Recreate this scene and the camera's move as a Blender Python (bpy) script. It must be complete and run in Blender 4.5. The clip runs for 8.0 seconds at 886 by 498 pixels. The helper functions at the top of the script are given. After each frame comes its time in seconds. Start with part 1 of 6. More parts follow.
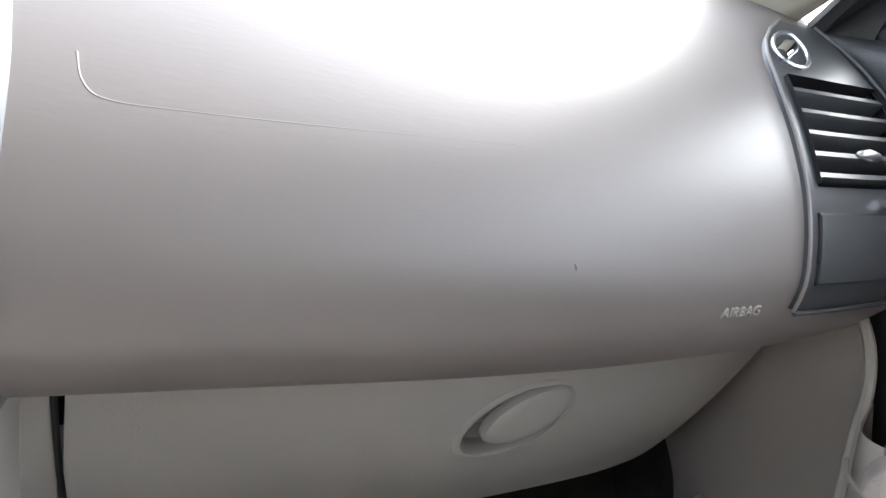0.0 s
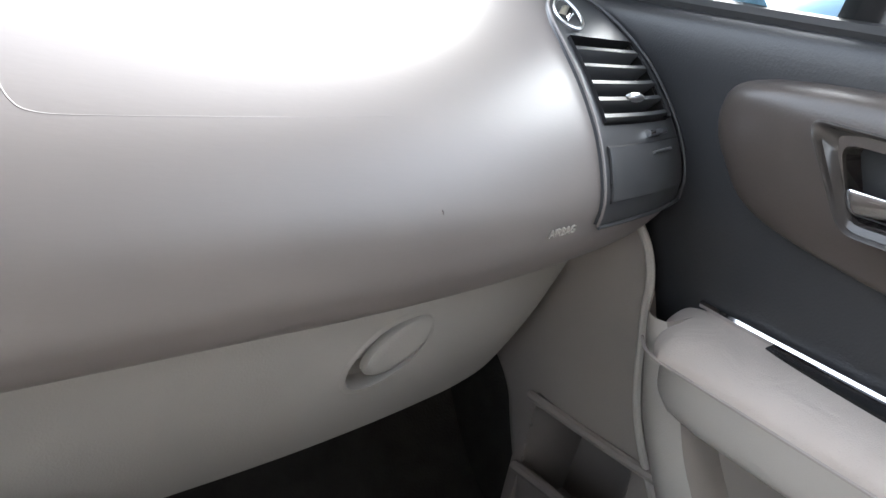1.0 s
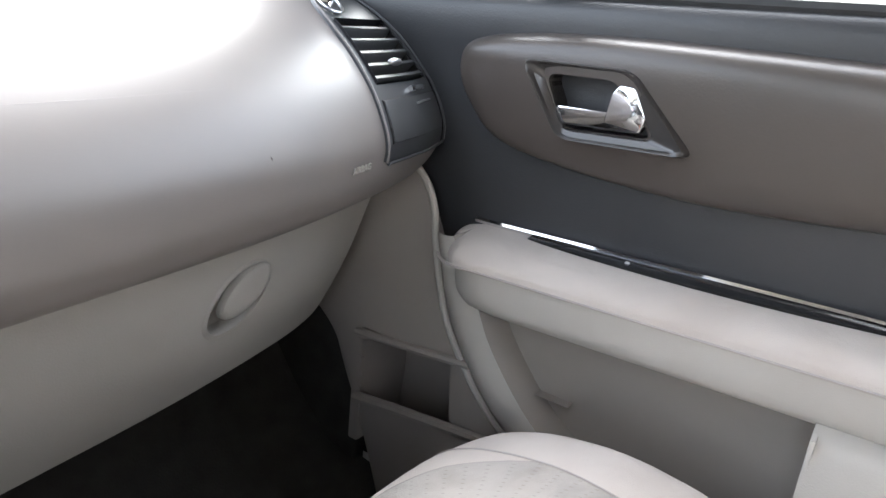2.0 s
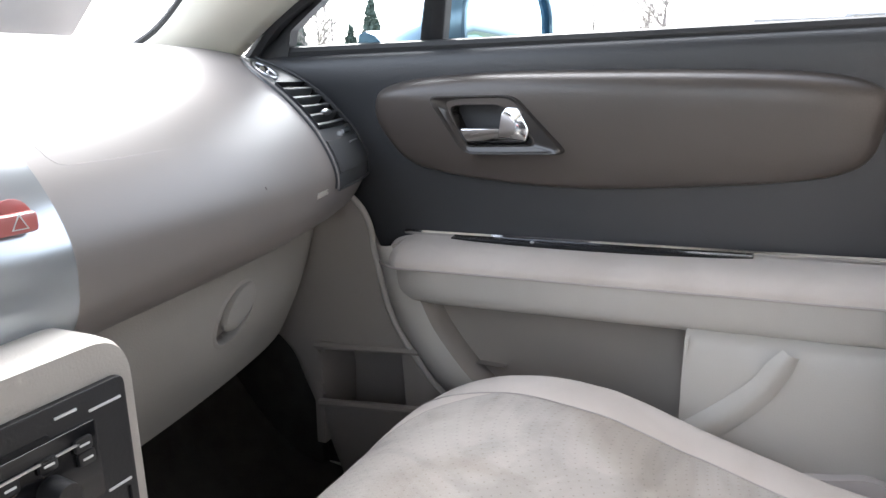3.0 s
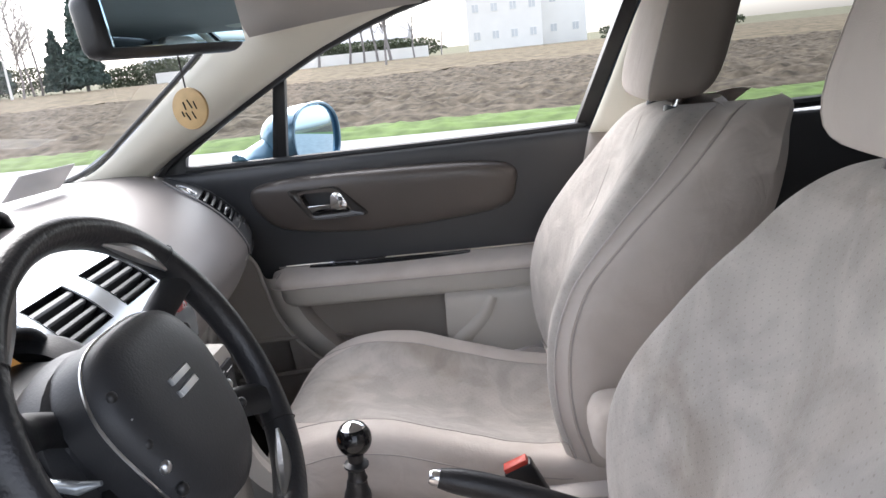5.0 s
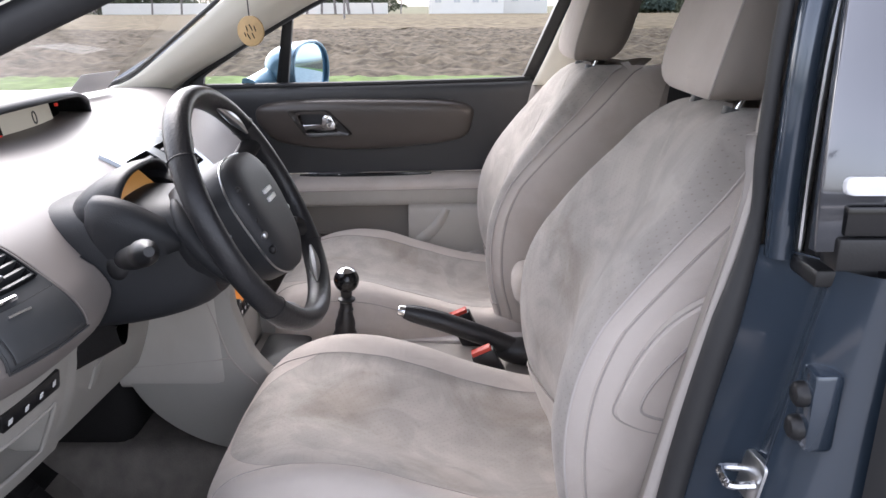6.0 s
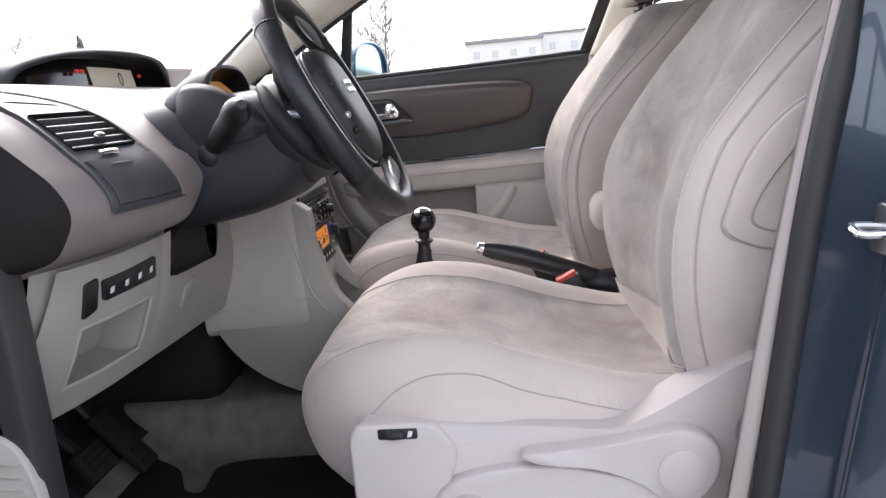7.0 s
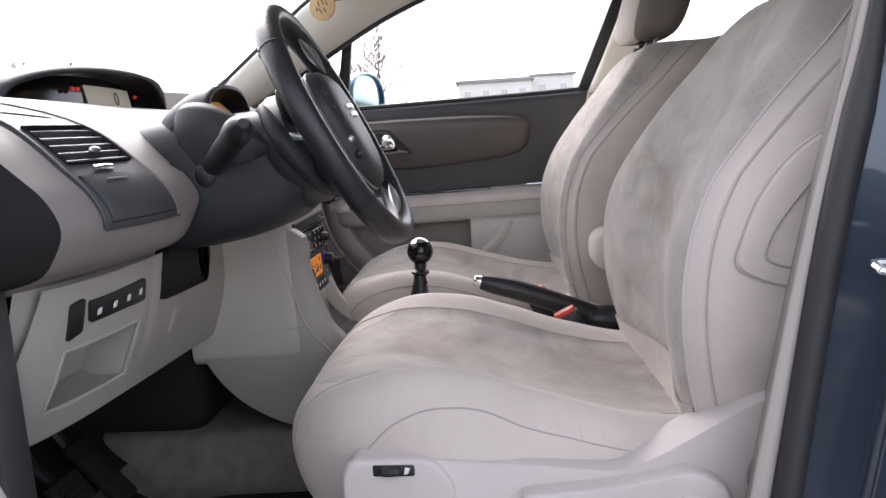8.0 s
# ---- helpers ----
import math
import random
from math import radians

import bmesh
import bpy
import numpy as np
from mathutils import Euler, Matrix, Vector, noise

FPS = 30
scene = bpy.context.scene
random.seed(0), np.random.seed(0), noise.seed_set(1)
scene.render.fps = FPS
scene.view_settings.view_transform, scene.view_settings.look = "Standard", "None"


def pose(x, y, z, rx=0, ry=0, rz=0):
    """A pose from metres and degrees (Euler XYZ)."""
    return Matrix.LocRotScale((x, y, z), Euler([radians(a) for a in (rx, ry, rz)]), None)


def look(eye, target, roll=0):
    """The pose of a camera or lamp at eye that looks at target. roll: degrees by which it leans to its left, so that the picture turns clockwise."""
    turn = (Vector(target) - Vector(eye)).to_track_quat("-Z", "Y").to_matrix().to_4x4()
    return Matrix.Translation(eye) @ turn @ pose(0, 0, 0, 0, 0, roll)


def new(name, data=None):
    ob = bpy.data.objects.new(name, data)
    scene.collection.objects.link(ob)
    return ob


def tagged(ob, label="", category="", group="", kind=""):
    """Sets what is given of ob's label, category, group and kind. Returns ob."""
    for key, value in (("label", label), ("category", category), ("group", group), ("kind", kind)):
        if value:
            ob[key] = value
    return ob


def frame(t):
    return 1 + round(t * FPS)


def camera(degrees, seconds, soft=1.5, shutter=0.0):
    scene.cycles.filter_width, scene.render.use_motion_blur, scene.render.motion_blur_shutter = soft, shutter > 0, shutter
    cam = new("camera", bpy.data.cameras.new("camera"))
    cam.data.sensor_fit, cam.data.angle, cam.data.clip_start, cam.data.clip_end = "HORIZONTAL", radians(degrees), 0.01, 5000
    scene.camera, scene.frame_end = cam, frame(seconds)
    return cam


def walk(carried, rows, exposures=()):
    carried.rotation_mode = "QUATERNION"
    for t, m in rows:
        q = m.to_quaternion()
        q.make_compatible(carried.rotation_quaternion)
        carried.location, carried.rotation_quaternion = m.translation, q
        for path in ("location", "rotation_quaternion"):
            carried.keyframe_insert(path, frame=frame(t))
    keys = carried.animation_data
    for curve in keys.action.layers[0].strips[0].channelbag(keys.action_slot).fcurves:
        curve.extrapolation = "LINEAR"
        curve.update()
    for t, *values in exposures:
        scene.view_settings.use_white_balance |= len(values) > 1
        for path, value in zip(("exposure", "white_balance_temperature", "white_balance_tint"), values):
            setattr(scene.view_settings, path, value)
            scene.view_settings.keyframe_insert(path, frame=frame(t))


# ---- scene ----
cam = camera(62.0, 8.0)
PATH = [
    (0, (0.214, 0.263, 0.936), (0.899, 2.004, 0.23), 12.9),
    (0.2, (0.202, 0.241, 0.933), (1.16, 1.851, 0.235), 12.7),
    (0.5, (0.185, 0.202, 0.951), (1.323, 1.698, 0.267), 12.7),
    (0.8, (0.15, 0.226, 0.953), (1.339, 1.682, 0.27), 13.3),
    (1, (0.139, 0.229, 0.949), (1.328, 1.674, 0.244), 11.6),
    (1.5, (0.07, 0.175, 0.928), (1.458, 1.446, 0.251), 8.0),
    (1.7, (0.053, 0.155, 0.935), (1.544, 1.313, 0.276), 7.7),
    (2.8, (-0.132, 0.127, 0.931), (1.608, 0.977, 0.434), -0.2),
    (3, (-0.181, 0.107, 0.922), (1.604, 0.889, 0.468), -0.5),
    (3.5, (-0.304, 0.076, 0.927), (1.573, 0.628, 0.514), 2.9),
    (4, (-0.471, 0.029, 0.951), (1.428, 0.461, 0.493), 1.2),
    (4.5, (-0.662, 0.003, 1.062), (1.264, 0.322, 0.627), 0.1),
    (4.7, (-0.737, 0.034, 1.119), (1.186, 0.246, 0.611), -7.0),
    (5.8, (-1.309, 0.036, 1.201), (0.6, 0.021, 0.606), 0.5),
    (6, (-1.331, 0.064, 1.168), (0.568, 0.077, 0.54), -0.2),
    (6.2, (-1.318, 0.1, 1.093), (0.571, 0.161, 0.44), -3.5),
    (6.5, (-1.33, 0.115, 0.984), (0.56, 0.196, 0.334), -3.3),
    (6.8, (-1.384, 0.113, 0.913), (0.561, 0.253, 0.469), -5.2),
    (7, (-1.394, 0.116, 0.9), (0.557, 0.271, 0.49), -5.3),
    (7.5, (-1.393, 0.141, 0.889), (0.574, 0.248, 0.545), -2.9),
    (8, (-1.37, 0.138, 0.887), (0.602, 0.25, 0.572), -3.5),
]
# white-balance and brightness follow the clip's own camera
EXPO = [(0.0, 3.25, 6250, 10), (1.0, 3.32, 6250, 10), (1.7, 3.38, 6250, 10), (3.0, 3.0, 6250, 11), (4.0, 2.6, 6300, 11), (4.7, 2.35, 6350, 12), (5.8, 2.2, 6350, 17), (6.5, 2.25, 6450, 17), (7.0, 2.3, 6500, 17), (8.0, 2.12, 6500, 18)]
walk(cam, [(t, look(eye, target, roll)) for t, eye, target, roll in PATH], EXPO)

# ---- light ----
world = bpy.data.worlds.new("overcast_sky")
scene.world = world
world.use_nodes = True
wn = world.node_tree.nodes
sky = wn.new("ShaderNodeTexSky")
sky.sky_type, sky.sun_disc = "NISHITA", False
sky.sun_elevation, sky.sun_rotation = radians(45), radians(60)
sky.air_density, sky.dust_density = 1.0, 3.0
pale = wn.new("ShaderNodeHueSaturation")
pale.inputs["Saturation"].default_value = 0.35
world.node_tree.links.new(sky.outputs["Color"], pale.inputs["Color"])
world.node_tree.links.new(pale.outputs["Color"], wn["Background"].inputs["Color"])
wn["Background"].inputs["Strength"].default_value = 0.15
sun = new("sun", bpy.data.lights.new("sun", "SUN"))
sun.data.energy, sun.data.angle, sun.data.color = 0.29, radians(60), (1.0, 0.99, 0.98)
sun.matrix_world = look((6.1, 3.5, 7.07), (0, 0, 0))


# ---- materials ----
def material(name, color, rough=0.6, metal=0.0, vary=0.12, vary_scale=6.0, grain=0.0, grain_scale=400.0, dots=0.0, nap=0.0, rumple=0.0, stretch=1.0, coat=0.0, stain=0.0, spec=0.5, sheen=0.0):
    """A surface: base colour with slow and fine variation, fine relief, and where asked a grid of small pricked holes and worn stains."""
    mat = bpy.data.materials.new(name)
    mat.use_nodes = True
    tree = mat.node_tree
    n, l = tree.nodes, tree.links
    b = n["Principled BSDF"]
    b.inputs["Roughness"].default_value, b.inputs["Metallic"].default_value = rough, metal
    b.inputs["Coat Weight"].default_value = coat
    b.inputs["Specular IOR Level"].default_value = spec
    b.inputs["Sheen Weight"].default_value = sheen
    co = n.new("ShaderNodeTexCoord")
    big = n.new("ShaderNodeTexNoise")
    big.inputs["Scale"].default_value, big.inputs["Detail"].default_value = vary_scale, 6.0
    l.new(co.outputs["Object"], big.inputs["Vector"])
    ramp = n.new("ShaderNodeValToRGB")
    ramp.color_ramp.elements[0].position, ramp.color_ramp.elements[1].position = 0.3, 0.7
    ramp.color_ramp.elements[0].color = (*[c * (1 - vary) for c in color], 1)
    ramp.color_ramp.elements[1].color = (*[min(1, c * (1 + vary * 0.6)) for c in color], 1)
    l.new(big.outputs["Fac"], ramp.inputs["Fac"])
    out = ramp.outputs["Color"]
    if stain:
        blot = n.new("ShaderNodeTexNoise")
        blot.inputs["Scale"].default_value, blot.inputs["Detail"].default_value, blot.inputs["Distortion"].default_value = 7.0, 8.0, 0.8
        l.new(co.outputs["Object"], blot.inputs["Vector"])
        cut = n.new("ShaderNodeMapRange")
        cut.inputs["From Min"].default_value, cut.inputs["From Max"].default_value = 0.52, 0.68
        cut.inputs["To Min"].default_value, cut.inputs["To Max"].default_value = 0.0, stain
        l.new(blot.outputs["Fac"], cut.inputs["Value"])
        mix = n.new("ShaderNodeMixRGB")
        mix.blend_type = "MULTIPLY"
        mix.inputs["Color2"].default_value = (0.5, 0.42, 0.34, 1)
        l.new(cut.outputs["Result"], mix.inputs["Fac"])
        l.new(out, mix.inputs["Color1"])
        out = mix.outputs["Color"]
    if nap:
        brushed = n.new("ShaderNodeTexNoise")
        brushed.inputs["Scale"].default_value, brushed.inputs["Detail"].default_value, brushed.inputs["Distortion"].default_value = 9.0, 5.0, 1.6
        l.new(co.outputs["Object"], brushed.inputs["Vector"])
        side = n.new("ShaderNodeMapRange")
        side.inputs["From Min"].default_value, side.inputs["From Max"].default_value = 0.44, 0.58
        side.inputs["To Min"].default_value, side.inputs["To Max"].default_value = 1 - nap, 1 + nap
        l.new(brushed.outputs["Fac"], side.inputs["Value"])
        lay = n.new("ShaderNodeVectorMath")
        lay.operation = "SCALE"
        l.new(out, lay.inputs[0])
        l.new(side.outputs["Result"], lay.inputs["Scale"])
        out = lay.outputs["Vector"]
    if dots:
        uv = n.new("ShaderNodeUVMap")
        turn = n.new("ShaderNodeMapping")
        turn.inputs["Rotation"].default_value = (0, 0, radians(45))
        hole = n.new("ShaderNodeTexVoronoi")
        hole.voronoi_dimensions = "2D"
        hole.inputs["Scale"].default_value, hole.inputs["Randomness"].default_value = 112.0, 0.0
        l.new(uv.outputs["UV"], turn.inputs["Vector"])
        l.new(turn.outputs["Vector"], hole.inputs["Vector"])
        near = n.new("ShaderNodeMapRange")
        near.inputs["From Min"].default_value, near.inputs["From Max"].default_value = 0.07, 0.13
        near.inputs["To Min"].default_value, near.inputs["To Max"].default_value = dots, 0.0
        l.new(hole.outputs["Distance"], near.inputs["Value"])
        mix = n.new("ShaderNodeMixRGB")
        mix.blend_type = "MULTIPLY"
        mix.inputs["Color2"].default_value = (0.3, 0.27, 0.24, 1)
        l.new(near.outputs["Result"], mix.inputs["Fac"])
        l.new(out, mix.inputs["Color1"])
        out = mix.outputs["Color"]
    l.new(out, b.inputs["Base Color"])
    if grain:
        fine = n.new("ShaderNodeTexNoise")
        fine.inputs["Scale"].default_value, fine.inputs["Detail"].default_value = grain_scale, 3.0
        drawn = n.new("ShaderNodeMapping")
        drawn.inputs["Scale"].default_value = (stretch, 1.0, 1.0)
        l.new(co.outputs["Object"], drawn.inputs["Vector"])
        l.new(drawn.outputs["Vector"], fine.inputs["Vector"])
        bump = n.new("ShaderNodeBump")
        bump.inputs["Strength"].default_value, bump.inputs["Distance"].default_value = grain, 0.001
        l.new(fine.outputs["Fac"], bump.inputs["Height"])
        if rumple:
            loose = n.new("ShaderNodeTexNoise")
            loose.inputs["Scale"].default_value, loose.inputs["Detail"].default_value, loose.inputs["Distortion"].default_value = 16.0, 3.0, 0.9
            l.new(co.outputs["Object"], loose.inputs["Vector"])
            swell = n.new("ShaderNodeBump")
            swell.inputs["Strength"].default_value, swell.inputs["Distance"].default_value = rumple, 0.012
            l.new(loose.outputs["Fac"], swell.inputs["Height"])
            l.new(swell.outputs["Normal"], bump.inputs["Normal"])
        l.new(bump.outputs["Normal"], b.inputs["Normal"])
    return mat


def glow(name, color, strength):
    mat = bpy.data.materials.new(name)
    mat.use_nodes = True
    b = mat.node_tree.nodes["Principled BSDF"]
    b.inputs["Base Color"].default_value = (*color, 1)
    b.inputs["Emission Color"].default_value, b.inputs["Emission Strength"].default_value = (*color, 1), strength
    return mat


def pane(name, tint, rough=0.0):
    mat = bpy.data.materials.new(name)
    mat.use_nodes = True
    n, l = mat.node_tree.nodes, mat.node_tree.links
    clear, shine, mix, edge = n.new("ShaderNodeBsdfTransparent"), n.new("ShaderNodeBsdfGlossy"), n.new("ShaderNodeMixShader"), n.new("ShaderNodeLayerWeight")
    steep = n.new("ShaderNodeMath")
    clear.inputs["Color"].default_value = (*tint, 1)
    shine.inputs["Roughness"].default_value = rough
    edge.inputs["Blend"].default_value = 0.5
    steep.operation, steep.inputs[1].default_value = "POWER", 5.0
    l.new(edge.outputs["Facing"], steep.inputs[0])
    l.new(steep.outputs["Value"], mix.inputs["Fac"])
    l.new(clear.outputs["BSDF"], mix.inputs[1])
    l.new(shine.outputs["BSDF"], mix.inputs[2])
    l.new(mix.outputs["Shader"], n["Material Output"].inputs["Surface"])
    return mat


TAUPE = material("taupe_soft_plastic", (0.192, 0.172, 0.162), 0.46, vary=0.06, grain=0.05, grain_scale=520, stretch=0.2, spec=0.85)
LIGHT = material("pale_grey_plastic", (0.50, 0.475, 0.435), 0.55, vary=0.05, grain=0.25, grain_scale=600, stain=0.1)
# the pale plastic, greener and darkened for the shade below the dashboard
SHADED_LOWER = material("shaded_lower_plastic", (0.360, 0.346, 0.316), 0.55, vary=0.05, grain=0.25, grain_scale=600, stain=0.1)
VALANCE = material("pale_seat_plastic", (0.58, 0.535, 0.51), 0.5, vary=0.04, grain=0.2, grain_scale=600)
TRIM = material("beige_pillar_plastic", (0.41, 0.375, 0.345), 0.6, vary=0.05, grain=0.2, grain_scale=600)
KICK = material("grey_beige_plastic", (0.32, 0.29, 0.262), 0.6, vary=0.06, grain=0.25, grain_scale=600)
FABRIC = material("beige_seat_cloth", (0.60, 0.54, 0.49), 0.9, vary=0.07, vary_scale=9, grain=0.5, grain_scale=900, stain=0.14, rumple=0.28, sheen=0.2, spec=0.2)
SUEDE = material("worn_suede_insert", (0.43, 0.395, 0.358), 0.92, vary=0.10, vary_scale=11, grain=0.5, grain_scale=800, dots=0.30, stain=0.42, nap=0.08, rumple=0.28, sheen=0.3, spec=0.2)
PIPING = material("seam_piping", (0.58, 0.54, 0.51), 0.85, vary=0.05)
SEAM = material("stitched_groove", (0.43, 0.39, 0.36), 0.9, vary=0.05)
CARPET = material("grey_carpet", (0.19, 0.172, 0.155), 1.0, vary=0.2, vary_scale=30, grain=1.0, grain_scale=350, spec=0.1)
# black of rubber parts, also used to fill shaded voids in the footwell
MAT_BLACK = material("rubber_and_void_black", (0.020, 0.019, 0.019), 0.85, vary=0.2, grain=0.6, grain_scale=250, spec=0.15)
CHARCOAL = material("charcoal_door_trim", (0.030, 0.031, 0.034), 0.46, vary=0.08, grain=0.3, grain_scale=500, spec=0.75)
SLATE = material("slate_plastic", (0.022, 0.0235, 0.0265), 0.5, vary=0.06, grain=0.3, grain_scale=500, spec=0.38)
SMOKE = material("smoky_panel", (0.056, 0.059, 0.062), 0.42, vary=0.10, stain=0.1)
BROWN = material("brown_vinyl", (0.078, 0.065, 0.057), 0.36, vary=0.06, grain=0.2, grain_scale=420, spec=0.7)
BEZEL = material("dark_taupe_gloss", (0.050, 0.045, 0.042), 0.26, vary=0.05, spec=0.7)
# taupe headrest cloth with the shade of its sides put into the colour
SHADE_CLOTH = material("shaded_taupe_cloth", (0.27, 0.24, 0.215), 0.9, vary=0.07, vary_scale=9, grain=0.5, grain_scale=900, spec=0.2)
BLACK = material("black_plastic", (0.012, 0.012, 0.013), 0.4, vary=0.1, grain=0.2)
GLOSS = material("black_gloss", (0.008, 0.008, 0.009), 0.12, vary=0.05)
LEATHER = material("black_leather", (0.018, 0.018, 0.02), 0.36, vary=0.1, grain=0.6, grain_scale=280)
RUBBER = material("door_seal_rubber", (0.03, 0.03, 0.031), 0.55, vary=0.1)
CHROME = material("chrome", (0.85, 0.85, 0.86), 0.08, metal=1.0, vary=0.02)
SATIN = material("satin_metal", (0.62, 0.63, 0.64), 0.28, metal=1.0, vary=0.04)
LACQUER = material("silver_lacquer", (0.42, 0.45, 0.47), 0.2, metal=0.6, vary=0.03)
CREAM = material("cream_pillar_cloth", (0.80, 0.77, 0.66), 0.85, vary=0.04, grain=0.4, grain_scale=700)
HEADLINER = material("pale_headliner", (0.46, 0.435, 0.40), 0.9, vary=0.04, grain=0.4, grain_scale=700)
PAINT = material("blue_car_paint", (0.042, 0.060, 0.085), 0.22, metal=0.4, vary=0.06, coat=1.0)
MIRRORPAINT = material("light_blue_paint", (0.17, 0.30, 0.40), 0.25, metal=0.4, vary=0.04, coat=0.8)
RED = material("red_plastic", (0.55, 0.05, 0.03), 0.4, vary=0.05)
HAZRED = material("pale_red_plastic", (0.52, 0.16, 0.15), 0.25, vary=0.05)
RING_RED = material("red_print", (0.85, 0.03, 0.03), 0.4, vary=0.02)
# the grey carpet again, darkened in colour for the unlit passenger footwell
SHADED_CARPET = material("shaded_grey_carpet", (0.055, 0.052, 0.048), 1.0, vary=0.2, vary_scale=30, grain=1.0, grain_scale=350, spec=0.1)
BLUE = material("blue_print", (0.03, 0.10, 0.9), 0.5, vary=0.02)
WHITE = material("white_print", (0.75, 0.75, 0.75), 0.5, vary=0.02)
INK = material("dark_print", (0.03, 0.025, 0.02), 0.6, vary=0.02)
WOOD = material("pale_wood_disc", (0.62, 0.42, 0.2), 0.6, vary=0.12, vary_scale=60)
LCD = glow("pale_display", (0.62, 0.58, 0.47), 0.05)
AMBER = glow("amber_display", (0.8, 0.26, 0.03), 0.08)
DULL_AMBER = glow("dull_amber_display", (0.66, 0.33, 0.09), 0.06)
REDLAMP = glow("red_telltale", (0.7, 0.05, 0.03), 0.07)
FIRM = material("slate_hub_pad", (0.025, 0.026, 0.029), 0.5, vary=0.06, grain=0.3, grain_scale=450)
GLASS = pane("window_glass", (0.93, 0.95, 0.95))
TINT = pane("tinted_glass", (0.62, 0.64, 0.64))
MIRROR = material("mirror_glass", (0.42, 0.60, 0.72), 0.01, metal=1.0, vary=0.0)


# ---- shaping helpers ----
def spline(points, count):
    """A smooth curve through the points, sampled evenly in its parameter."""
    p = np.array(points, float)
    p = np.vstack([2 * p[0] - p[1], p, 2 * p[-1] - p[-2]])
    out = []
    for s in np.linspace(0, len(points) - 1, count):
        i = min(int(s), len(points) - 2)
        t = s - i
        a, b, c, d = p[i], p[i + 1], p[i + 2], p[i + 3]
        out.append(0.5 * (2 * b + (c - a) * t + (2 * a - 5 * b + 4 * c - d) * t * t + (3 * b - a - 3 * c + d) * t**3))
    return [Vector([float(v) for v in q]) for q in out]


def smooth_at(table):
    """A smooth function of one number through the (x, y) pairs of a short table."""
    xs, ys = [a for a, _ in table], [b for _, b in table]
    fine = np.linspace(xs[0], xs[-1], 200)
    raw = np.interp(fine, xs, ys)
    width = 9
    soft = np.convolve(np.pad(raw, width, mode="reflect", reflect_type="odd"), np.ones(2 * width + 1) / (2 * width + 1), "valid")
    return lambda x: float(np.interp(x, fine, soft))


def ring(points, per=6):
    """A smooth closed outline through the points."""
    n = len(points)
    q = spline([*points[-2:], *points, *points[:2]], (n + 3) * per + 1)
    return q[2 * per : (n + 2) * per]


def rounded(points, r, n=4):
    """A closed outline with each corner rounded."""
    out, m = [], len(points)
    for i in range(m):
        a, b, c = Vector(points[i - 1]), Vector(points[i]), Vector(points[(i + 1) % m])
        k = min(r, (a - b).length * 0.45, (c - b).length * 0.45)
        p, q = b + (a - b).normalized() * k, b + (c - b).normalized() * k
        for j in range(n + 1):
            t = j / n
            out.append(p * (1 - t) ** 2 + b * 2 * t * (1 - t) + q * t * t)
    return out


def grid(rows, closed=False, skip=None, bm=None):
    """Faces between rows of points; uv in metres along both ways."""
    bm = bm or bmesh.new()
    uv = bm.loops.layers.uv.verify()
    vs = [[bm.verts.new(p) for p in row] for row in rows]
    mid = rows[len(rows) // 2]
    us = np.cumsum([0] + [(Vector(mid[j + 1]) - Vector(mid[j])).length for j in range(len(mid) - 1)])
    cols = [row[len(row) // 2] for row in rows]
    ws = np.cumsum([0] + [(Vector(cols[i + 1]) - Vector(cols[i])).length for i in range(len(cols) - 1)])
    n = len(rows[0])
    for i in range(len(rows) - 1):
        for j in range(n if closed else n - 1):
            if skip and skip(i, j):
                continue
            k = (j + 1) % n
            f = bm.faces.new((vs[i][j], vs[i][k], vs[i + 1][k], vs[i + 1][j]))
            for lp, (a, b) in zip(f.loops, ((i, j), (i, k), (i + 1, k), (i + 1, j))):
                lp[uv].uv = (us[b], ws[a])
    return bm


def tube(path, r, n=8, closed=False, flat=1.0, bm=None):
    """A round bar along a path; r: one radius or one for each point; flat squeezes it along its second axis."""
    bm = bm or bmesh.new()
    path = [Vector(p) for p in path]
    rs = r if isinstance(r, (list, tuple)) else [r] * len(path)
    rows, up = [], None
    for i, p in enumerate(path):
        if closed:
            d = path[(i + 1) % len(path)] - path[i - 1]
        else:
            d = path[min(i + 1, len(path) - 1)] - path[max(i - 1, 0)]
        d = d.normalized() if d.length > 0 else Vector((0, 0, 1))
        if up is None:
            up = d.orthogonal().normalized()
        up = (up - d * up.dot(d)).normalized()
        side = d.cross(up)
        rows.append([bm.verts.new(p + rs[i] * (math.cos(a) * up + flat * math.sin(a) * side)) for a in [2 * math.pi * k / n for k in range(n)]])
    m = len(rows)
    for i in range(m if closed else m - 1):
        for k in range(n):
            bm.faces.new((rows[i][k], rows[i][(k + 1) % n], rows[(i + 1) % m][(k + 1) % n], rows[(i + 1) % m][k]))
    if not closed:
        bm.faces.new(rows[0][::-1])
        bm.faces.new(rows[-1])
    return bm


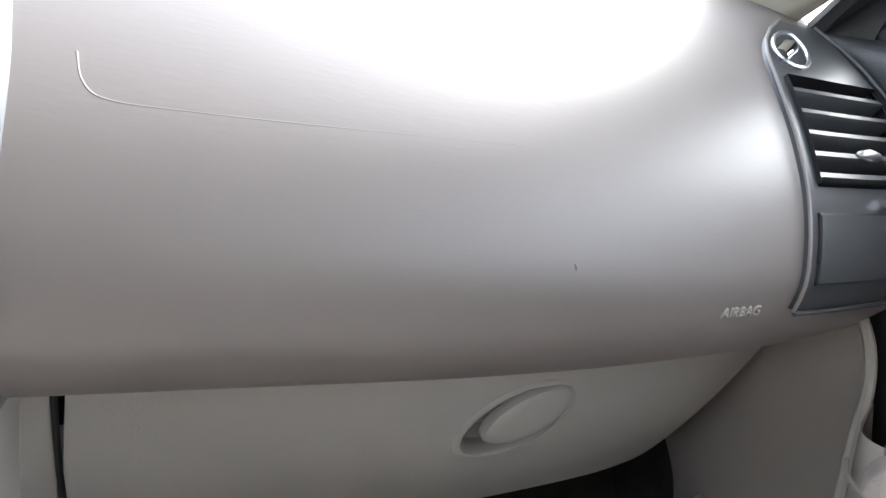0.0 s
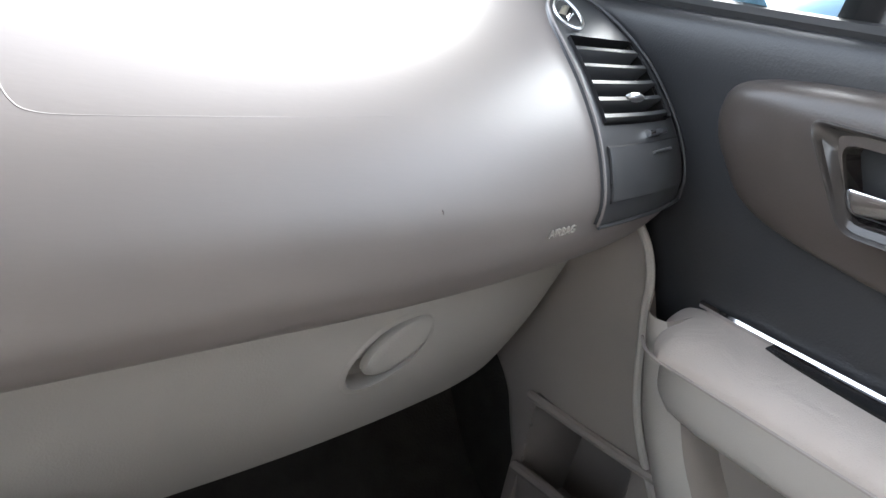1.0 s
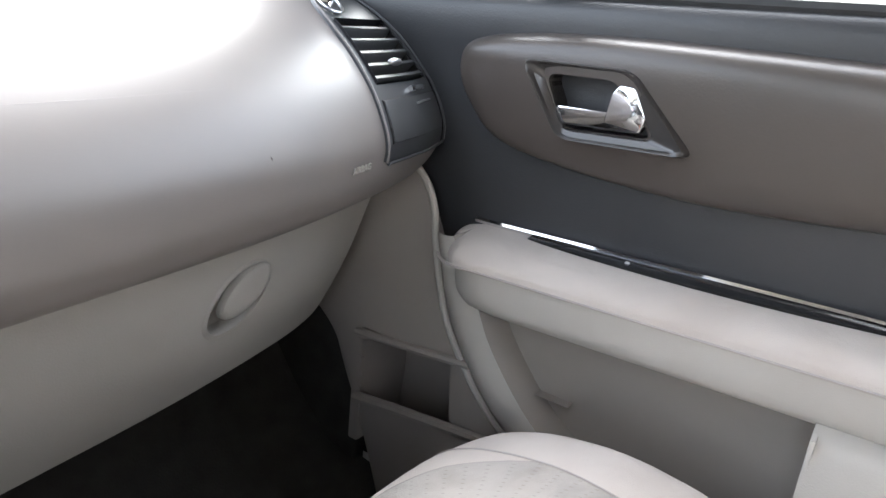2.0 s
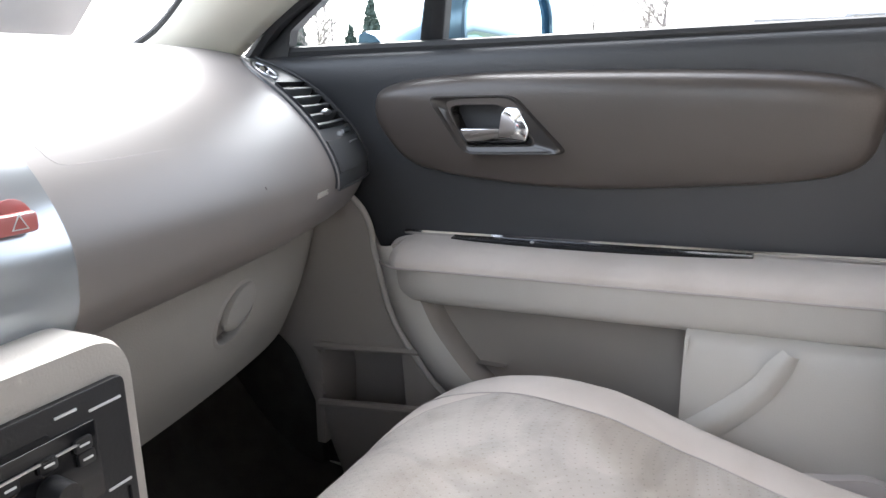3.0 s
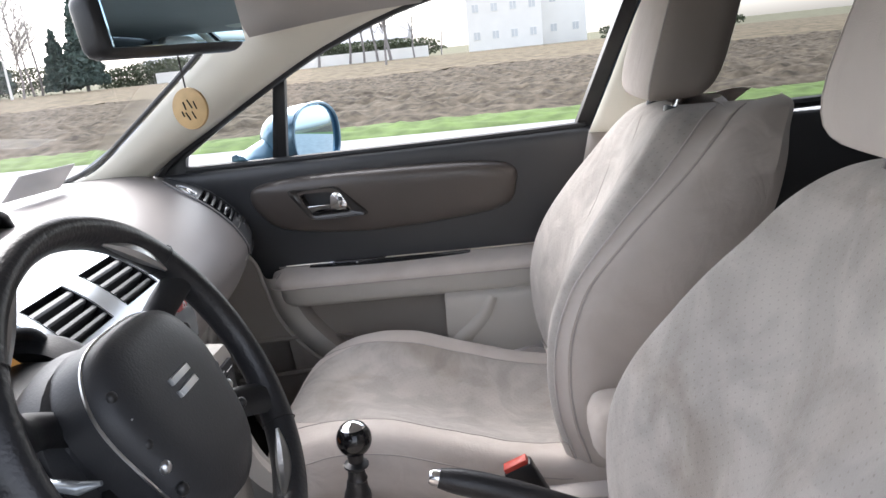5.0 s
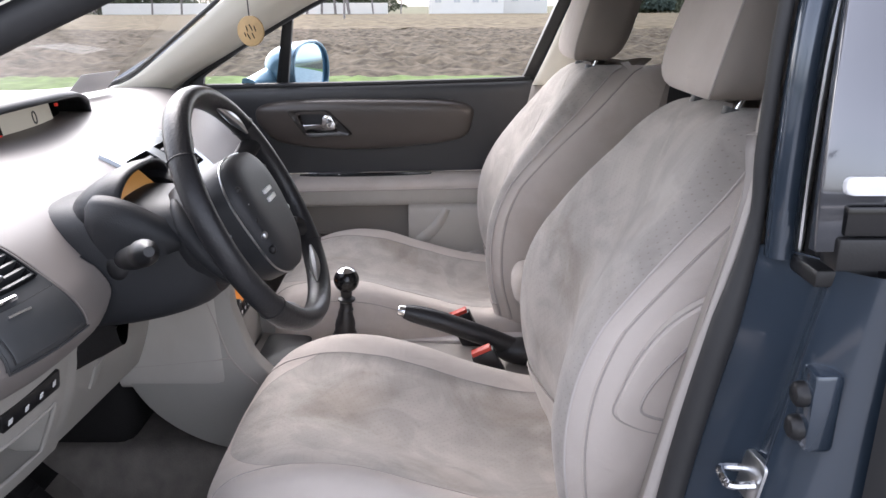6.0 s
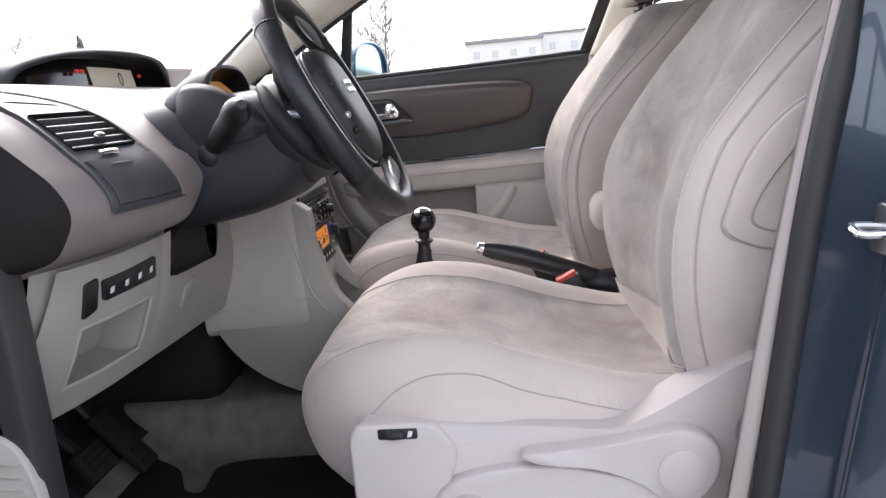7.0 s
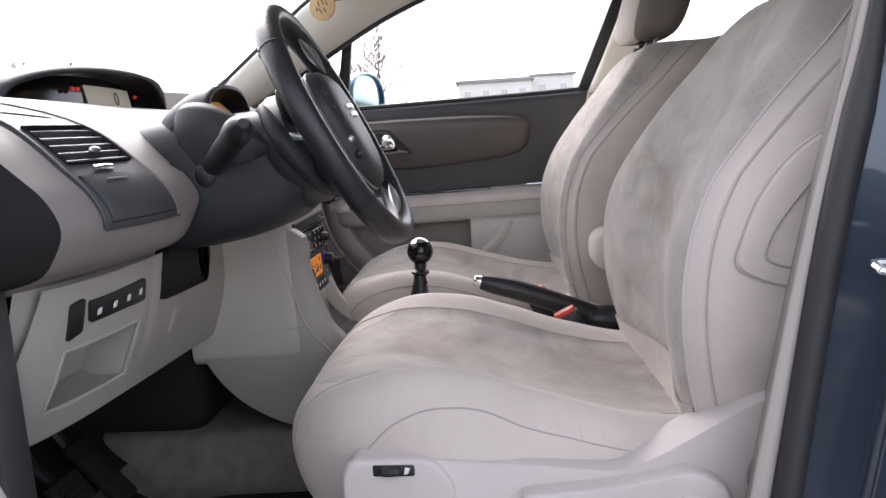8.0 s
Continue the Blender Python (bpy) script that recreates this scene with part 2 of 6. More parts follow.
def plate(outline, normal, depth, bevel=0.002, steps=2, bm=None):
    """A solid cut from an outline of 3D points, depth thick against the normal, with a rounded front rim."""
    bm = bm or bmesh.new()
    n = Vector(normal).normalized()
    pts = [Vector(p) for p in outline]
    mid = sum(pts, Vector()) / len(pts)
    rings = [[bm.verts.new(p - n * depth) for p in pts]]
    size = max((p - mid).length for p in pts)
    for k in range(steps + 1):
        a = k / steps * math.pi / 2
        inset, sink = bevel * (1 - math.cos(a)), bevel * (1 - math.sin(a))
        rings.append([bm.verts.new(mid + (p - mid) * (1 - inset / size) - n * sink) for p in pts])
    m = len(pts)
    for a, b in zip(rings, rings[1:]):
        for k in range(m):
            bm.faces.new((a[k], a[(k + 1) % m], b[(k + 1) % m], b[k]))
    bm.faces.new(rings[-1])
    bm.faces.new(rings[0][::-1])
    bmesh.ops.recalc_face_normals(bm, faces=bm.faces)
    return bm


def pillow(outline, normal, height, rings_n=6, power=2.2, back=0.01, bm=None):
    """A padded panel: the outline rises in a dome to the height."""
    bm = bm or bmesh.new()
    n = Vector(normal).normalized()
    pts = [Vector(p) for p in outline]
    mid = sum(pts, Vector()) / len(pts)
    rows = [[bm.verts.new(p - n * back) for p in pts]]
    for k in range(rings_n):
        s = 1 - (k / rings_n) ** 1.6 * 0.93
        h = height * (1 - (s - 0.07) ** (power * 3)) if k else 0
        rows.append([bm.verts.new(mid + (p - mid) * s + n * h) for p in pts])
    m = len(pts)
    for a, b in zip(rows, rows[1:]):
        for k in range(m):
            bm.faces.new((a[k], a[(k + 1) % m], b[(k + 1) % m], b[k]))
    bm.faces.new(rows[-1])
    bm.faces.new(rows[0])
    bmesh.ops.recalc_face_normals(bm, faces=bm.faces)
    return bm


def slab(x0, x1, y0, y1, z0, z1, bevel=0.006, seg=2, bm=None):
    bm = bm or bmesh.new()
    vs = [bm.verts.new((x, y, z)) for x in (x0, x1) for y in (y0, y1) for z in (z0, z1)]
    faces = [bm.faces.new([vs[i] for i in f]) for f in ((0, 1, 3, 2), (4, 6, 7, 5), (0, 4, 5, 1), (2, 3, 7, 6), (0, 2, 6, 4), (1, 5, 7, 3))]
    if bevel:
        edges = {e for f in faces for e in f.edges}
        bmesh.ops.bevel(bm, geom=list(edges), offset=bevel, segments=seg, affect="EDGES", profile=0.5)
    return bm


def ball(center, rx, ry, rz, cuts=16, bm=None):
    bm = bm or bmesh.new()
    made = bmesh.ops.create_uvsphere(bm, u_segments=cuts * 2, v_segments=cuts, radius=1.0)
    for v in made["verts"]:
        v.co = Vector((v.co.x * rx, v.co.y * ry, v.co.z * rz)) + Vector(center)
    return bm


FLIP = None  # a placing of the parts being built, for a mirrored or swung door


def thing(name, at, label, category, group="", kind=""):
    ob = new(name)
    ob.empty_display_size = 0.05
    ob.location = at
    return tagged(ob, label, category, group, kind)


def part(name, bm, mat, parent=None, label="", thick=0.0, sharp=40, recalc=True):
    """Links a bmesh as one mesh object under a thing or under a part."""
    if recalc:
        bmesh.ops.recalc_face_normals(bm, faces=bm.faces)
    if FLIP is not None:
        bm.transform(FLIP)
        if FLIP.determinant() < 0:
            bmesh.ops.reverse_faces(bm, faces=bm.faces)
    me = bpy.data.meshes.new(name)
    bm.to_mesh(me)
    bm.free()
    me.materials.append(mat)
    for p in me.polygons:
        p.use_smooth = True
    me.set_sharp_from_angle(angle=radians(sharp))
    ob = new(name, me)
    if parent is not None:
        ob.parent = parent
        if parent.type == "EMPTY":
            ob.matrix_parent_inverse = Matrix.Translation(parent.location).inverted()
    if label:
        ob["label"] = label
    if thick:
        mod = ob.modifiers.new("thickness", "SOLIDIFY")
        mod.thickness, mod.offset = thick, -1
    return ob


def cut(ob, bm):
    """Cuts the solid bm out of the object."""
    me = bpy.data.meshes.new("cutter")
    bmesh.ops.recalc_face_normals(bm, faces=bm.faces)
    if FLIP is not None:
        bm.transform(FLIP)
        if FLIP.determinant() < 0:
            bmesh.ops.reverse_faces(bm, faces=bm.faces)
    bm.to_mesh(me)
    bm.free()
    tool = new("cutter", me)
    mod = ob.modifiers.new("hole", "BOOLEAN")
    mod.object, mod.operation, mod.solver = tool, "DIFFERENCE", "EXACT"
    bpy.context.view_layer.update()
    done = bpy.data.meshes.new_from_object(ob.evaluated_get(bpy.context.evaluated_depsgraph_get()))
    ob.modifiers.remove(mod)
    ob.data = done
    bpy.data.objects.remove(tool)
    bpy.data.meshes.remove(me)
    return ob


def lettering(text, size, m, mat, parent, depth=0.0004, name="lettering"):
    """Raised writing in the built-in font, standing on the pose m."""
    data = bpy.data.curves.new(name, "FONT")
    data.body, data.size, data.extrude = text, size, depth
    data.align_x, data.align_y = "CENTER", "CENTER"
    data.materials.append(mat)
    made = bpy.data.objects.new(name, data)
    me = bpy.data.meshes.new_from_object(made)
    bpy.data.objects.remove(made)
    ob = new(name, me)
    ob.parent = parent
    if parent.type == "EMPTY":
        ob.matrix_parent_inverse = Matrix.Translation(parent.location).inverted()
    ob.matrix_basis = m
    return ob


# ---- the ground and the distance ----
def lump(x, y, scale, seed=0.0):
    return noise.noise(Vector((x * scale + seed, y * scale, seed)))


def flat_sheet(x0, x1, y0, y1, nx, ny, height):
    xs, ys = np.linspace(x0, x1, nx), np.linspace(y0, y1, ny)
    return grid([[Vector((x, y, height(x, y))) for x in xs] for y in ys])


GRASS = material("verge_grass", (0.11, 0.165, 0.05), 0.9, vary=0.35, vary_scale=3, grain=1.0, grain_scale=60, spec=0.15)
SOIL = material("ploughed_soil", (0.10, 0.083, 0.061), 0.95, vary=0.6, vary_scale=4, grain=1.0, grain_scale=20, spec=0.1)
ASPHALT = material("worn_asphalt", (0.25, 0.25, 0.25), 0.85, vary=0.15, vary_scale=1.5, grain=0.8, grain_scale=90)
STUBBLE = material("dull_winter_grass", (0.15, 0.145, 0.095), 0.95, vary=0.3, vary_scale=0.3, grain=1.0, grain_scale=20, spec=0.1)
# hedge, fir and bark colours lightened to stand in for distance haze
HEDGE = material("hazed_hedge_leaves", (0.12, 0.14, 0.09), 0.85, vary=0.4, vary_scale=2.0, spec=0.2)
FIR = material("hazed_fir_needles", (0.11, 0.15, 0.13), 0.85, vary=0.4, vary_scale=2.0, spec=0.2)
HAZED_BARK = material("hazed_bark", (0.27, 0.25, 0.24), 0.9, vary=0.3, vary_scale=4, spec=0.15)
# white walls and far panes made paler in colour to imitate haze
RENDER_WALL = material("hazed_white_paint", (0.88, 0.86, 0.82), 0.8, vary=0.03, vary_scale=0.6)
ROOFING = material("grey_roof", (0.34, 0.34, 0.35), 0.7, vary=0.12, vary_scale=1.0)
HAZED_GLASS = material("hazed_window_glass", (0.66, 0.68, 0.69), 0.15, vary=0.1)

ground = part("ground", flat_sheet(-900, 900, -900, 900, 40, 40, lambda x, y: -0.06), STUBBLE)
tagged(ground, "flat dull winter grass ground reaching the horizon", "ground", kind="structure")
road = part("road", flat_sheet(-30, 9.7, -120, 120, 30, 60, lambda x, y: 0.0 + 0.01 * lump(x, y, 0.3)), ASPHALT)
tagged(road, "pale grey worn asphalt beside the verge", "road", kind="structure")
verge = part("verge_grass", flat_sheet(9.7, 11.6, -60, 80, 24, 900, lambda x, y: -0.03 + math.sin(math.pi * min(1, max(0, (x - 9.7) / 1.9))) ** 0.5 * (0.07 + 0.05 * lump(x, y, 3) + 0.04 * random.random())), GRASS)
tagged(verge, "strip of bright short grass between road and field", "grass", kind="stuff")


def clods(x, y):
    fade = max(0.15, 1 - (x - 11) / 70)
    rise = min(1.0, max(0.0, (x - 11.4) / 1.5))
    return -0.05 + 0.17 * rise + rise * fade * (0.10 * lump(x, y, 1.1, 3) + 0.14 * lump(x, y, 2.6, 9) + 0.05 * lump(x, y, 7.0, 5))


STRAW = material("pale_stubble", (0.145, 0.118, 0.078), 0.95, vary=0.45, vary_scale=1.5, grain=1.0, grain_scale=12, spec=0.1)
near_field = part("ploughed_field", flat_sheet(11.4, 34, -26, 44, 170, 420, clods), SOIL)
tagged(near_field, "brown ploughed field of rough earth clods", "field", kind="stuff")
far_field = part("far_field", flat_sheet(34, 100, -80, 180, 130, 300, clods), STRAW)
tagged(far_field, "pale straw-coloured field running to the hedges", "field", kind="stuff")
side_field = part("side_field", flat_sheet(11.4, 34, 44, 130, 60, 220, clods), SOIL)
tagged(side_field, "brown ploughed field beyond the bonnet", "field", kind="stuff")


def leaf_cloud(center, size, count, leaf, bm=None, seed=0, cone=False):
    """Many small leaf cards scattered through an uneven crown."""
    rng = random.Random(seed)
    bm = bm or bmesh.new()
    for _ in range(count):
        while True:
            p = Vector((rng.uniform(-1, 1), rng.uniform(-1, 1), rng.uniform(-1, 1)))
            reach = 1 + 0.35 * noise.noise(p * 2.3 + Vector((seed, 0, 0)))
            if cone:
                k = (1 - p.z) / 2
                if math.hypot(p.x, p.y) < (0.08 + 0.9 * k) * (0.80 + 0.30 * noise.noise(Vector((p.x * 1.5, p.y * 1.5, k * 14 + seed)))):
                    break
            elif p.length < reach:
                break
        c = Vector(center) + Vector((p.x * size[0], p.y * size[1], p.z * size[2]))
        a, b = Vector((rng.gauss(0, 1), rng.gauss(0, 1), rng.gauss(0, 1))).normalized(), Vector((rng.gauss(0, 1), rng.gauss(0, 1), rng.gauss(0, 1)))
        b = a.cross(b).normalized()
        s = leaf * rng.uniform(0.6, 1.4)
        bm.faces.new([bm.verts.new(c + s * (u * a + v * b)) for u, v in ((-1, -0.5), (1, -0.5), (0.7, 0.6), (-0.7, 0.6))])
    return bm


def bare_tree(x, y, h, seed, spread=0.34, thick=0.012, limbs_n=30, twigs=7):
    rng = random.Random(seed)
    tree = thing("bare_tree", (x, y, 0), "tall leafless winter tree with thin branching limbs", "tree", "bare trees beyond the field")
    trunk = [Vector((x + 0.02 * h * math.sin(k * 1.3 + seed), y + 0.02 * h * math.cos(k + seed), h * k / 7)) for k in range(8)]
    part("trunk", tube(trunk, [h * thick * (1 - k / 8.2) for k in range(8)], 6), HAZED_BARK, tree)
    limbs = bmesh.new()
    for k in range(limbs_n):
        f = rng.uniform(0.25, 0.95)
        p = trunk[0].lerp(trunk[-1], f)
        a = rng.uniform(0, 6.28)
        ln = h * spread * (1.15 - f) * rng.uniform(0.6, 1.2)
        d = Vector((math.cos(a), math.sin(a), rng.uniform(0.5, 1.3))).normalized()
        q = p + d * ln
        tube([p, p.lerp(q, 0.5) + Vector((0, 0, -0.04 * ln)), q], [h * 0.0040, h * 0.0028, h * 0.0012], 4, bm=limbs)
        for _ in range(twigs):
            s = p.lerp(q, rng.uniform(0.3, 1.0))
            e = s + (d + Vector((rng.gauss(0, 0.6), rng.gauss(0, 0.6), rng.gauss(0.2, 0.5)))).normalized() * ln * 0.45
            tube([s, s.lerp(e, 0.5), e], [h * 0.0016, h * 0.0011, h * 0.0005], 3, bm=limbs)
    part("crown", limbs, HAZED_BARK, tree)["kind"] = "stuff"
    return tree


def fir_tree(x, y, h, w, seed):
    tree = thing("fir_tree", (x, y, 0), "tall dark green conifer with drooping boughs", "tree", "conifers beyond the field")
    part("trunk", tube([(x, y, 0), (x, y, h * 0.5), (x, y, h * 0.96)], [h * 0.02, h * 0.012, h * 0.003], 7), HAZED_BARK, tree)
    part("crown", leaf_cloud((x, y, h * 0.54), (w, w, h * 0.46), 5200, 0.27, seed=seed, cone=True), FIR, tree, recalc=False)
    return tree


def hedge(x, y0, y1, h, seed, label):
    ob = part("hedge", leaf_cloud((x, (y0 + y1) / 2, h * 0.5), (1.6, abs(y1 - y0) / 2, h * 0.62), int(380 * abs(y1 - y0)), 0.15, seed=seed), HEDGE, recalc=False)
    return tagged(ob, label, "hedge", "hedges beyond the field")


def house(name, x, y0, y1, h, label, roof_h=0.5, rows=2, cols=4, gable=False):
    ob = thing(name, (x, (y0 + y1) / 2, 0), label, "house", "houses beyond the field")
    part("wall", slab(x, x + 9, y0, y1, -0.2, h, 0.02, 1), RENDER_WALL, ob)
    if gable:
        mid = x + 4.5
        bm = bmesh.new()
        ends = [[bm.verts.new(p) for p in ((x - 0.4, y, h), (mid, y, h + roof_h), (x + 9.4, y, h), (x + 9.4, y, h - 0.15), (x - 0.4, y, h - 0.15))] for y in (y0 - 0.4, y1 + 0.4)]
        for k in range(5):
            bm.faces.new((ends[0][k], ends[0][(k + 1) % 5], ends[1][(k + 1) % 5], ends[1][k]))
        bm.faces.new(ends[0]), bm.faces.new(ends[1][::-1])
        part("roof", bm, ROOFING, ob)
    else:
        part("roof", slab(x - 0.35, x + 9.3, y0 - 0.35, y1 + 0.35, h, h + roof_h, 0.03, 1), ROOFING, ob)
    for r in range(rows):
        for c in range(cols):
            yc = y0 + (c + 0.5) * (y1 - y0) / cols
            zc = (r + 0.55) * h / rows
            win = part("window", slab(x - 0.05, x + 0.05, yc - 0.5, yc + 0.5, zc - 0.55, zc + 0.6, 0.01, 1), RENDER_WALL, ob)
            part("pane", slab(x - 0.08, x - 0.03, yc - 0.42, yc - 0.03, zc - 0.47, zc + 0.52, 0, 1), HAZED_GLASS, win)
            part("pane", slab(x - 0.08, x - 0.03, yc + 0.03, yc + 0.42, zc - 0.47, zc + 0.52, 0, 1), HAZED_GLASS, win)
    return ob


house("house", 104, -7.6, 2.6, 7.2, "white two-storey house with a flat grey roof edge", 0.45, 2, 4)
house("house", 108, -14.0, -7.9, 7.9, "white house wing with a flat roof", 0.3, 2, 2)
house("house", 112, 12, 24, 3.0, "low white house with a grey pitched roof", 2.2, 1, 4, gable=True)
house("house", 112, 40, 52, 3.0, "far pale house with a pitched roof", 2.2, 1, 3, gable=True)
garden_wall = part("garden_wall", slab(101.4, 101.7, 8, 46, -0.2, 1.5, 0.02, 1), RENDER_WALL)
tagged(garden_wall, "long low white garden wall", "wall", "garden walls")
hedge(103.2, 5.5, 30, 2.6, 3, "clipped green garden hedge")
hedge(103.4, 31, 56, 3.0, 4, "dark green garden hedge")
hedge(103.0, -34, -15, 2.2, 5, "low brownish hedge beyond the field")
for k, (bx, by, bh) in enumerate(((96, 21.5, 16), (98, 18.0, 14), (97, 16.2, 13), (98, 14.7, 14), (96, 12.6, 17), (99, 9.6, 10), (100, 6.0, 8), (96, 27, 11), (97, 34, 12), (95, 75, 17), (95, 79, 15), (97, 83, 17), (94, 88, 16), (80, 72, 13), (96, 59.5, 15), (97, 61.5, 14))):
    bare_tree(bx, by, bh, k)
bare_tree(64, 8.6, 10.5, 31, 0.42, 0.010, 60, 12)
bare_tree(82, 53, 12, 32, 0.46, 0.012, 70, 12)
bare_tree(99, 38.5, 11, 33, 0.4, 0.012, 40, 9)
fir_tree(96, 69, 17, 3.4, 2)
fir_tree(92, 63, 13, 2.8, 3)
fir_tree(96, 53, 12.5, 3.6, 8)
fir_tree(97, 57, 8.5, 2.8, 9)
fir_tree(100, -19.5, 9, 2.6, 4)
fir_tree(102, -28, 8, 2.6, 5)
hedge(104, 57, 120, 4.5, 8, "tall dark row of shrubs beyond the field")


def street_pole(x, y, h):
    ob = thing("utility_pole", (x, y, 0), "slim pale concrete utility pole", "pole", "poles beyond the field")
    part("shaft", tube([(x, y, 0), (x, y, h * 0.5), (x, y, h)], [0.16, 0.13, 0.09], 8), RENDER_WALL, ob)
    part("crossarm", slab(x - 0.06, x + 0.06, y - 0.6, y + 0.6, h - 0.5, h - 0.4, 0.01, 1), HAZED_BARK, ob)


street_pole(88, 58.5, 12)
street_pole(98, 22.8, 9)


# ---- the car's shell ----
def shell_sheet(name, low, high, n, mat, label, thick=0.012, bulge=None, parent=None):
    """A curved strip of trim between two smooth edges, bulging towards the middle."""
    a, b = spline(low, n), spline(high, n)
    rows = []
    for p, q in zip(a, b):
        row = []
        for k in range(9):
            f = k / 8
            v = p.lerp(q, f)
            if bulge:
                v = v + Vector(bulge) * math.sin(math.pi * f)
            row.append(v)
        rows.append(row)
    return part(name, grid(rows), mat, parent, label, thick=thick)


shell = thing("car_body", (0, 0, 0.16), "dark blue car body with cream pillar trim and its driver door open", "car", kind="structure")
part("floor_pan", slab(-0.74, 0.74, -1.5, 1.35, 0.16, 0.27, 0.01), CARPET, shell, "grey carpeted floor")
roof_rows = [[Vector((x * (1 if y < 0.2 else 0.88), y, 1.42 - 0.35 * (x / 1.0) ** 4 - 0.10 * (x / 0.62) ** 2 - 0.05 * ((y + 0.5) / 0.9) ** 2)) for x in np.linspace(-0.60, 0.60, 15)] for y in np.linspace(0.48, -1.45, 18)]
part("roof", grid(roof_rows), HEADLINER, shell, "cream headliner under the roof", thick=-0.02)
part("rear_wall", slab(-0.74, 0.74, -1.56, -1.5, 0.16, 1.36, 0.01), CHARCOAL, shell)
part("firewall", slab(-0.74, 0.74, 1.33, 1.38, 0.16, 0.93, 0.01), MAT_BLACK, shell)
part("bonnet", grid([[Vector((x, y, 0.95 - 0.1 * (x / 0.8) ** 2 - 0.16 * (y - 1.25))) for x in np.linspace(-0.8, 0.8, 13)] for y in np.linspace(1.25, 2.15, 8)]), PAINT, shell, thick=0.02)

for s in (-1, 1):
    FLIP = Matrix.Diagonal((s, 1, 1, 1))
    shell_sheet(
        "front_pillar_trim",
        [(0.705, 0.83, 0.945), (0.695, 0.745, 1.005), (0.675, 0.635, 1.064), (0.645, 0.49, 1.142), (0.617, 0.35, 1.208), (0.585, 0.16, 1.27), (0.56, -0.1, 1.31)],
        [(0.67, 1.02, 0.945), (0.65, 0.90, 0.985), (0.63, 0.80, 1.05), (0.60, 0.66, 1.15), (0.565, 0.52, 1.245), (0.53, 0.34, 1.32), (0.50, -0.1, 1.37)],
        30, CREAM, "cream cloth pillar trim", bulge=(-0.022, -0.005, 0.0), parent=shell)
    part("pillar_seal", tube(spline([(0.72, 0.80, 0.95), (0.705, 0.735, 1.003), (0.687, 0.63, 1.058), (0.657, 0.485, 1.136), (0.629, 0.345, 1.202), (0.597, 0.155, 1.264), (0.572, -0.1, 1.304)], 30), 0.012, 8), RUBBER, shell)
    part("windscreen_edge", tube(spline([(0.67, 1.03, 0.95), (0.65, 0.91, 0.99), (0.63, 0.81, 1.055), (0.60, 0.67, 1.155), (0.565, 0.53, 1.25), (0.53, 0.35, 1.325)], 24), 0.006, 8), RUBBER, shell)
    part("front_pillar_skin", tube(spline([(0.76, 1.02, 0.92), (0.735, 0.82, 1.03), (0.70, 0.60, 1.15), (0.665, 0.40, 1.25), (0.63, 0.15, 1.33), (0.61, -0.3, 1.37), (0.61, -1.3, 1.34)], 30), 0.032, 10, flat=1.2), PAINT, shell)
    # lower side trim ahead of the door
    part("sill", slab(0.70, 0.78, -1.3, 1.0, 0.18, 0.30, 0.015), TRIM, shell, "beige plastic door sill")
    part("rear_door_trim", slab(0.70, 0.74, -1.2, -0.31, 0.3, 0.965, 0.012), CHARCOAL, shell, "dark rear door trim")
    part("rear_belt_seal", tube([(0.72, -0.29, 0.975), (0.725, -0.75, 0.985), (0.72, -1.2, 0.995)], 0.012, 8), RUBBER, shell)
    if s > 0:
        part("rear_side_glass", grid([[Vector((0.728 - 0.11 * f, y, 0.975 + 0.36 * f)) for y in np.linspace(-0.30 - 0.06 * f, -1.2, 6)] for f in np.linspace(0, 1, 5)]), TINT, shell, "lightly tinted rear side glass")
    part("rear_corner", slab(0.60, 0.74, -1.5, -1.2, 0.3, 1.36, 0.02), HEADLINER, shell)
FLIP = None
windscreen = part("windscreen", grid([[Vector((x * (0.66 - 0.15 * f), 1.14 - 0.64 * f - 0.18 * (1 - f * 0.5) * x * x, 0.945 + 0.40 * f)) for x in np.linspace(-1, 1, 17)] for f in np.linspace(0, 1, 9)]), GLASS, shell, "clear windscreen glass")
windscreen.visible_shadow = False
part("windscreen_header", tube([(-0.52, 0.36, 1.345), (-0.26, 0.48, 1.36), (0, 0.51, 1.365), (0.26, 0.48, 1.36), (0.52, 0.36, 1.345)], 0.03, 8), CREAM, shell)
part("scuttle", slab(-0.66, 0.66, 1.08, 1.30, 0.90, 0.945, 0.01), BLACK, shell)
# a paper pass leaning in the corner of the windscreen
note = part("paper_slip", plate(rounded([(0.36, 0.93, 0.975), (0.50, 0.90, 0.975), (0.505, 0.86, 1.02), (0.37, 0.89, 1.02)], 0.004), (0.1, -0.6, -0.5), 0.001, 0.0003), WHITE)
tagged(note, "small white paper slip behind the windscreen", "paper")

# left opening: rubber seal and painted flange along the pillar and roof edge
flange = [(-0.735, 0.86, 0.93), (-0.722, 0.70, 1.018), (-0.712, 0.56, 1.088), (-0.704, 0.437, 1.146), (-0.700, 0.336, 1.190), (-0.695, 0.25, 1.228), (-0.688, 0.08, 1.285), (-0.680, -0.12, 1.325), (-0.675, -0.26, 1.335)]
part("opening_seal", tube(spline(flange, 40), 0.017, 10), RUBBER, shell, "dark rubber seal of the door opening")
part("opening_flange", tube([p + Vector((-0.012, 0.012, 0.040)) for p in spline(flange, 40)], 0.026, 10), PAINT, shell, "blue painted opening flange")

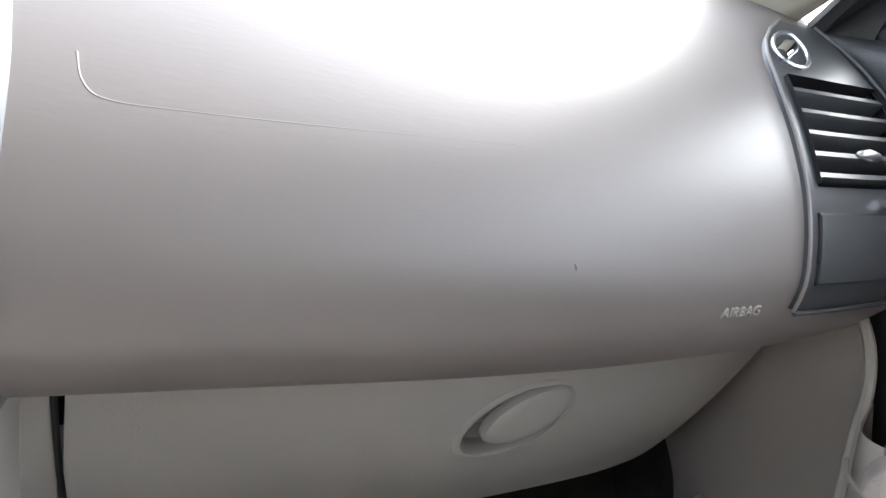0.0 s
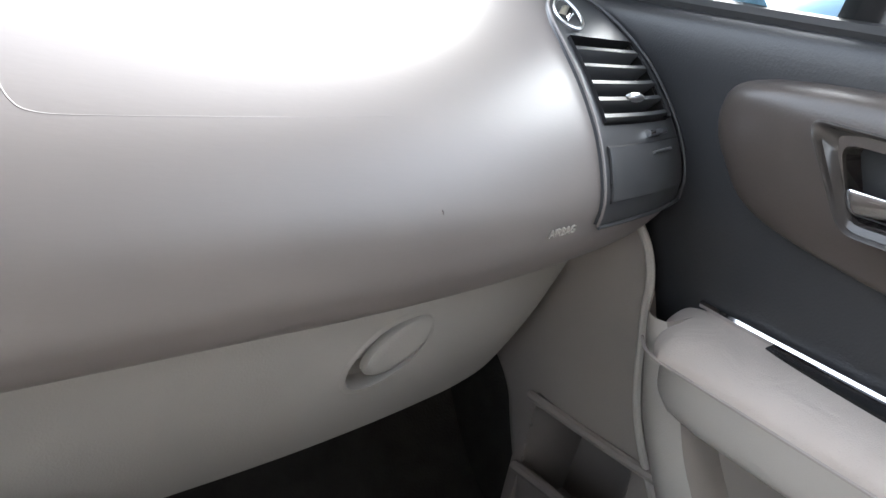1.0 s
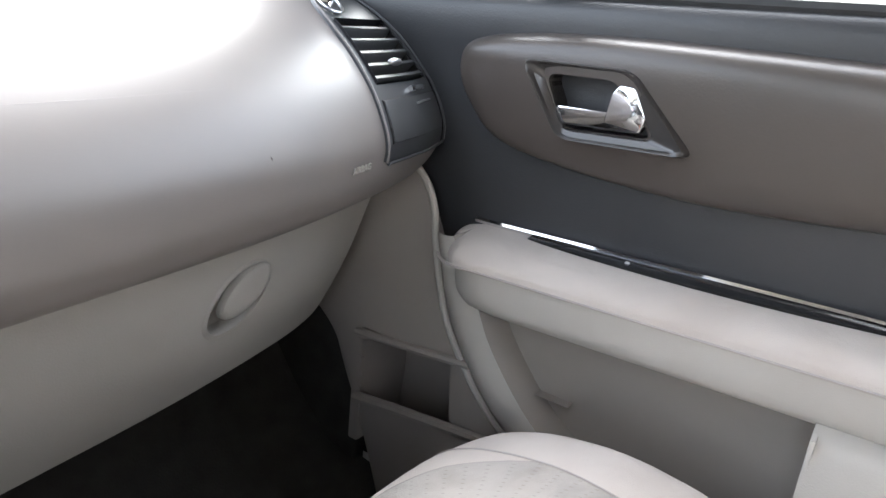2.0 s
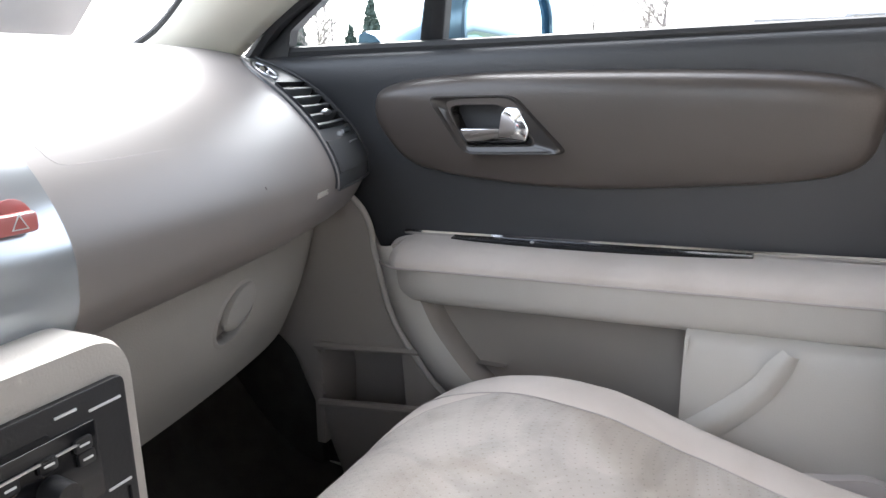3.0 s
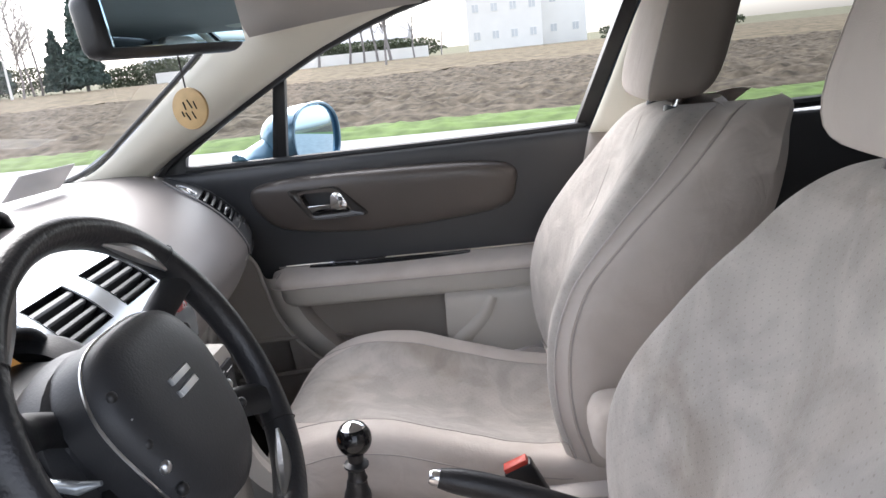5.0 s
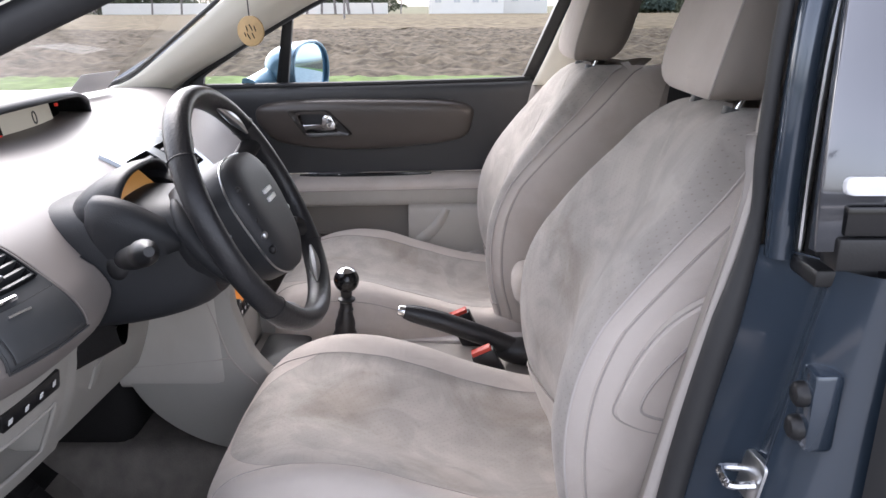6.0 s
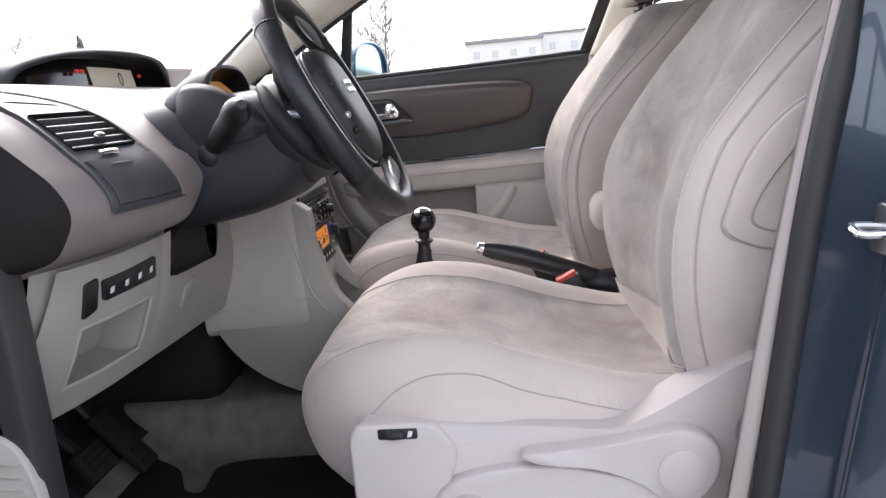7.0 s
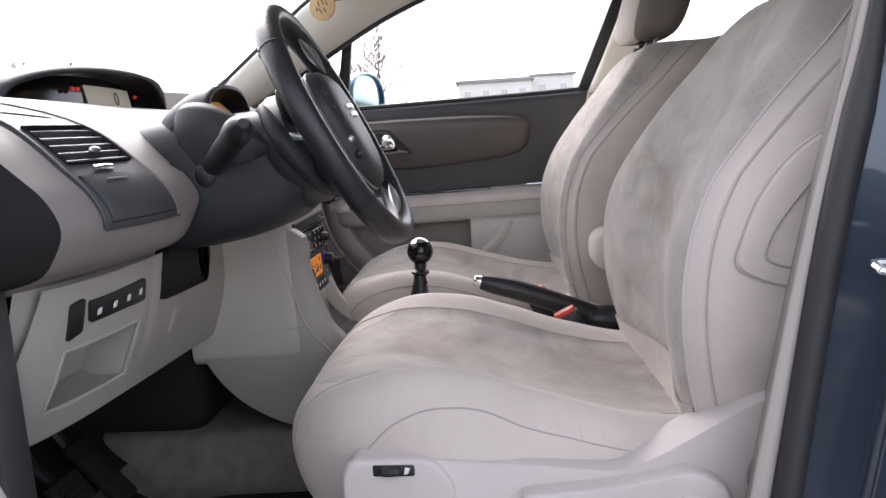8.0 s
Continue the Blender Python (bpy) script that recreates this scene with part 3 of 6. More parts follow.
# right middle pillar: cream above the belt, grey below
shell_sheet("middle_pillar_trim", [(0.68, -0.165, 0.965), (0.675, -0.21, 1.06), (0.655, -0.27, 1.20), (0.60, -0.33, 1.33)], [(0.665, -0.29, 0.965), (0.655, -0.31, 1.06), (0.635, -0.345, 1.20), (0.58, -0.40, 1.33)], 12, CREAM, "cream middle pillar trim", bulge=(-0.012, 0, 0), parent=shell)
shell_sheet("middle_pillar_base", [(0.685, -0.165, 0.965), (0.69, -0.13, 0.80), (0.695, -0.10, 0.55), (0.70, -0.09, 0.33)], [(0.665, -0.31, 0.965), (0.67, -0.32, 0.80), (0.67, -0.33, 0.55), (0.68, -0.34, 0.33)], 12, KICK, "grey-beige lower pillar trim", bulge=(-0.012, 0, 0), parent=shell)

# left middle pillar with its seal, painted flank and latch striker
shell_sheet("middle_pillar_trim", [(-0.682, -0.080, 0.35), (-0.682, -0.109, 0.513), (-0.682, -0.154, 0.76), (-0.682, -0.203, 0.98), (-0.688, -0.207, 1.06)], [(-0.684, -0.099, 0.35), (-0.684, -0.128, 0.513), (-0.684, -0.167, 0.76), (-0.684, -0.211, 0.98), (-0.690, -0.2085, 1.06)], 20, TRIM, "pale pillar trim edge", bulge=(-0.003, 0.0, 0), parent=shell)
part("pillar_inner", grid([[Vector((-0.680, y - 0.002, z)), Vector((-0.60, y - 0.03, z)), Vector((-0.56, y - 0.13, z))] for y, z in spline([(-0.081, 0.35), (-0.110, 0.513), (-0.155, 0.76), (-0.204, 0.98), (-0.214, 1.10), (-0.24, 1.30)], 16)]), KICK, shell)
seal_line = spline([(-0.690, -0.118, 0.33), (-0.690, -0.141, 0.513), (-0.688, -0.176, 0.76), (-0.690, -0.212, 0.96), (-0.692, -0.211, 1.05), (-0.686, -0.217, 1.17), (-0.65, -0.25, 1.33)], 36)
part("door_seal", tube(seal_line, [0.0135] * 16 + [0.011, 0.009, 0.008] + [0.0065] * 17, 10), RUBBER, shell, "dark rubber door seal")


def flank_row(z):
    """The painted flank's section at a height, from the seal out to the gap at the rear door."""
    slide = -0.184 - 0.165 * (z - 0.75)
    return [Vector((x, slide + y, z)) for x, y in spline([(-0.694, 0.0), (-0.712, -0.018), (-0.735, -0.036), (-0.750, -0.040), (-0.757, -0.034), (-0.768, -0.040), (-0.782, -0.056), (-0.795, -0.078), (-0.802, -0.105)], 33)]


part("pillar_flank", grid([flank_row(float(z)) for z in np.linspace(0.28, 0.962, 20)]), PAINT, shell, "blue painted pillar flank", sharp=60)

part("pillar_step", slab(-0.762, -0.702, -0.290, -0.238, 0.945, 0.9605, 0.003), BLACK, shell)
part("pillar_upper", tube(spline([(-0.706, -0.232, 0.955), (-0.706, -0.230, 1.05), (-0.698, -0.236, 1.17), (-0.66, -0.27, 1.33)], 20), 0.0135, 12), PAINT, shell, "blue upper pillar")
# thin satin tube shaped in place of the highlight on the pillar paint
part("pillar_highlight", tube(spline([(-0.712, -0.246, 0.955), (-0.712, -0.244, 1.05), (-0.704, -0.251, 1.17), (-0.666, -0.285, 1.33)], 20), 0.0028, 8), SATIN, shell, "bright strip standing in for the paint's highlight")
part("pillar_gap_seal", tube(spline([(-0.712, -0.266, 0.955), (-0.712, -0.266, 1.05), (-0.704, -0.272, 1.17), (-0.666, -0.30, 1.33)], 20), 0.016, 8), BLACK, shell)
striker = part("latch_striker", tube(spline([(-0.732, -0.216, 0.752), (-0.734, -0.194, 0.754), (-0.745, -0.190, 0.753), (-0.756, -0.194, 0.75), (-0.757, -0.216, 0.75)], 16), 0.0038, 8), CHROME, shell, "steel latch striker")
part("striker_plate", plate(rounded([(-0.730, -0.216, 0.774), (-0.764, -0.221, 0.774), (-0.764, -0.214, 0.730), (-0.730, -0.209, 0.730)], 0.008), (-0.15, 0.97, 0.1), 0.006), SATIN, striker)
hinge = part("door_hinge", slab(-0.792, -0.764, -0.262, -0.236, 0.806, 0.880, 0.006), PAINT, shell, "dark blue door hinge block")
for z in (0.856, 0.824):
    part("hinge_bolt", tube([(-0.776, -0.245, z), (-0.778, -0.230, z), (-0.778, -0.227, z)], [0.0125, 0.011, 0.008], 12), BLACK, hinge)

# left rear door seen edge-on beyond the pillar
rear_door = thing("rear_door", (-0.8, -0.7, 0.3), "closed dark blue rear door with tinted glass and rubber belt seal", "car door")
skin_x = smooth_at([(0.28, -0.815), (0.5, -0.842), (0.75, -0.845), (0.86, -0.835), (0.93, -0.815), (0.968, -0.790)])
part("door_skin", grid([[Vector((skin_x(z), y, z)) for y in np.linspace(-0.297, -1.25, 14)] for z in np.linspace(0.28, 0.968, 24)]), PAINT, rear_door, thick=0.02)
part("edge_seal", grid([[Vector((-0.806, -0.285, z)), Vector((-0.812, -0.280, z)), Vector((skin_x(z) + 0.002, -0.284, z)), Vector((skin_x(z) - 0.002, -0.299, z))] for z in np.linspace(0.28, 0.965, 14)]), RUBBER, rear_door, "dark rubber door edge")
part("belt_seal", slab(-0.792, -0.765, -1.22, -0.236, 0.970, 0.997, 0.003), BLACK, rear_door)
part("belt_trim", slab(-0.7895, -0.770, -1.22, -0.240, 0.998, 1.022, 0.002), GLOSS, rear_door)
rg = part("window_glass", grid([[Vector((-0.786 + 0.10 * f * f + 0.02 * f, -0.222 - 0.055 * f * f - 0.95 * u, 0.985 + 0.345 * f)) for u in np.linspace(0, 1, 6)] for f in np.linspace(0, 1, 8)]), GLOSS, rear_door, "tinted glass mirroring the pale sky", thick=0.012)
rg.data.materials[0] = material("glass_mirroring_sky", (0.16, 0.165, 0.18), 0.10, metal=0.6, vary=0.02, coat=1.0)
# pale rounded bar along the foot of the glass, left unidentified
part("pale_bar", plate(rounded([(-0.7875, -0.236, 1.0445), (-0.7895, -0.236, 1.0305), (-0.7895, -0.9, 1.0305), (-0.7875, -0.9, 1.0445)], 0.007, 5), (-1, 0, 0.15), 0.006, 0.002), WHITE, rear_door, "pale horizontal bar on the rear door glass")


# ---- the front doors ----
def car_door(name, label, hand, at):
    """A front door in the place of the right one; hand -1 is mirrored and swung open."""
    d = thing(name, at, label, "car door", "front doors")
    # dark upper trim, swept along the door
    prof = spline([(0.742, 0.945), (0.722, 0.958), (0.702, 0.953), (0.697, 0.93), (0.704, 0.88), (0.711, 0.80), (0.716, 0.745), (0.718, 0.70), (0.718, 0.62)], 28)
    rows = [[Vector((p[0] + 0.10 * max(0, y - 0.62) ** 2, y, p[1] + (0.016 * (0.5 - y) / 0.64 if p[1] > 0.9 else 0))) for p in prof] for y in np.linspace(0.80, -0.165, 24)]
    part("upper_trim", grid(rows), CHARCOAL, d, "charcoal soft upper trim")
    # padded brown insert, standing proudest along its upper edge
    def bolster_pad(line):
        bm = bmesh.new()
        mid = sum((Vector((0, p[0], p[1])) for p in line), Vector()) / len(line)
        rows = [[bm.verts.new((0.712, p[0], p[1])) for p in line]]
        for q in (1.0, 0.985, 0.96, 0.92, 0.87, 0.80, 0.70, 0.56, 0.40, 0.22, 0.06):
            row = []
            for p in line:
                c = mid + (Vector((0, p[0], p[1])) - mid) * q
                lean = 0.010 * (c.z - 0.86) / 0.07
                row.append(bm.verts.new((0.704 - 0.022 * (1 - q ** 7) ** 0.6 - lean * (1 - q ** 10) - 0.006 * (1 - q * q), c.y, c.z)))
            rows.append(row)
        for a, b in zip(rows, rows[1:]):
            for k in range(len(a)):
                bm.faces.new((a[k], a[(k + 1) % len(a)], b[(k + 1) % len(a)], b[k]))
        bm.faces.new(rows[-1])
        bm.faces.new(rows[0][::-1])
        return bm
    insert = ring([(0.592, 0.885), (0.568, 0.913), (0.46, 0.927), (0.29, 0.930), (0.08, 0.926), (0.002, 0.908), (-0.004, 0.87), (0.03, 0.818), (0.2, 0.795), (0.36, 0.789), (0.52, 0.806), (0.575, 0.845)], 8)
    insert_ob = part("padded_insert", bolster_pad(insert), BROWN, d, "taupe padded vinyl insert")
    # handle surround, its dark cup and the chrome lever
    outer = rounded([(0.502, 0.899), (0.386, 0.901), (0.320, 0.832), (0.450, 0.828)], 0.014, 5)
    inner = rounded([(0.474, 0.888), (0.402, 0.890), (0.360, 0.842), (0.452, 0.838)], 0.013, 5)
    cut(insert_ob, plate([Vector((0.64, p[0], p[1])) for p in inner], (-1, 0, 0), 0.08, 0.0005))
    bm = bmesh.new()
    loops = []
    for pts, x in ((outer, 0.690), (outer, 0.672), ([o.lerp(i, 0.10) for o, i in zip(outer, inner)], 0.6675), ([o.lerp(i, 0.24) for o, i in zip(outer, inner)], 0.6685), ([o.lerp(i, 0.34) for o, i in zip(outer, inner)], 0.6735), ([o.lerp(i, 0.85) for o, i in zip(outer, inner)], 0.675), (inner, 0.682), (inner, 0.720)):
        loops.append([bm.verts.new((x, p[0], p[1])) for p in pts])
    for a, b in zip(loops, loops[1:]):
        for k in range(len(a)):
            bm.faces.new((a[k], a[(k + 1) % len(a)], b[(k + 1) % len(a)], b[k]))
    surround = part("handle_surround", bm, BEZEL, d, "glossy dark taupe handle surround", sharp=60)
    part("handle_cup", plate([Vector((0.714, p[0], p[1])) for p in inner], (-1, 0, 0), 0.004, 0.001), MAT_BLACK, surround)
    lever = part("handle_lever", plate([Vector((0.676, p[0], p[1])) for p in rounded([(0.462, 0.860), (0.388, 0.861), (0.372, 0.846), (0.452, 0.843)], 0.006, 4)], (-1, 0, 0.25), 0.010, 0.004, 3), CHROME, d, "chrome pull lever")
    part("lock_tab", plate([Vector((0.673, p[0], p[1])) for p in rounded([(0.404, 0.878), (0.397, 0.887), (0.382, 0.886), (0.368, 0.860), (0.372, 0.846), (0.408, 0.850)], 0.003, 4)], (-1, 0, 0), 0.010, 0.0018, 3), CHROME, lever, "chrome lock tab")
    # armrest with its seam, chrome line and black switch strip
    aprof = spline([(0.728, 0.713), (0.700, 0.7135), (0.674, 0.711), (0.652, 0.704), (0.640, 0.693), (0.6375, 0.683)], 18)
    bprof = spline([(0.6375, 0.683), (0.639, 0.668), (0.641, 0.653), (0.645, 0.642), (0.653, 0.636), (0.670, 0.634), (0.700, 0.634)], 18)
    ys = [*np.linspace(0.581, 0.545, 12), *np.linspace(0.53, -0.105, 20)]
    for name_, prof_, mat_, label_ in (("armrest", aprof, FABRIC, "pale padded armrest"), ("armrest_base", bprof, LIGHT, "pale band under the armrest")):
        rows = []
        for y in ys:
            end = min(1.0, math.sqrt(max(0.0, (0.582 - y) / 0.036))) if mat_ is FABRIC else min(1.0, math.sqrt(max(0.0, (0.582 - y) / 0.060)))
            rise = 0.010 * (0.5 - y) / 0.6
            rows.append([Vector((0.722 + (p[0] - 0.722) * (0.2 + 0.8 * end), y - 0.012, 0.690 + (p[1] - 0.690) * (0.55 + 0.45 * end) + rise)) for p in prof_])
        part(name_, grid(rows), mat_, d, label_)
    part("armrest_seam", tube(spline([(0.660, 0.568, 0.683), (0.642, 0.545, 0.682), (0.6375, 0.50, 0.683), (0.6370, 0.3, 0.6863), (0.6370, 0.1, 0.6897), (0.6370, -0.10, 0.693)], 24), 0.0017, 6), SEAM, d)
    part("chrome_line", tube(spline([(0.714, 0.555, 0.7150), (0.709, 0.50, 0.7168), (0.7075, 0.3, 0.7205), (0.7065, 0.1, 0.724), (0.7075, -0.10, 0.728)], 30), 0.0034, 6), CHROME, d, "thin chrome line")
    lens = [Vector((0.702 - 0.020 * math.sin(math.pi * min(1, f * 0.96 + 0.02)) ** 0.5, 0.48 - 0.37 * f, 0.7155 + 0.006 * f)) for f in np.linspace(0, 1, 24)] + [Vector((0.7065, 0.48 - 0.37 * f, 0.7165 + 0.006 * f)) for f in np.linspace(1, 0, 24)]
    strip = part("switch_strip", plate(lens, (-0.2, 0, 1), 0.006, 0.0008), GLOSS, d, "black gloss switch strip")
    part("switch_lamp", slab(0.694, 0.698, 0.366, 0.371, 0.7165, 0.7195, 0.001, 1), WHITE, strip)
    # lower panel: pale trim, open map pocket with a sweeping lip, and a raised rib behind
    lprof = spline([(0.665, 0.650), (0.640, 0.644), (0.626, 0.634), (0.620, 0.60), (0.620, 0.54), (0.63, 0.45), (0.655, 0.36), (0.68, 0.30)], 24)
    rows = [[Vector((p[0] + 0.02 * max(0, (f - 0.75) / 0.25) ** 2, y, p[1] + 0.004 * f)) for p in lprof] for f, y in zip(np.linspace(0, 1, 14), np.linspace(0.172, -0.135, 14))]
    part("lower_trim", grid(rows), LIGHT, d, "pale grey lower trim")
    part("pocket_end", plate(rounded([(0.6205, 0.1715, 0.642), (0.705, 0.1715, 0.642), (0.705, 0.1715, 0.33), (0.66, 0.1715, 0.33), (0.6225, 0.1715, 0.54)], 0.003, 2), (0, 1, 0), 0.004, 0.001), LIGHT, d)
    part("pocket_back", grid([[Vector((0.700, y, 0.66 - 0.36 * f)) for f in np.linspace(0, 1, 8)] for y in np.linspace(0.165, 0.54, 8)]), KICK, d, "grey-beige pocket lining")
    bead = [(0.592, 0.713), (0.589, 0.685), (0.567, 0.603), (0.529, 0.542), (0.484, 0.494), (0.41, 0.452), (0.30, 0.425), (0.17, 0.415)]
    lipr = [(0.552, 0.705), (0.538, 0.682), (0.514, 0.640), (0.487, 0.590), (0.429, 0.525), (0.36, 0.485), (0.28, 0.462), (0.17, 0.452)]
    shell_sheet("pocket_lip", [(0.694, a, c) for a, c in bead], [(0.664, a, c) for a, c in lipr], 36, LIGHT, "pale sweeping pocket lip", 0.0, (-0.014, 0.0, -0.004), d)
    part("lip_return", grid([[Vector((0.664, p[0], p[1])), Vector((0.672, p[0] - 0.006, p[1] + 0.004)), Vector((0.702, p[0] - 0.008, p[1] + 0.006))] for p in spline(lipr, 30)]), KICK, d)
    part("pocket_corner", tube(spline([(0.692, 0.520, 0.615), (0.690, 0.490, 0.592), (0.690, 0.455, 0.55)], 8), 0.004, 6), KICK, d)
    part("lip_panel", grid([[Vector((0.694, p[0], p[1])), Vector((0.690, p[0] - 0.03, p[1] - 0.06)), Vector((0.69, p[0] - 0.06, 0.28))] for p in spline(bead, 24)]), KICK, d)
    shell_sheet("rear_rib", [(0.6185, 0.074, 0.644), (0.6175, 0.088, 0.628), (0.6175, 0.11, 0.597), (0.6175, 0.171, 0.544), (0.6185, 0.198, 0.53)], [(0.6185, 0.058, 0.636), (0.6185, 0.065, 0.615), (0.6185, 0.087, 0.577), (0.6185, 0.132, 0.531), (0.6195, 0.168, 0.508)], 20, LIGHT, "", 0.0, (-0.006, 0, 0), d)
    # window: seals, divider, glass and frame
    part("belt_seal", tube(spline([(0.722, 0.80, 0.957), (0.716, 0.6, 0.960), (0.714, 0.3, 0.965), (0.714, 0.0, 0.972), (0.716, -0.16, 0.978)], 20), 0.008, 8), RUBBER, d)
    part("divider_post", plate(rounded([(0.722, 0.536, 0.945), (0.722, 0.503, 0.945), (0.690, 0.466, 1.17), (0.690, 0.493, 1.155)], 0.003, 2), (-1, 0, -0.1), 0.02, 0.003), BLACK, d, "black quarter window divider")
    part("front_frame", plate(rounded([(0.712, 0.815, 0.945), (0.712, 0.735, 0.945), (0.708, 0.725, 0.985), (0.690, 0.62, 1.05), (0.655, 0.47, 1.135), (0.625, 0.335, 1.20), (0.63, 0.325, 1.225), (0.66, 0.47, 1.165), (0.695, 0.63, 1.08), (0.712, 0.76, 1.005)], 0.004, 2), (-1, 0, -0.1), 0.02, 0.003), BLACK, d, "black quarter window frame")
    part("rear_frame", plate(rounded([(0.718, -0.135, 0.965), (0.718, -0.165, 0.965), (0.665, -0.262, 1.205), (0.62, -0.305, 1.32), (0.62, -0.28, 1.33), (0.665, -0.232, 1.205)], 0.003, 2), (-1, 0, -0.2), 0.025, 0.003), BLACK, d, "black window frame edge")
    part("rear_frame_skin", plate(rounded([(0.712, -0.166, 0.965), (0.712, -0.19, 0.965), (0.662, -0.285, 1.205), (0.617, -0.325, 1.32), (0.617, -0.307, 1.32), (0.662, -0.263, 1.205)], 0.003, 2), (-1, 0, -0.2), 0.02, 0.003), PAINT, d, "blue painted frame edge")
    g = part("window_glass", grid([[Vector((0.728 - 0.11 * f, y, 0.955 + 0.36 * f)) for y in np.linspace(0.51 - 0.2 * f, -0.15 - 0.14 * f, 6)] for f in np.linspace(0, 1, 5)]), GLASS, d, "clear side glass")
    g.visible_shadow = False
    q = part("quarter_glass", plate([(0.716, 0.735, 0.955), (0.716, 0.52, 0.955), (0.692, 0.485, 1.15), (0.70, 0.63, 1.06)], (-1, 0, 0), 0.003, 0.0005), GLASS, d)
    q.visible_shadow = False
    part("outer_skin", grid([[Vector((0.80 + 0.035 * math.sin(math.pi * min(1, f * 1.1)), y, 0.94 - 0.66 * f)) for y in np.linspace(0.92, -0.185, 14)] for f in np.linspace(0, 1, 10)]), PAINT, d, "blue painted outer skin", thick=-0.004)
    part("door_frame", slab(0.745, 0.775, -0.17, 0.86, 0.60, 0.93, 0.006), CHARCOAL, d)
    part("door_frame", slab(0.745, 0.775, -0.17, 0.395, 0.275, 0.60, 0.006), CHARCOAL, d)
    part("belt_ledge", grid([[Vector((0.722 + 0.08 * f, y, 0.955 - 0.015 * f + 0.02 * (0.5 - y) / 0.64)) for f in np.linspace(0, 1, 4)] for y in np.linspace(0.85, -0.17, 10)]), BLACK, d)
    return d


car_door("front_door", "closed passenger door with charcoal trim, taupe insert and pale armrest", 1, (0.75, 0.3, 0.3))
SWING = 66
FLIP = Matrix.Translation((-0.77, 0.86, 0)) @ Matrix.Rotation(radians(-SWING), 4, "Z") @ Matrix.Translation((0.77, -0.86, 0)) @ Matrix.Diagonal((-1, 1, 1, 1))
car_door("front_door", "wide open driver door with charcoal trim and pale armrest", -1, (-1.2, 0.6, 0.3))
FLIP = None

# wing mirror on the passenger door
wing = thing("wing_mirror", (0.80, 0.56, 0.95), "light blue wing mirror with a wide mirror glass", "mirror")
M = Matrix.Translation((0.878, 0.463, 0.990)) @ Matrix.Rotation(radians(-18.5), 4, "Z")
dome = []
for k in range(11):
    a = k / 10 * math.pi / 2
    r, dep = math.cos(a) ** 0.7 if k < 10 else 0.02, 0.115 * math.sin(a)
    dome.append([M @ Vector((r * (0.106 * math.copysign(abs(math.cos(b)) ** 0.8, math.cos(b))) - 0.03 * dep / 0.115, dep, r * (0.082 * math.copysign(abs(math.sin(b)) ** 0.85, math.sin(b)) - 0.004 * math.cos(b)))) for b in np.linspace(0, 2 * math.pi, 33)[:-1]])
part("housing", grid(dome, closed=True), MIRRORPAINT, wing)
part("rim", tube([M @ Vector((0.104 * math.copysign(abs(math.cos(b)) ** 0.8, math.cos(b)), -0.002, 0.080 * math.copysign(abs(math.sin(b)) ** 0.85, math.sin(b)))) for b in np.linspace(0, 2 * math.pi, 33)[:-1]], 0.004, 6, closed=True), MIRRORPAINT, wing)
part("mirror_glass", plate([M @ Vector((0.101 * math.copysign(abs(math.cos(b)) ** 0.8, math.cos(b)), 0.0, 0.077 * math.copysign(abs(math.sin(b)) ** 0.85, math.sin(b)))) for b in np.linspace(0, 2 * math.pi, 33)[:-1]], M.to_3x3() @ Vector((0, -1, 0)), 0.004, 0.001), MIRROR, wing, "bluish mirror glass")
part("arm", tube(spline([(0.72, 0.60, 0.955), (0.77, 0.585, 0.965), (0.83, 0.55, 0.985)], 8), [0.034, 0.032, 0.03, 0.03, 0.03, 0.03, 0.03, 0.028], 10, flat=0.6), MIRRORPAINT, wing)


# ---- the dashboard ----
face_y = smooth_at([(-0.76, 0.575), (-0.70, 0.535), (-0.64, 0.507), (-0.55, 0.493), (-0.35, 0.50), (0.0, 0.518), (0.15, 0.526), (0.39, 0.538), (0.52, 0.557), (0.62, 0.580), (0.70, 0.606), (0.76, 0.64)])


def low_z(x):
    return 0.703 + 0.015 * min(1, x / 0.1) + 0.038 * x if x > 0 else 0.703 + 0.055 * min(1, -x / 0.30) + 0.010 * max(0, 1 - abs(x + 0.455) / 0.02) ** 2


def dash_profile(x):
    y, z = face_y(x), low_z(x)
    return spline([(y + 0.62, 0.945), (y + 0.42, 0.960), (y + 0.27, 0.966), (y + 0.165, 0.946), (y + 0.085, 0.912), (y + 0.030, 0.866), (y + 0.001 + 0.35 * max(0.0, z - 0.738), max(0.820, z + 0.084)), (y - 0.002, z + 0.058), (y + 0.007, z + 0.034), (y + 0.027, z + 0.012), (y + 0.072, z)], 81)


DASH = {}


def dash(x, w, off=0.0):
    """A place on the dashboard's skin: x across, w from windscreen (0) to lower edge (1), off metres proud of it."""
    def at(xx):
        key = round(xx, 5)
        if key not in DASH:
            DASH[key] = dash_profile(xx)
        p = DASH[key]
        s = min(max(w, 0), 1) * (len(p) - 1)
        i = min(int(s), len(p) - 2)
        q = p[i].lerp(p[i + 1], s - i)
        return Vector((xx, q[0], q[1])), Vector((0, *(p[i + 1] - p[i])))
    a, dw = at(x)
    if not off:
        return a
    du = at(x + 0.004)[0] - at(x - 0.004)[0]
    nrm = du.cross(dw).normalized()
    if nrm.y > 0 or (abs(nrm.y) < 0.1 and nrm.z < 0):
        nrm = -nrm
    return a + nrm * off


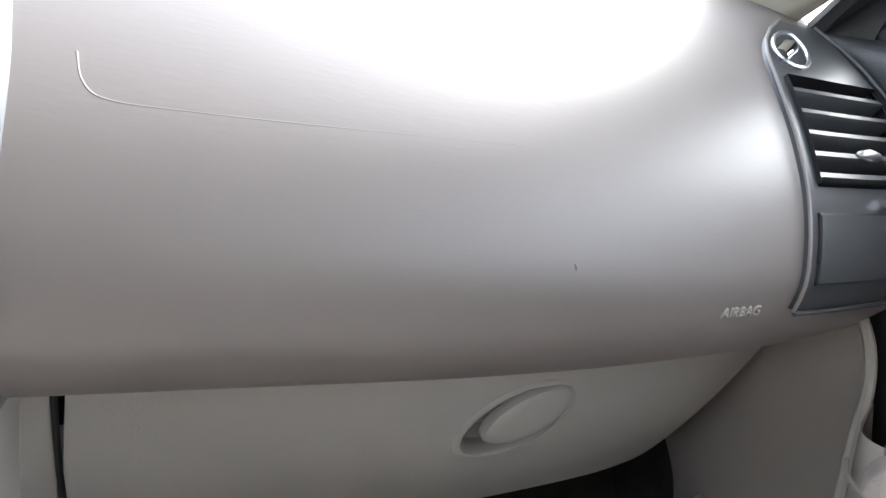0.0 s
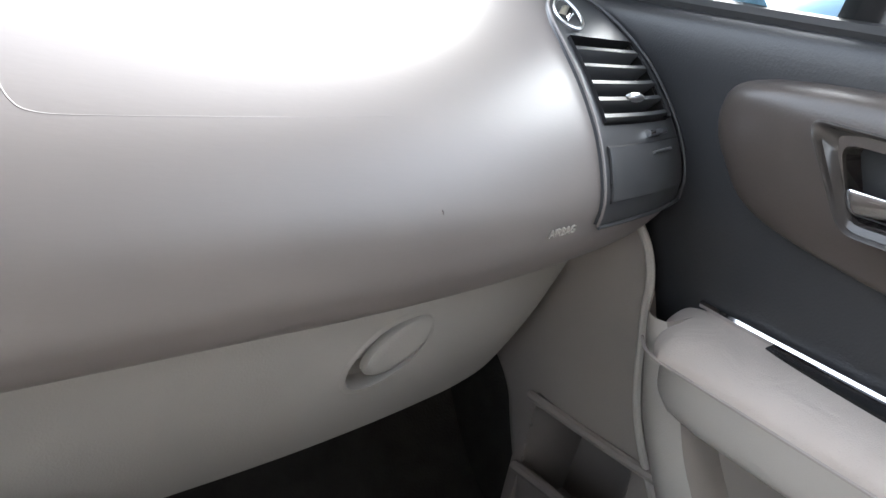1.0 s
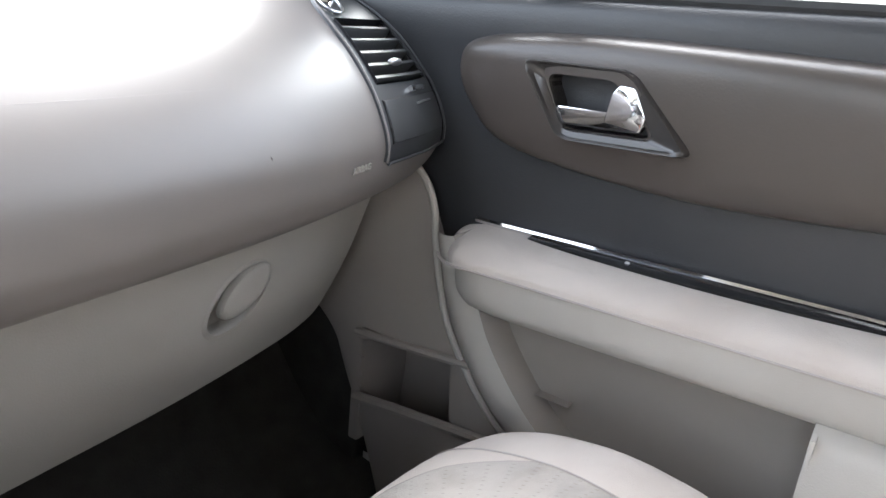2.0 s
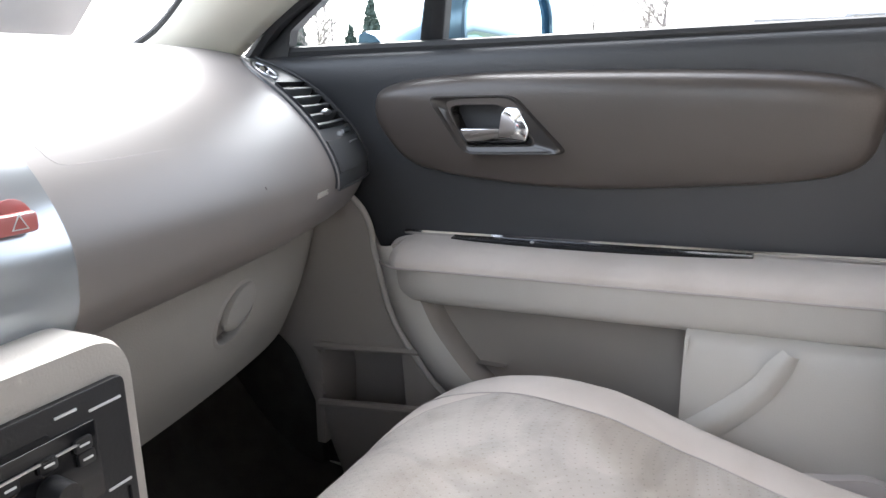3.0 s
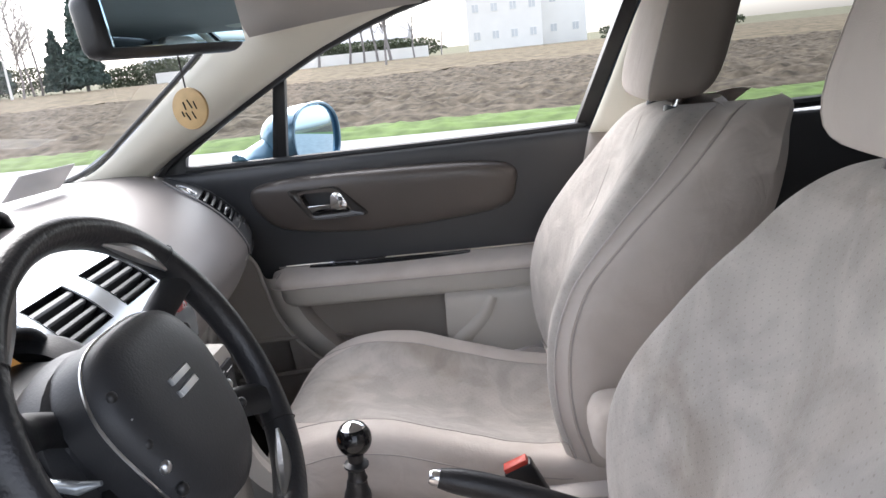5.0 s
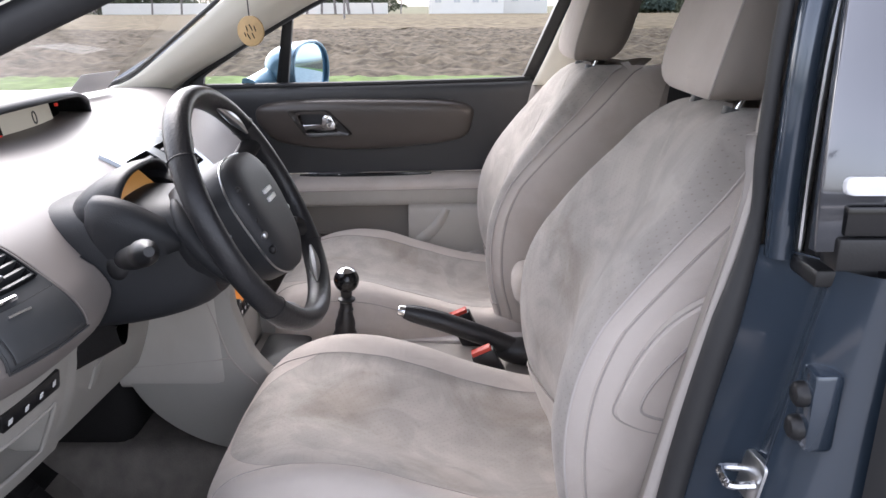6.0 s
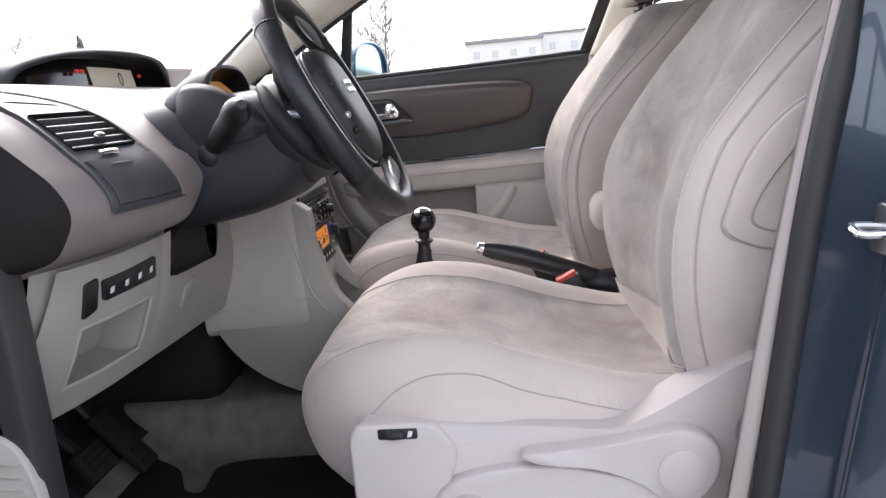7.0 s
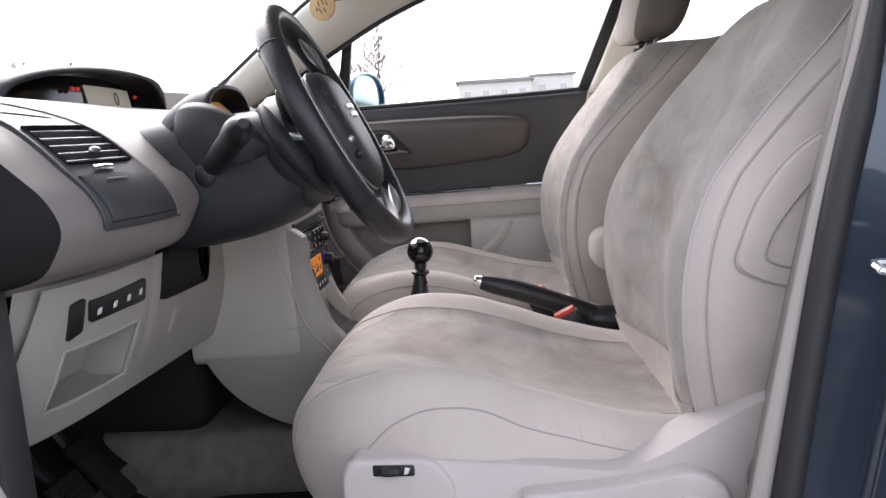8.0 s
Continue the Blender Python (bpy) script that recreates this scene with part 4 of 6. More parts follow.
def w_at(x, z):
    """The w on the rear face at a height."""
    key = round(x, 5)
    if key not in DASH:
        DASH[key] = dash_profile(x)
    p = DASH[key]
    n = len(p) - 1
    for i in range(int(n * 0.24), n):
        if p[i].y >= z >= p[i + 1].y:
            return (i + (p[i].y - z) / max(1e-9, p[i].y - p[i + 1].y)) / n
    return 1.0


dashboard = thing("dashboard", (0, 0.75, 0.7), "taupe soft dashboard with pale lower panels and side vents", "dashboard")
VENT_L = smooth_at([(0.79, 0.546), (0.80, 0.547), (0.865, 0.552), (0.905, 0.554), (0.925, 0.564), (0.939, 0.594), (0.948, 0.640)])
VENT_R = smooth_at([(0.79, 0.703), (0.85, 0.703), (0.90, 0.697), (0.948, 0.681)])


def vent_point(side, f, z, off):
    x = VENT_L(z) * (1 - f) + VENT_R(z) * f
    if side < 0:
        x = -0.533 - (x - 0.547) * 0.79
        z = z + 0.014 if z < 0.855 else 0.869 + (z - 0.855) * 0.76 if z < 0.913 else z
    return dash(x, w_at(x, z), off)


def in_side_vent(x, z):
    a = x if x > 0 else 0.547 + (-x - 0.533) / 0.79
    if x < 0:
        z = 0.855 + (z - 0.869) / 0.76
    return 0.859 < z < 0.916 and VENT_L(z) + 0.009 < a < VENT_R(z) - 0.012


def in_mid_vent(x, z):
    return 0.868 < z < 0.918 and 0.022 < abs(x) < 0.138


xs = np.concatenate([np.linspace(-0.698, -0.52, 42), np.linspace(-0.515, -0.455, 6), np.linspace(-0.44, -0.25, 12), np.linspace(-0.235, -0.15, 7), np.linspace(-0.145, 0.145, 48), np.linspace(0.155, 0.53, 24), np.linspace(0.54, 0.735, 40)])
ws = np.linspace(0, 1, 90)
rows = [[dash(float(x), float(w)) for x in xs] for w in ws]


def dash_hole(i, j):
    p = (rows[i][j] + rows[i + 1][j + 1]) / 2
    column_gap = -0.455 < p.x < -0.235 and p.z < 0.868 and p.y < 0.62
    return p.y < 0.80 and (column_gap or in_side_vent(p.x, p.z) or in_mid_vent(p.x, p.z))


part("upper_panel", grid(rows, skip=dash_hole), TAUPE, dashboard, "taupe grained upper panel", recalc=False)
# rounded lower edges turning in under the panel, and the cut ends beside the steering column
for x0, x1, n in ((-0.698, -0.455, 18), (-0.235, 0.735, 44)):
    edge = []
    for x in np.linspace(x0, x1, n):
        p = dash(float(x), 1.0)
        edge.append([p, p + Vector((0, 0.006, -0.006)), p + Vector((0, 0.016, -0.008)), p + Vector((0, 0.05, -0.004))])
    part("lower_edge", grid(edge), TAUPE, dashboard)
for x0, s in ((-0.455, 1), (-0.235, -1)):
    line_ = [dash(x0, float(w)) for w in np.linspace(w_at(x0, 0.868) - 0.02, 1, 24)]
    part("cut_end", grid([[p, p + Vector((s * 0.004, 0.002, 0)), p + Vector((s * 0.007, 0.008, 0)), p + Vector((s * 0.008, 0.06, 0))] for p in line_]), TAUPE, dashboard)
part("column_recess", grid([[Vector((x, 0.60 - 0.03 * f, 0.66 + 0.22 * f)) for x in np.linspace(-0.47, -0.22, 6)] for f in np.linspace(0, 1, 6)]), CHARCOAL, dashboard, "dark recess round the steering column")
for s in (-1, 1):
    x_end = 0.735 if s > 0 else -0.698
    side = [dash(x_end, float(w)) for w in np.linspace(0.3, 1, 30)]
    part("end_cap", grid([[p, p + Vector((s * 0.004, 0.006, 0)), Vector((x_end + s * 0.018, p.y + 0.022, p.z)), Vector((x_end + s * 0.036, p.y + 0.06, min(p.z, 0.95))), Vector((x_end + s * 0.044, 0.95, min(p.z, 0.93)))] for p in side]), MAT_BLACK, dashboard, "dark dashboard end")
part("end_skirt", slab(-0.735, -0.708, 0.625, 0.98, 0.28, 0.80, 0.004), CHARCOAL, dashboard, "dark side panel under the dashboard end")
# ribbed panel added on the body in place of the door's speaker grille
part("grille_panel", plate([Vector((-0.742, y, z)) for y, z in ring([(0.600, 0.30), (0.599, 0.50), (0.603, 0.556), (0.618, 0.594), (0.655, 0.610), (0.70, 0.585), (0.73, 0.48), (0.74, 0.30)], 4)], (-1, 0, 0), 0.014, 0.006, 3), LIGHT, shell, "pale ribbed panel standing in for the door's speaker grille")
for k in range(16):
    part("grille_rib", tube([(-0.7425, 0.612 + 0.0005 * k, 0.575 - 0.014 * k), (-0.7425, 0.700, 0.620 - 0.014 * k - 0.035)], 0.0022, 5), LIGHT, shell)
part("opening_seal", tube(spline([(-0.742, 0.70, 0.32), (-0.742, 0.685, 0.50), (-0.740, 0.675, 0.70), (-0.736, 0.675, 0.80), (-0.730, 0.70, 0.90), (-0.72, 0.75, 0.98)], 24), 0.010, 8), RUBBER, shell, "dark rubber opening seal")

# pressed line of the airbag flap
flap = [dash(x, w_at(x, z + 0.002), -0.00078) for x, z in [(0.1745, 0.876), (0.178, 0.867), (0.187, 0.8625), (0.213, 0.862), (0.274, 0.863), (0.354, 0.865), (0.42, 0.867)]]
part("flap_line", tube(spline(flap, 40), [0.0010 * (1 - 0.25 * (k / 39)) for k in range(40)], 8), TAUPE, dashboard)
spot = w_at(0.506, 0.797)
along = (dash(0.512, w_at(0.512, 0.7972), 0.001) - dash(0.500, w_at(0.500, 0.7968), 0.001)).normalized()
out = (dash(0.506, spot, 0.01) - dash(0.506, spot, 0.0001)).normalized()
up = out.cross(along).normalized()
out = along.cross(up).normalized()
tilt = Matrix((along, up, out)).transposed().to_4x4()
lettering("AIRBAG", 0.0088, Matrix.Translation(dash(0.506, spot, 0.0012)) @ tilt, LIGHT, dashboard, 0.0006)
mark = dash(0.390, w_at(0.39, 0.820), 0.0003)
part("scuff", tube([mark + Vector((-0.0010, 0, 0.0016)), mark + Vector((0.0002, 0, 0.0002)), mark + Vector((0.0006, 0, -0.0018))], [0.0003, 0.0005, 0.0003], 5), CARPET, dashboard, "small dark scuff mark")


def side_vent(s):
    """The corner panel beside the door: demister slot, slatted vent, thumb wheel and a lidded tray."""
    zs = np.concatenate([np.linspace(0.947, 0.918, 14), np.linspace(0.914, 0.861, 24), np.linspace(0.858, 0.797, 20)])
    fs = np.concatenate([[0.0, 0.02, 0.05], np.linspace(0.08, 0.90, 18), [0.93, 0.97, 1.0]])
    pts = [[vent_point(s, f, z, 0.003 if 0 < f < 1 else 0.0) for f in fs] for z in zs]
    hole = lambda i, j: 0.8612 < (zs[i] + zs[i + 1]) / 2 < 0.9135 and 0.075 < (fs[j] + fs[j + 1]) / 2 < 0.91  # noqa: E731
    panel = part("vent_panel", grid(pts, skip=hole), SMOKE, dashboard, "smoky grey corner vent panel")
    rim = [vent_point(s, f, z, 0.005) for f, z in [(f, 0.7965) for f in np.linspace(0, 1, 10)]] + [vent_point(s, 1.0, z, 0.005) for z in np.linspace(0.80, 0.946, 14)]
    rim2 = [vent_point(s, 0.0, z, 0.004) for z in np.linspace(0.797, 0.947, 20)]
    part("rim", tube(rim2, 0.0012, 6), TAUPE, panel, "soft taupe rim")
    part("rim", tube(rim, 0.0015, 6), SMOKE, panel)
    # the dark duct behind the slats
    fz = [(f, 0.862) for f in np.linspace(0.075, 0.91, 8)] + [(0.91, z) for z in np.linspace(0.865, 0.910, 8)] + [(f, 0.913) for f in np.linspace(0.91, 0.075, 8)] + [(0.075, z) for z in np.linspace(0.910, 0.865, 8)]
    part("duct", grid([[vent_point(s, f, z, o) for f, z in fz] for o in (0.006, -0.02, -0.04)] + [[vent_point(s, 0.5, 0.885, -0.045)] * len(fz)], closed=True), BLACK, panel)
    for k in range(5):
        z = 0.8665 + k * 0.0102
        bm = grid([[vent_point(s, f, z + dz, o) for f in np.linspace(0.08, 0.90, 8)] for dz, o in ((0.0015, 0.003), (-0.0012, 0.0045), (-0.0025, 0.002), (-0.004, -0.016), (-0.001, -0.016), (0.0015, 0.003))])
        part("slat", bm, SMOKE, panel)
    part("slat_knob", ball(vent_point(s, 0.48, 0.8765, 0.006), 0.011, 0.004, 0.004, 8), SATIN, panel, "silver slat knob")
    part("thumb_wheel", tube([vent_point(s, 0.50, 0.8535, 0.005), vent_point(s, 0.60, 0.8535, 0.006), vent_point(s, 0.72, 0.8535, 0.005)], 0.0032, 8), CHROME, panel, "chrome thumb wheel")
    low = 0.813 if s > 0 else 0.803
    lid = [[vent_point(s, f, z, o if low + 0.0004 < z < 0.8471 else 0.001) for f, o in ((0.06, 0.001), (0.065, 0.005), (0.09, 0.006), (0.5, 0.006), (0.90, 0.006), (0.925, 0.005), (0.93, 0.001))] for z in (0.8475, *np.linspace(0.847, low + 0.0005, 9), low)]
    part("tray_lid", grid(lid), SMOKE, panel, "smoky tray lid")
    ln = [(0.06, 0.8475), (0.5, 0.8475), (0.93, 0.8475), (0.93, 0.825), (0.93, low), (0.5, low), (0.06, low), (0.06, 0.825)]
    part("lid_gap", tube([vent_point(s, f, z, 0.0032) for f, z in ln], 0.0013, 6, closed=True), BLACK, panel)
    part("lid_grip", tube([vent_point(s, 0.50, 0.8405, 0.0065), vent_point(s, 0.62, 0.8412, 0.0065), vent_point(s, 0.74, 0.8412, 0.0065)], 0.0013, 6), SATIN, panel)
    # small demister outlet at the tip
    if s > 0:
        oval = [(0.20 + 0.16 * math.cos(a), 0.927 + 0.0095 * math.sin(a)) for a in np.linspace(0, 2 * math.pi, 21)[:-1]]
        part("demister_ring", tube([vent_point(s, f, z, 0.006) for f, z in oval], 0.0016, 6, closed=True), SATIN, panel, "satin demister ring")
        part("demister", tube([vent_point(s, 0.12, 0.924, 0.002), vent_point(s, 0.20, 0.928, 0.004), vent_point(s, 0.28, 0.931, 0.002)], [0.006, 0.007, 0.005], 10), CHROME, panel, "bright demister outlet")
    else:
        part("demister_slot", tube([vent_point(s, f, 0.922 + 0.012 * f, 0.0015) for f in np.linspace(0.15, 0.85, 10)], [0.001, 0.0025, 0.003, 0.003, 0.003, 0.003, 0.003, 0.003, 0.0025, 0.001], 8), BLACK, panel, "dark demister slot")


side_vent(1)
side_vent(-1)

# middle stack: silver lacquered panel with two vents and the hazard switch
mw = np.concatenate([np.linspace(0.932, 0.920, 5), np.linspace(0.916, 0.870, 20), np.linspace(0.866, low_z(0.1) + 0.004, 22)])
mx = np.concatenate([[-0.165, -0.162], np.linspace(-0.155, -0.14, 3), np.linspace(-0.134, -0.026, 14), np.linspace(-0.018, 0.018, 5), np.linspace(0.026, 0.134, 14), np.linspace(0.14, 0.155, 3), [0.162, 0.165]])
TAPER = smooth_at([(0.70, 0.93), (0.80, 0.95), (0.87, 0.94), (0.94, 0.86)])
pts = [[dash(float(x * TAPER(z)), w_at(float(x * TAPER(z)), z), 0.0 if abs(x) > 0.163 else 0.006) for x in mx] for z in mw]
stack = part("middle_panel", grid(pts, skip=lambda i, j: 0.869 < (mw[i] + mw[i + 1]) / 2 < 0.917 and 0.024 < abs(mx[j] + mx[j + 1]) / 2 < 0.136), LACQUER, dashboard, "mirror-smooth silver lacquered middle panel")
for s in (-1, 1):
    loop = [(x, 0.870) for x in np.linspace(0.024, 0.136, 6)] + [(0.136, z) for z in np.linspace(0.88, 0.906, 4)] + [(x, 0.916) for x in np.linspace(0.136, 0.024, 6)] + [(0.024, z) for z in np.linspace(0.906, 0.88, 4)]
    part("duct", grid([[dash(s * x * TAPER(z), w_at(s * x * TAPER(z), z), o) for x, z in loop] for o in (0.007, -0.02, -0.04)] + [[dash(s * 0.08, w_at(s * 0.08, 0.893), -0.045)] * len(loop)], closed=True), BLACK, stack)
    for k in range(4):
        z = 0.878 + 0.0105 * k
        part("slat", grid([[dash(s * x * 0.91, w_at(s * x * 0.91, z + dz), o) for x in np.linspace(0.026, 0.134, 5)] for dz, o in ((0.0015, 0.004), (-0.0015, 0.005), (-0.003, 0.003), (-0.004, -0.016), (0.0, -0.016), (0.0015, 0.004))]), SMOKE, stack)
hz = dash(0.118, w_at(0.118, 0.834), 0.008)
hn = (dash(0.118, w_at(0.118, 0.834), 0.02) - dash(0.118, w_at(0.118, 0.834), 0.0)).normalized()
button = part("hazard_button", plate([hz + Vector((0.0155 * math.cos(a), 0, 0.0155 * math.sin(a))) for a in np.linspace(0, 2 * math.pi, 25)[:-1]], hn, 0.006, 0.002), HAZRED, stack, "round red hazard switch")
part("hazard_bar", slab(hz.x - 0.018, hz.x + 0.012, hz.y - 0.009, hz.y, hz.z - 0.0065, hz.z + 0.0065, 0.003), HAZRED, button)
tri_c = hz + Vector((-0.002, -0.0095, 0))
part("hazard_sign", tube([tri_c + Vector((0.006 * math.cos(a), 0, 0.006 * math.sin(a))) for a in (math.pi / 2, math.pi * 7 / 6, math.pi * 11 / 6)], 0.0007, 5, closed=True), WHITE, button)

# lower panels
low_r = smooth_at([(0.10, 0.560), (0.195, 0.564), (0.306, 0.570), (0.45, 0.578), (0.56, 0.583), (0.615, 0.592), (0.65, 0.622), (0.680, 0.70), (0.70, 0.735)])


def under_at(x, t, off=0.0):
    """A place on the pale panels below: t from the dashboard's edge (0) down to their own lower edge (1)."""
    p = dash(x, 1.0)
    if x > 0:
        yb, zb = p.y + 0.042, min(low_r(x), p.z - 0.012)
    else:
        yb, zb = p.y + 0.036 + 0.12 * max(0, -x - 0.15), 0.562
    top = Vector((x, p.y + 0.004, p.z - 0.004))
    q = top.lerp(Vector((x, yb, zb)), t)
    return q + Vector((0, -0.012 * math.sin(math.pi * t) - off, 0))


def under_z(x, z, off=0.0):
    a, c = under_at(x, 0), under_at(x, 1)
    return under_at(x, min(1, max(0, (a.z - z) / (a.z - c.z))), off)


def lower_panel(name, x0, x1, mat, label, n=20, m=14, hole=None):
    rows = []
    for x in np.linspace(x0, x1, n):
        row = [under_at(float(x), t) for t in np.linspace(0, 1, m)]
        rows.append([row[0] + Vector((0, 0.02, 0.004)), *row, row[-1] + Vector((0, 0.012, -0.002)), row[-1] + Vector((0, 0.09, 0.03))])
    skip = (lambda i, j: hole((rows[i][j].x + rows[i + 1][j].x) / 2, (rows[i][j].z + rows[i][j + 1].z) / 2)) if hole else None
    return part(name, grid(rows, skip=skip), mat, dashboard, label)


def in_latch(x, z, a=0.0405, b=0.0255, cx=0.433, cz=0.672, turn=0.52):
    u, v = (x - cx) * math.cos(turn) + (z - cz) * math.sin(turn), -(x - cx) * math.sin(turn) + (z - cz) * math.cos(turn)
    return (u / a) ** 2 + (v / b) ** 2 < 1


glove = lower_panel("glovebox_lid", 0.170, 0.690, SHADED_LOWER, "pale grey glovebox lid", 150, 70, in_latch)


def glove_oval(cx, cz, a, b, turn, off, n=36):
    out_ = []
    for k in range(n):
        t = 2 * math.pi * k / n
        u, v = a * math.cos(t), b * math.sin(t)
        x, z = cx + u * math.cos(turn) - v * math.sin(turn), cz + u * math.sin(turn) + v * math.cos(turn)
        out_.append(under_z(x, z, off))
    return out_


bowl = [glove_oval(0.433, 0.672, a, b, 0.52, off) for a, b, off in ((0.0455, 0.0300, 0.0002), (0.0435, 0.0282, 0.0012), (0.0405, 0.0255, 0.0012), (0.0390, 0.0240, -0.002), (0.037, 0.022, -0.016), (0.028, 0.014, -0.024))]
part("latch_hollow", grid(bowl + [[under_z(0.433, 0.672, -0.022)] * 36], closed=True), SHADED_LOWER, glove, "hollow behind the latch lever")
part("latch_lever", pillow(glove_oval(0.440, 0.679, 0.0345, 0.0190, 0.52, 0.001), (0, -1, -0.1), 0.005, 5, 2.0, 0.004), SHADED_LOWER, glove, "oval pale latch lever")
part("glovebox_gap", tube([under_at(0.164 + 0.010 * t, t, 0.001) for t in np.linspace(0, 1, 8)], 0.002, 6), BLACK, dashboard)
lower_panel("lower_filler", 0.12, 0.1668, SHADED_LOWER, "pale grey filler panel", 6)
knee = lower_panel("knee_panel", -0.680, -0.12, SHADED_LOWER, "pale grey panel under the steering column", 60, 30, lambda x, z: (0.605 < z < 0.678 and -0.624 < x < -0.484) or (z > 0.692 and -0.425 < x < -0.245))


def knee_at(x, z, off=0.0):
    return under_z(x, z, off)


# fuse cover with its switch row and small open tray
cx, cz = np.linspace(-0.662, -0.43, 60), np.linspace(0.752, 0.572, 40)
cover_pts = [[knee_at(x - 0.034 * (0.752 - z) / 0.18 * (-0.43 - x) / 0.232, z, 0.012) for x in cx] for z in cz]
fuse = part("fuse_cover", grid(cover_pts, skip=lambda i, j: 0.607 < (cz[i] + cz[i + 1]) / 2 < 0.676 and -0.622 < cover_pts[i][j].x < -0.489), SHADED_LOWER, knee, "pale fuse cover with switch row")
tray_loop = [(x, 0.606) for x in np.linspace(-0.624, -0.486, 6)] + [(-0.486, z) for z in np.linspace(0.62, 0.66, 4)] + [(x, 0.677) for x in np.linspace(-0.486, -0.624, 6)] + [(-0.624, z) for z in np.linspace(0.66, 0.62, 4)]
part("open_tray", grid([[knee_at(x, z, 0.0145) for x, z in tray_loop], [knee_at(x, z, -0.02) for x, z in tray_loop], [knee_at(-0.555 + (x + 0.5675) * 0.9, 0.64 + (z - 0.64) * 0.8, -0.05) for x, z in tray_loop], [knee_at(-0.555, 0.64, -0.055)] * len(tray_loop)], closed=True), SHADED_LOWER, fuse, "open pale tray")
part("tray_rim", tube([knee_at(x, z, 0.012) for x, z in tray_loop], 0.003, 6, closed=True), SHADED_LOWER, fuse)
def on_cover(points, off):
    return [knee_at(x, z, off) for x, z in points]
part("switch_blank", plate(rounded(on_cover([(-0.628, 0.728), (-0.609, 0.732), (-0.606, 0.694), (-0.625, 0.687)], 0.0155), 0.004, 3), (0, -1, -0.3), 0.010, 0.001), BLACK, fuse)
row_ = part("switch_bank", plate(rounded(on_cover([(-0.602, 0.726), (-0.488, 0.729), (-0.484, 0.701), (-0.597, 0.701)], 0.0165), 0.004, 3), (0, -1, -0.3), 0.010, 0.001), BLACK, fuse, "row of four black switches")
for k in range(4):
    x, z = -0.587 + 0.0285 * k, 0.712 + 0.001 * k
    part("switch_mark", plate(on_cover([(x - 0.003, z + 0.003), (x + 0.003, z + 0.004), (x + 0.003, z - 0.003), (x - 0.003, z - 0.004)], 0.0175), (0, -1, -0.3), 0.001, 0.0002), WHITE, row_)
part("knee_handle", plate(rounded(on_cover([(-0.345, 0.655), (-0.315, 0.662), (-0.320, 0.628), (-0.350, 0.62)], 0.004), 0.005, 3), (0, -1, -0.3), 0.006, 0.001), SHADED_LOWER, knee)

# display under its hood on top of the dashboard
hood = thing("display_pod", (-0.03, 0.80, 0.95), "black display pod with a pale digital readout under a taupe hood", "display")
arch = []
for y, lift in ((0.735, 0.0), (0.75, 0.006), (0.80, 0.009), (0.86, 0.004), (0.92, -0.012)):
    arch.append([Vector((-0.095 + 0.272 * u, y + 0.055 * u * u, 0.962 + (0.052 + lift) * math.sqrt(max(0, 1 - abs(u) ** 2.6)))) for u in np.linspace(-1, 1, 31)])
part("hood", grid(arch), SLATE, hood, "dark slate hood", thick=-0.006)
part("screen", grid([[Vector((-0.095 + 0.262 * u, 0.797 + 0.045 * u * u + 0.008 * f, 0.955 + (0.060 * math.sqrt(max(0, 1 - abs(u) ** 2.6))) * f)) for u in np.linspace(-1, 1, 25)] for f in np.linspace(0, 1, 5)]), GLOSS, hood, "black gloss display face")
part("readout", grid([[Vector((x, 0.793 + 0.045 * ((x + 0.095) / 0.262) ** 2 + 0.008 * f, 0.959 + 0.042 * f)) for x in np.linspace(-0.125, 0.072, 10)] for f in np.linspace(0, 1, 3)]), LCD, hood, "pale lit readout")
face = Matrix.Translation((-0.020, 0.7965, 0.980)) @ Matrix.Rotation(radians(82), 4, "X")
lettering("0", 0.034, face, INK, hood, 0.0003)
for x, z in ((-0.172, 0.992), (-0.158, 0.992), (-0.140, 0.966), (0.090, 0.990)):
    part("telltale", slab(x - 0.004, x + 0.004, 0.788 + 0.045 * ((x + 0.095) / 0.262) ** 2, 0.793 + 0.045 * ((x + 0.095) / 0.262) ** 2, z - 0.003, z + 0.003, 0.001, 1), REDLAMP, hood)
part("pod_sill", grid([[Vector((-0.095 + 0.272 * u, 0.735 + 0.055 * u * u + 0.06 * f, 0.958 - 0.004 * f)) for u in np.linspace(-1, 1, 20)] for f in (0, 1)]), BLACK, hood, thick=0.004)

# ---- console, gear lever and handbrake ----
console = thing("centre_console", (0, 0.4, 0.27), "pale grey centre console with black radio and climate panel", "console")
sec = rounded([(-0.140, 0.50), (-0.140, 0.768), (0.150, 0.768), (0.150, 0.50)], 0.030, 8)
bm = bmesh.new()
loops = []
for y, grow in ((0.66, 1.0), (0.49, 1.0), (0.475, 0.995), (0.469, 0.98)):
    loops.append([bm.verts.new((0.009 + (p[0] - 0.009) * grow, y - 0.03 * (0.634 - p[1]) * (1 if y < 0.6 else 0), 0.634 + (p[1] - 0.634) * grow)) for p in sec])
for a, b in zip(loops, loops[1:]):
    for k in range(len(a)):
        bm.faces.new((a[k], a[(k + 1) % len(a)], b[(k + 1) % len(a)], b[k]))
bm.faces.new(loops[-1])
part("housing", bm, LIGHT, console, "pale grey console housing")
part("top_tray", plate(rounded([(-0.09, 0.52, 0.7695), (0.10, 0.52, 0.7695), (0.10, 0.60, 0.7695), (-0.09, 0.60, 0.7695)], 0.01, 3), (0, 0, 1), 0.004, 0.001), KICK, console)


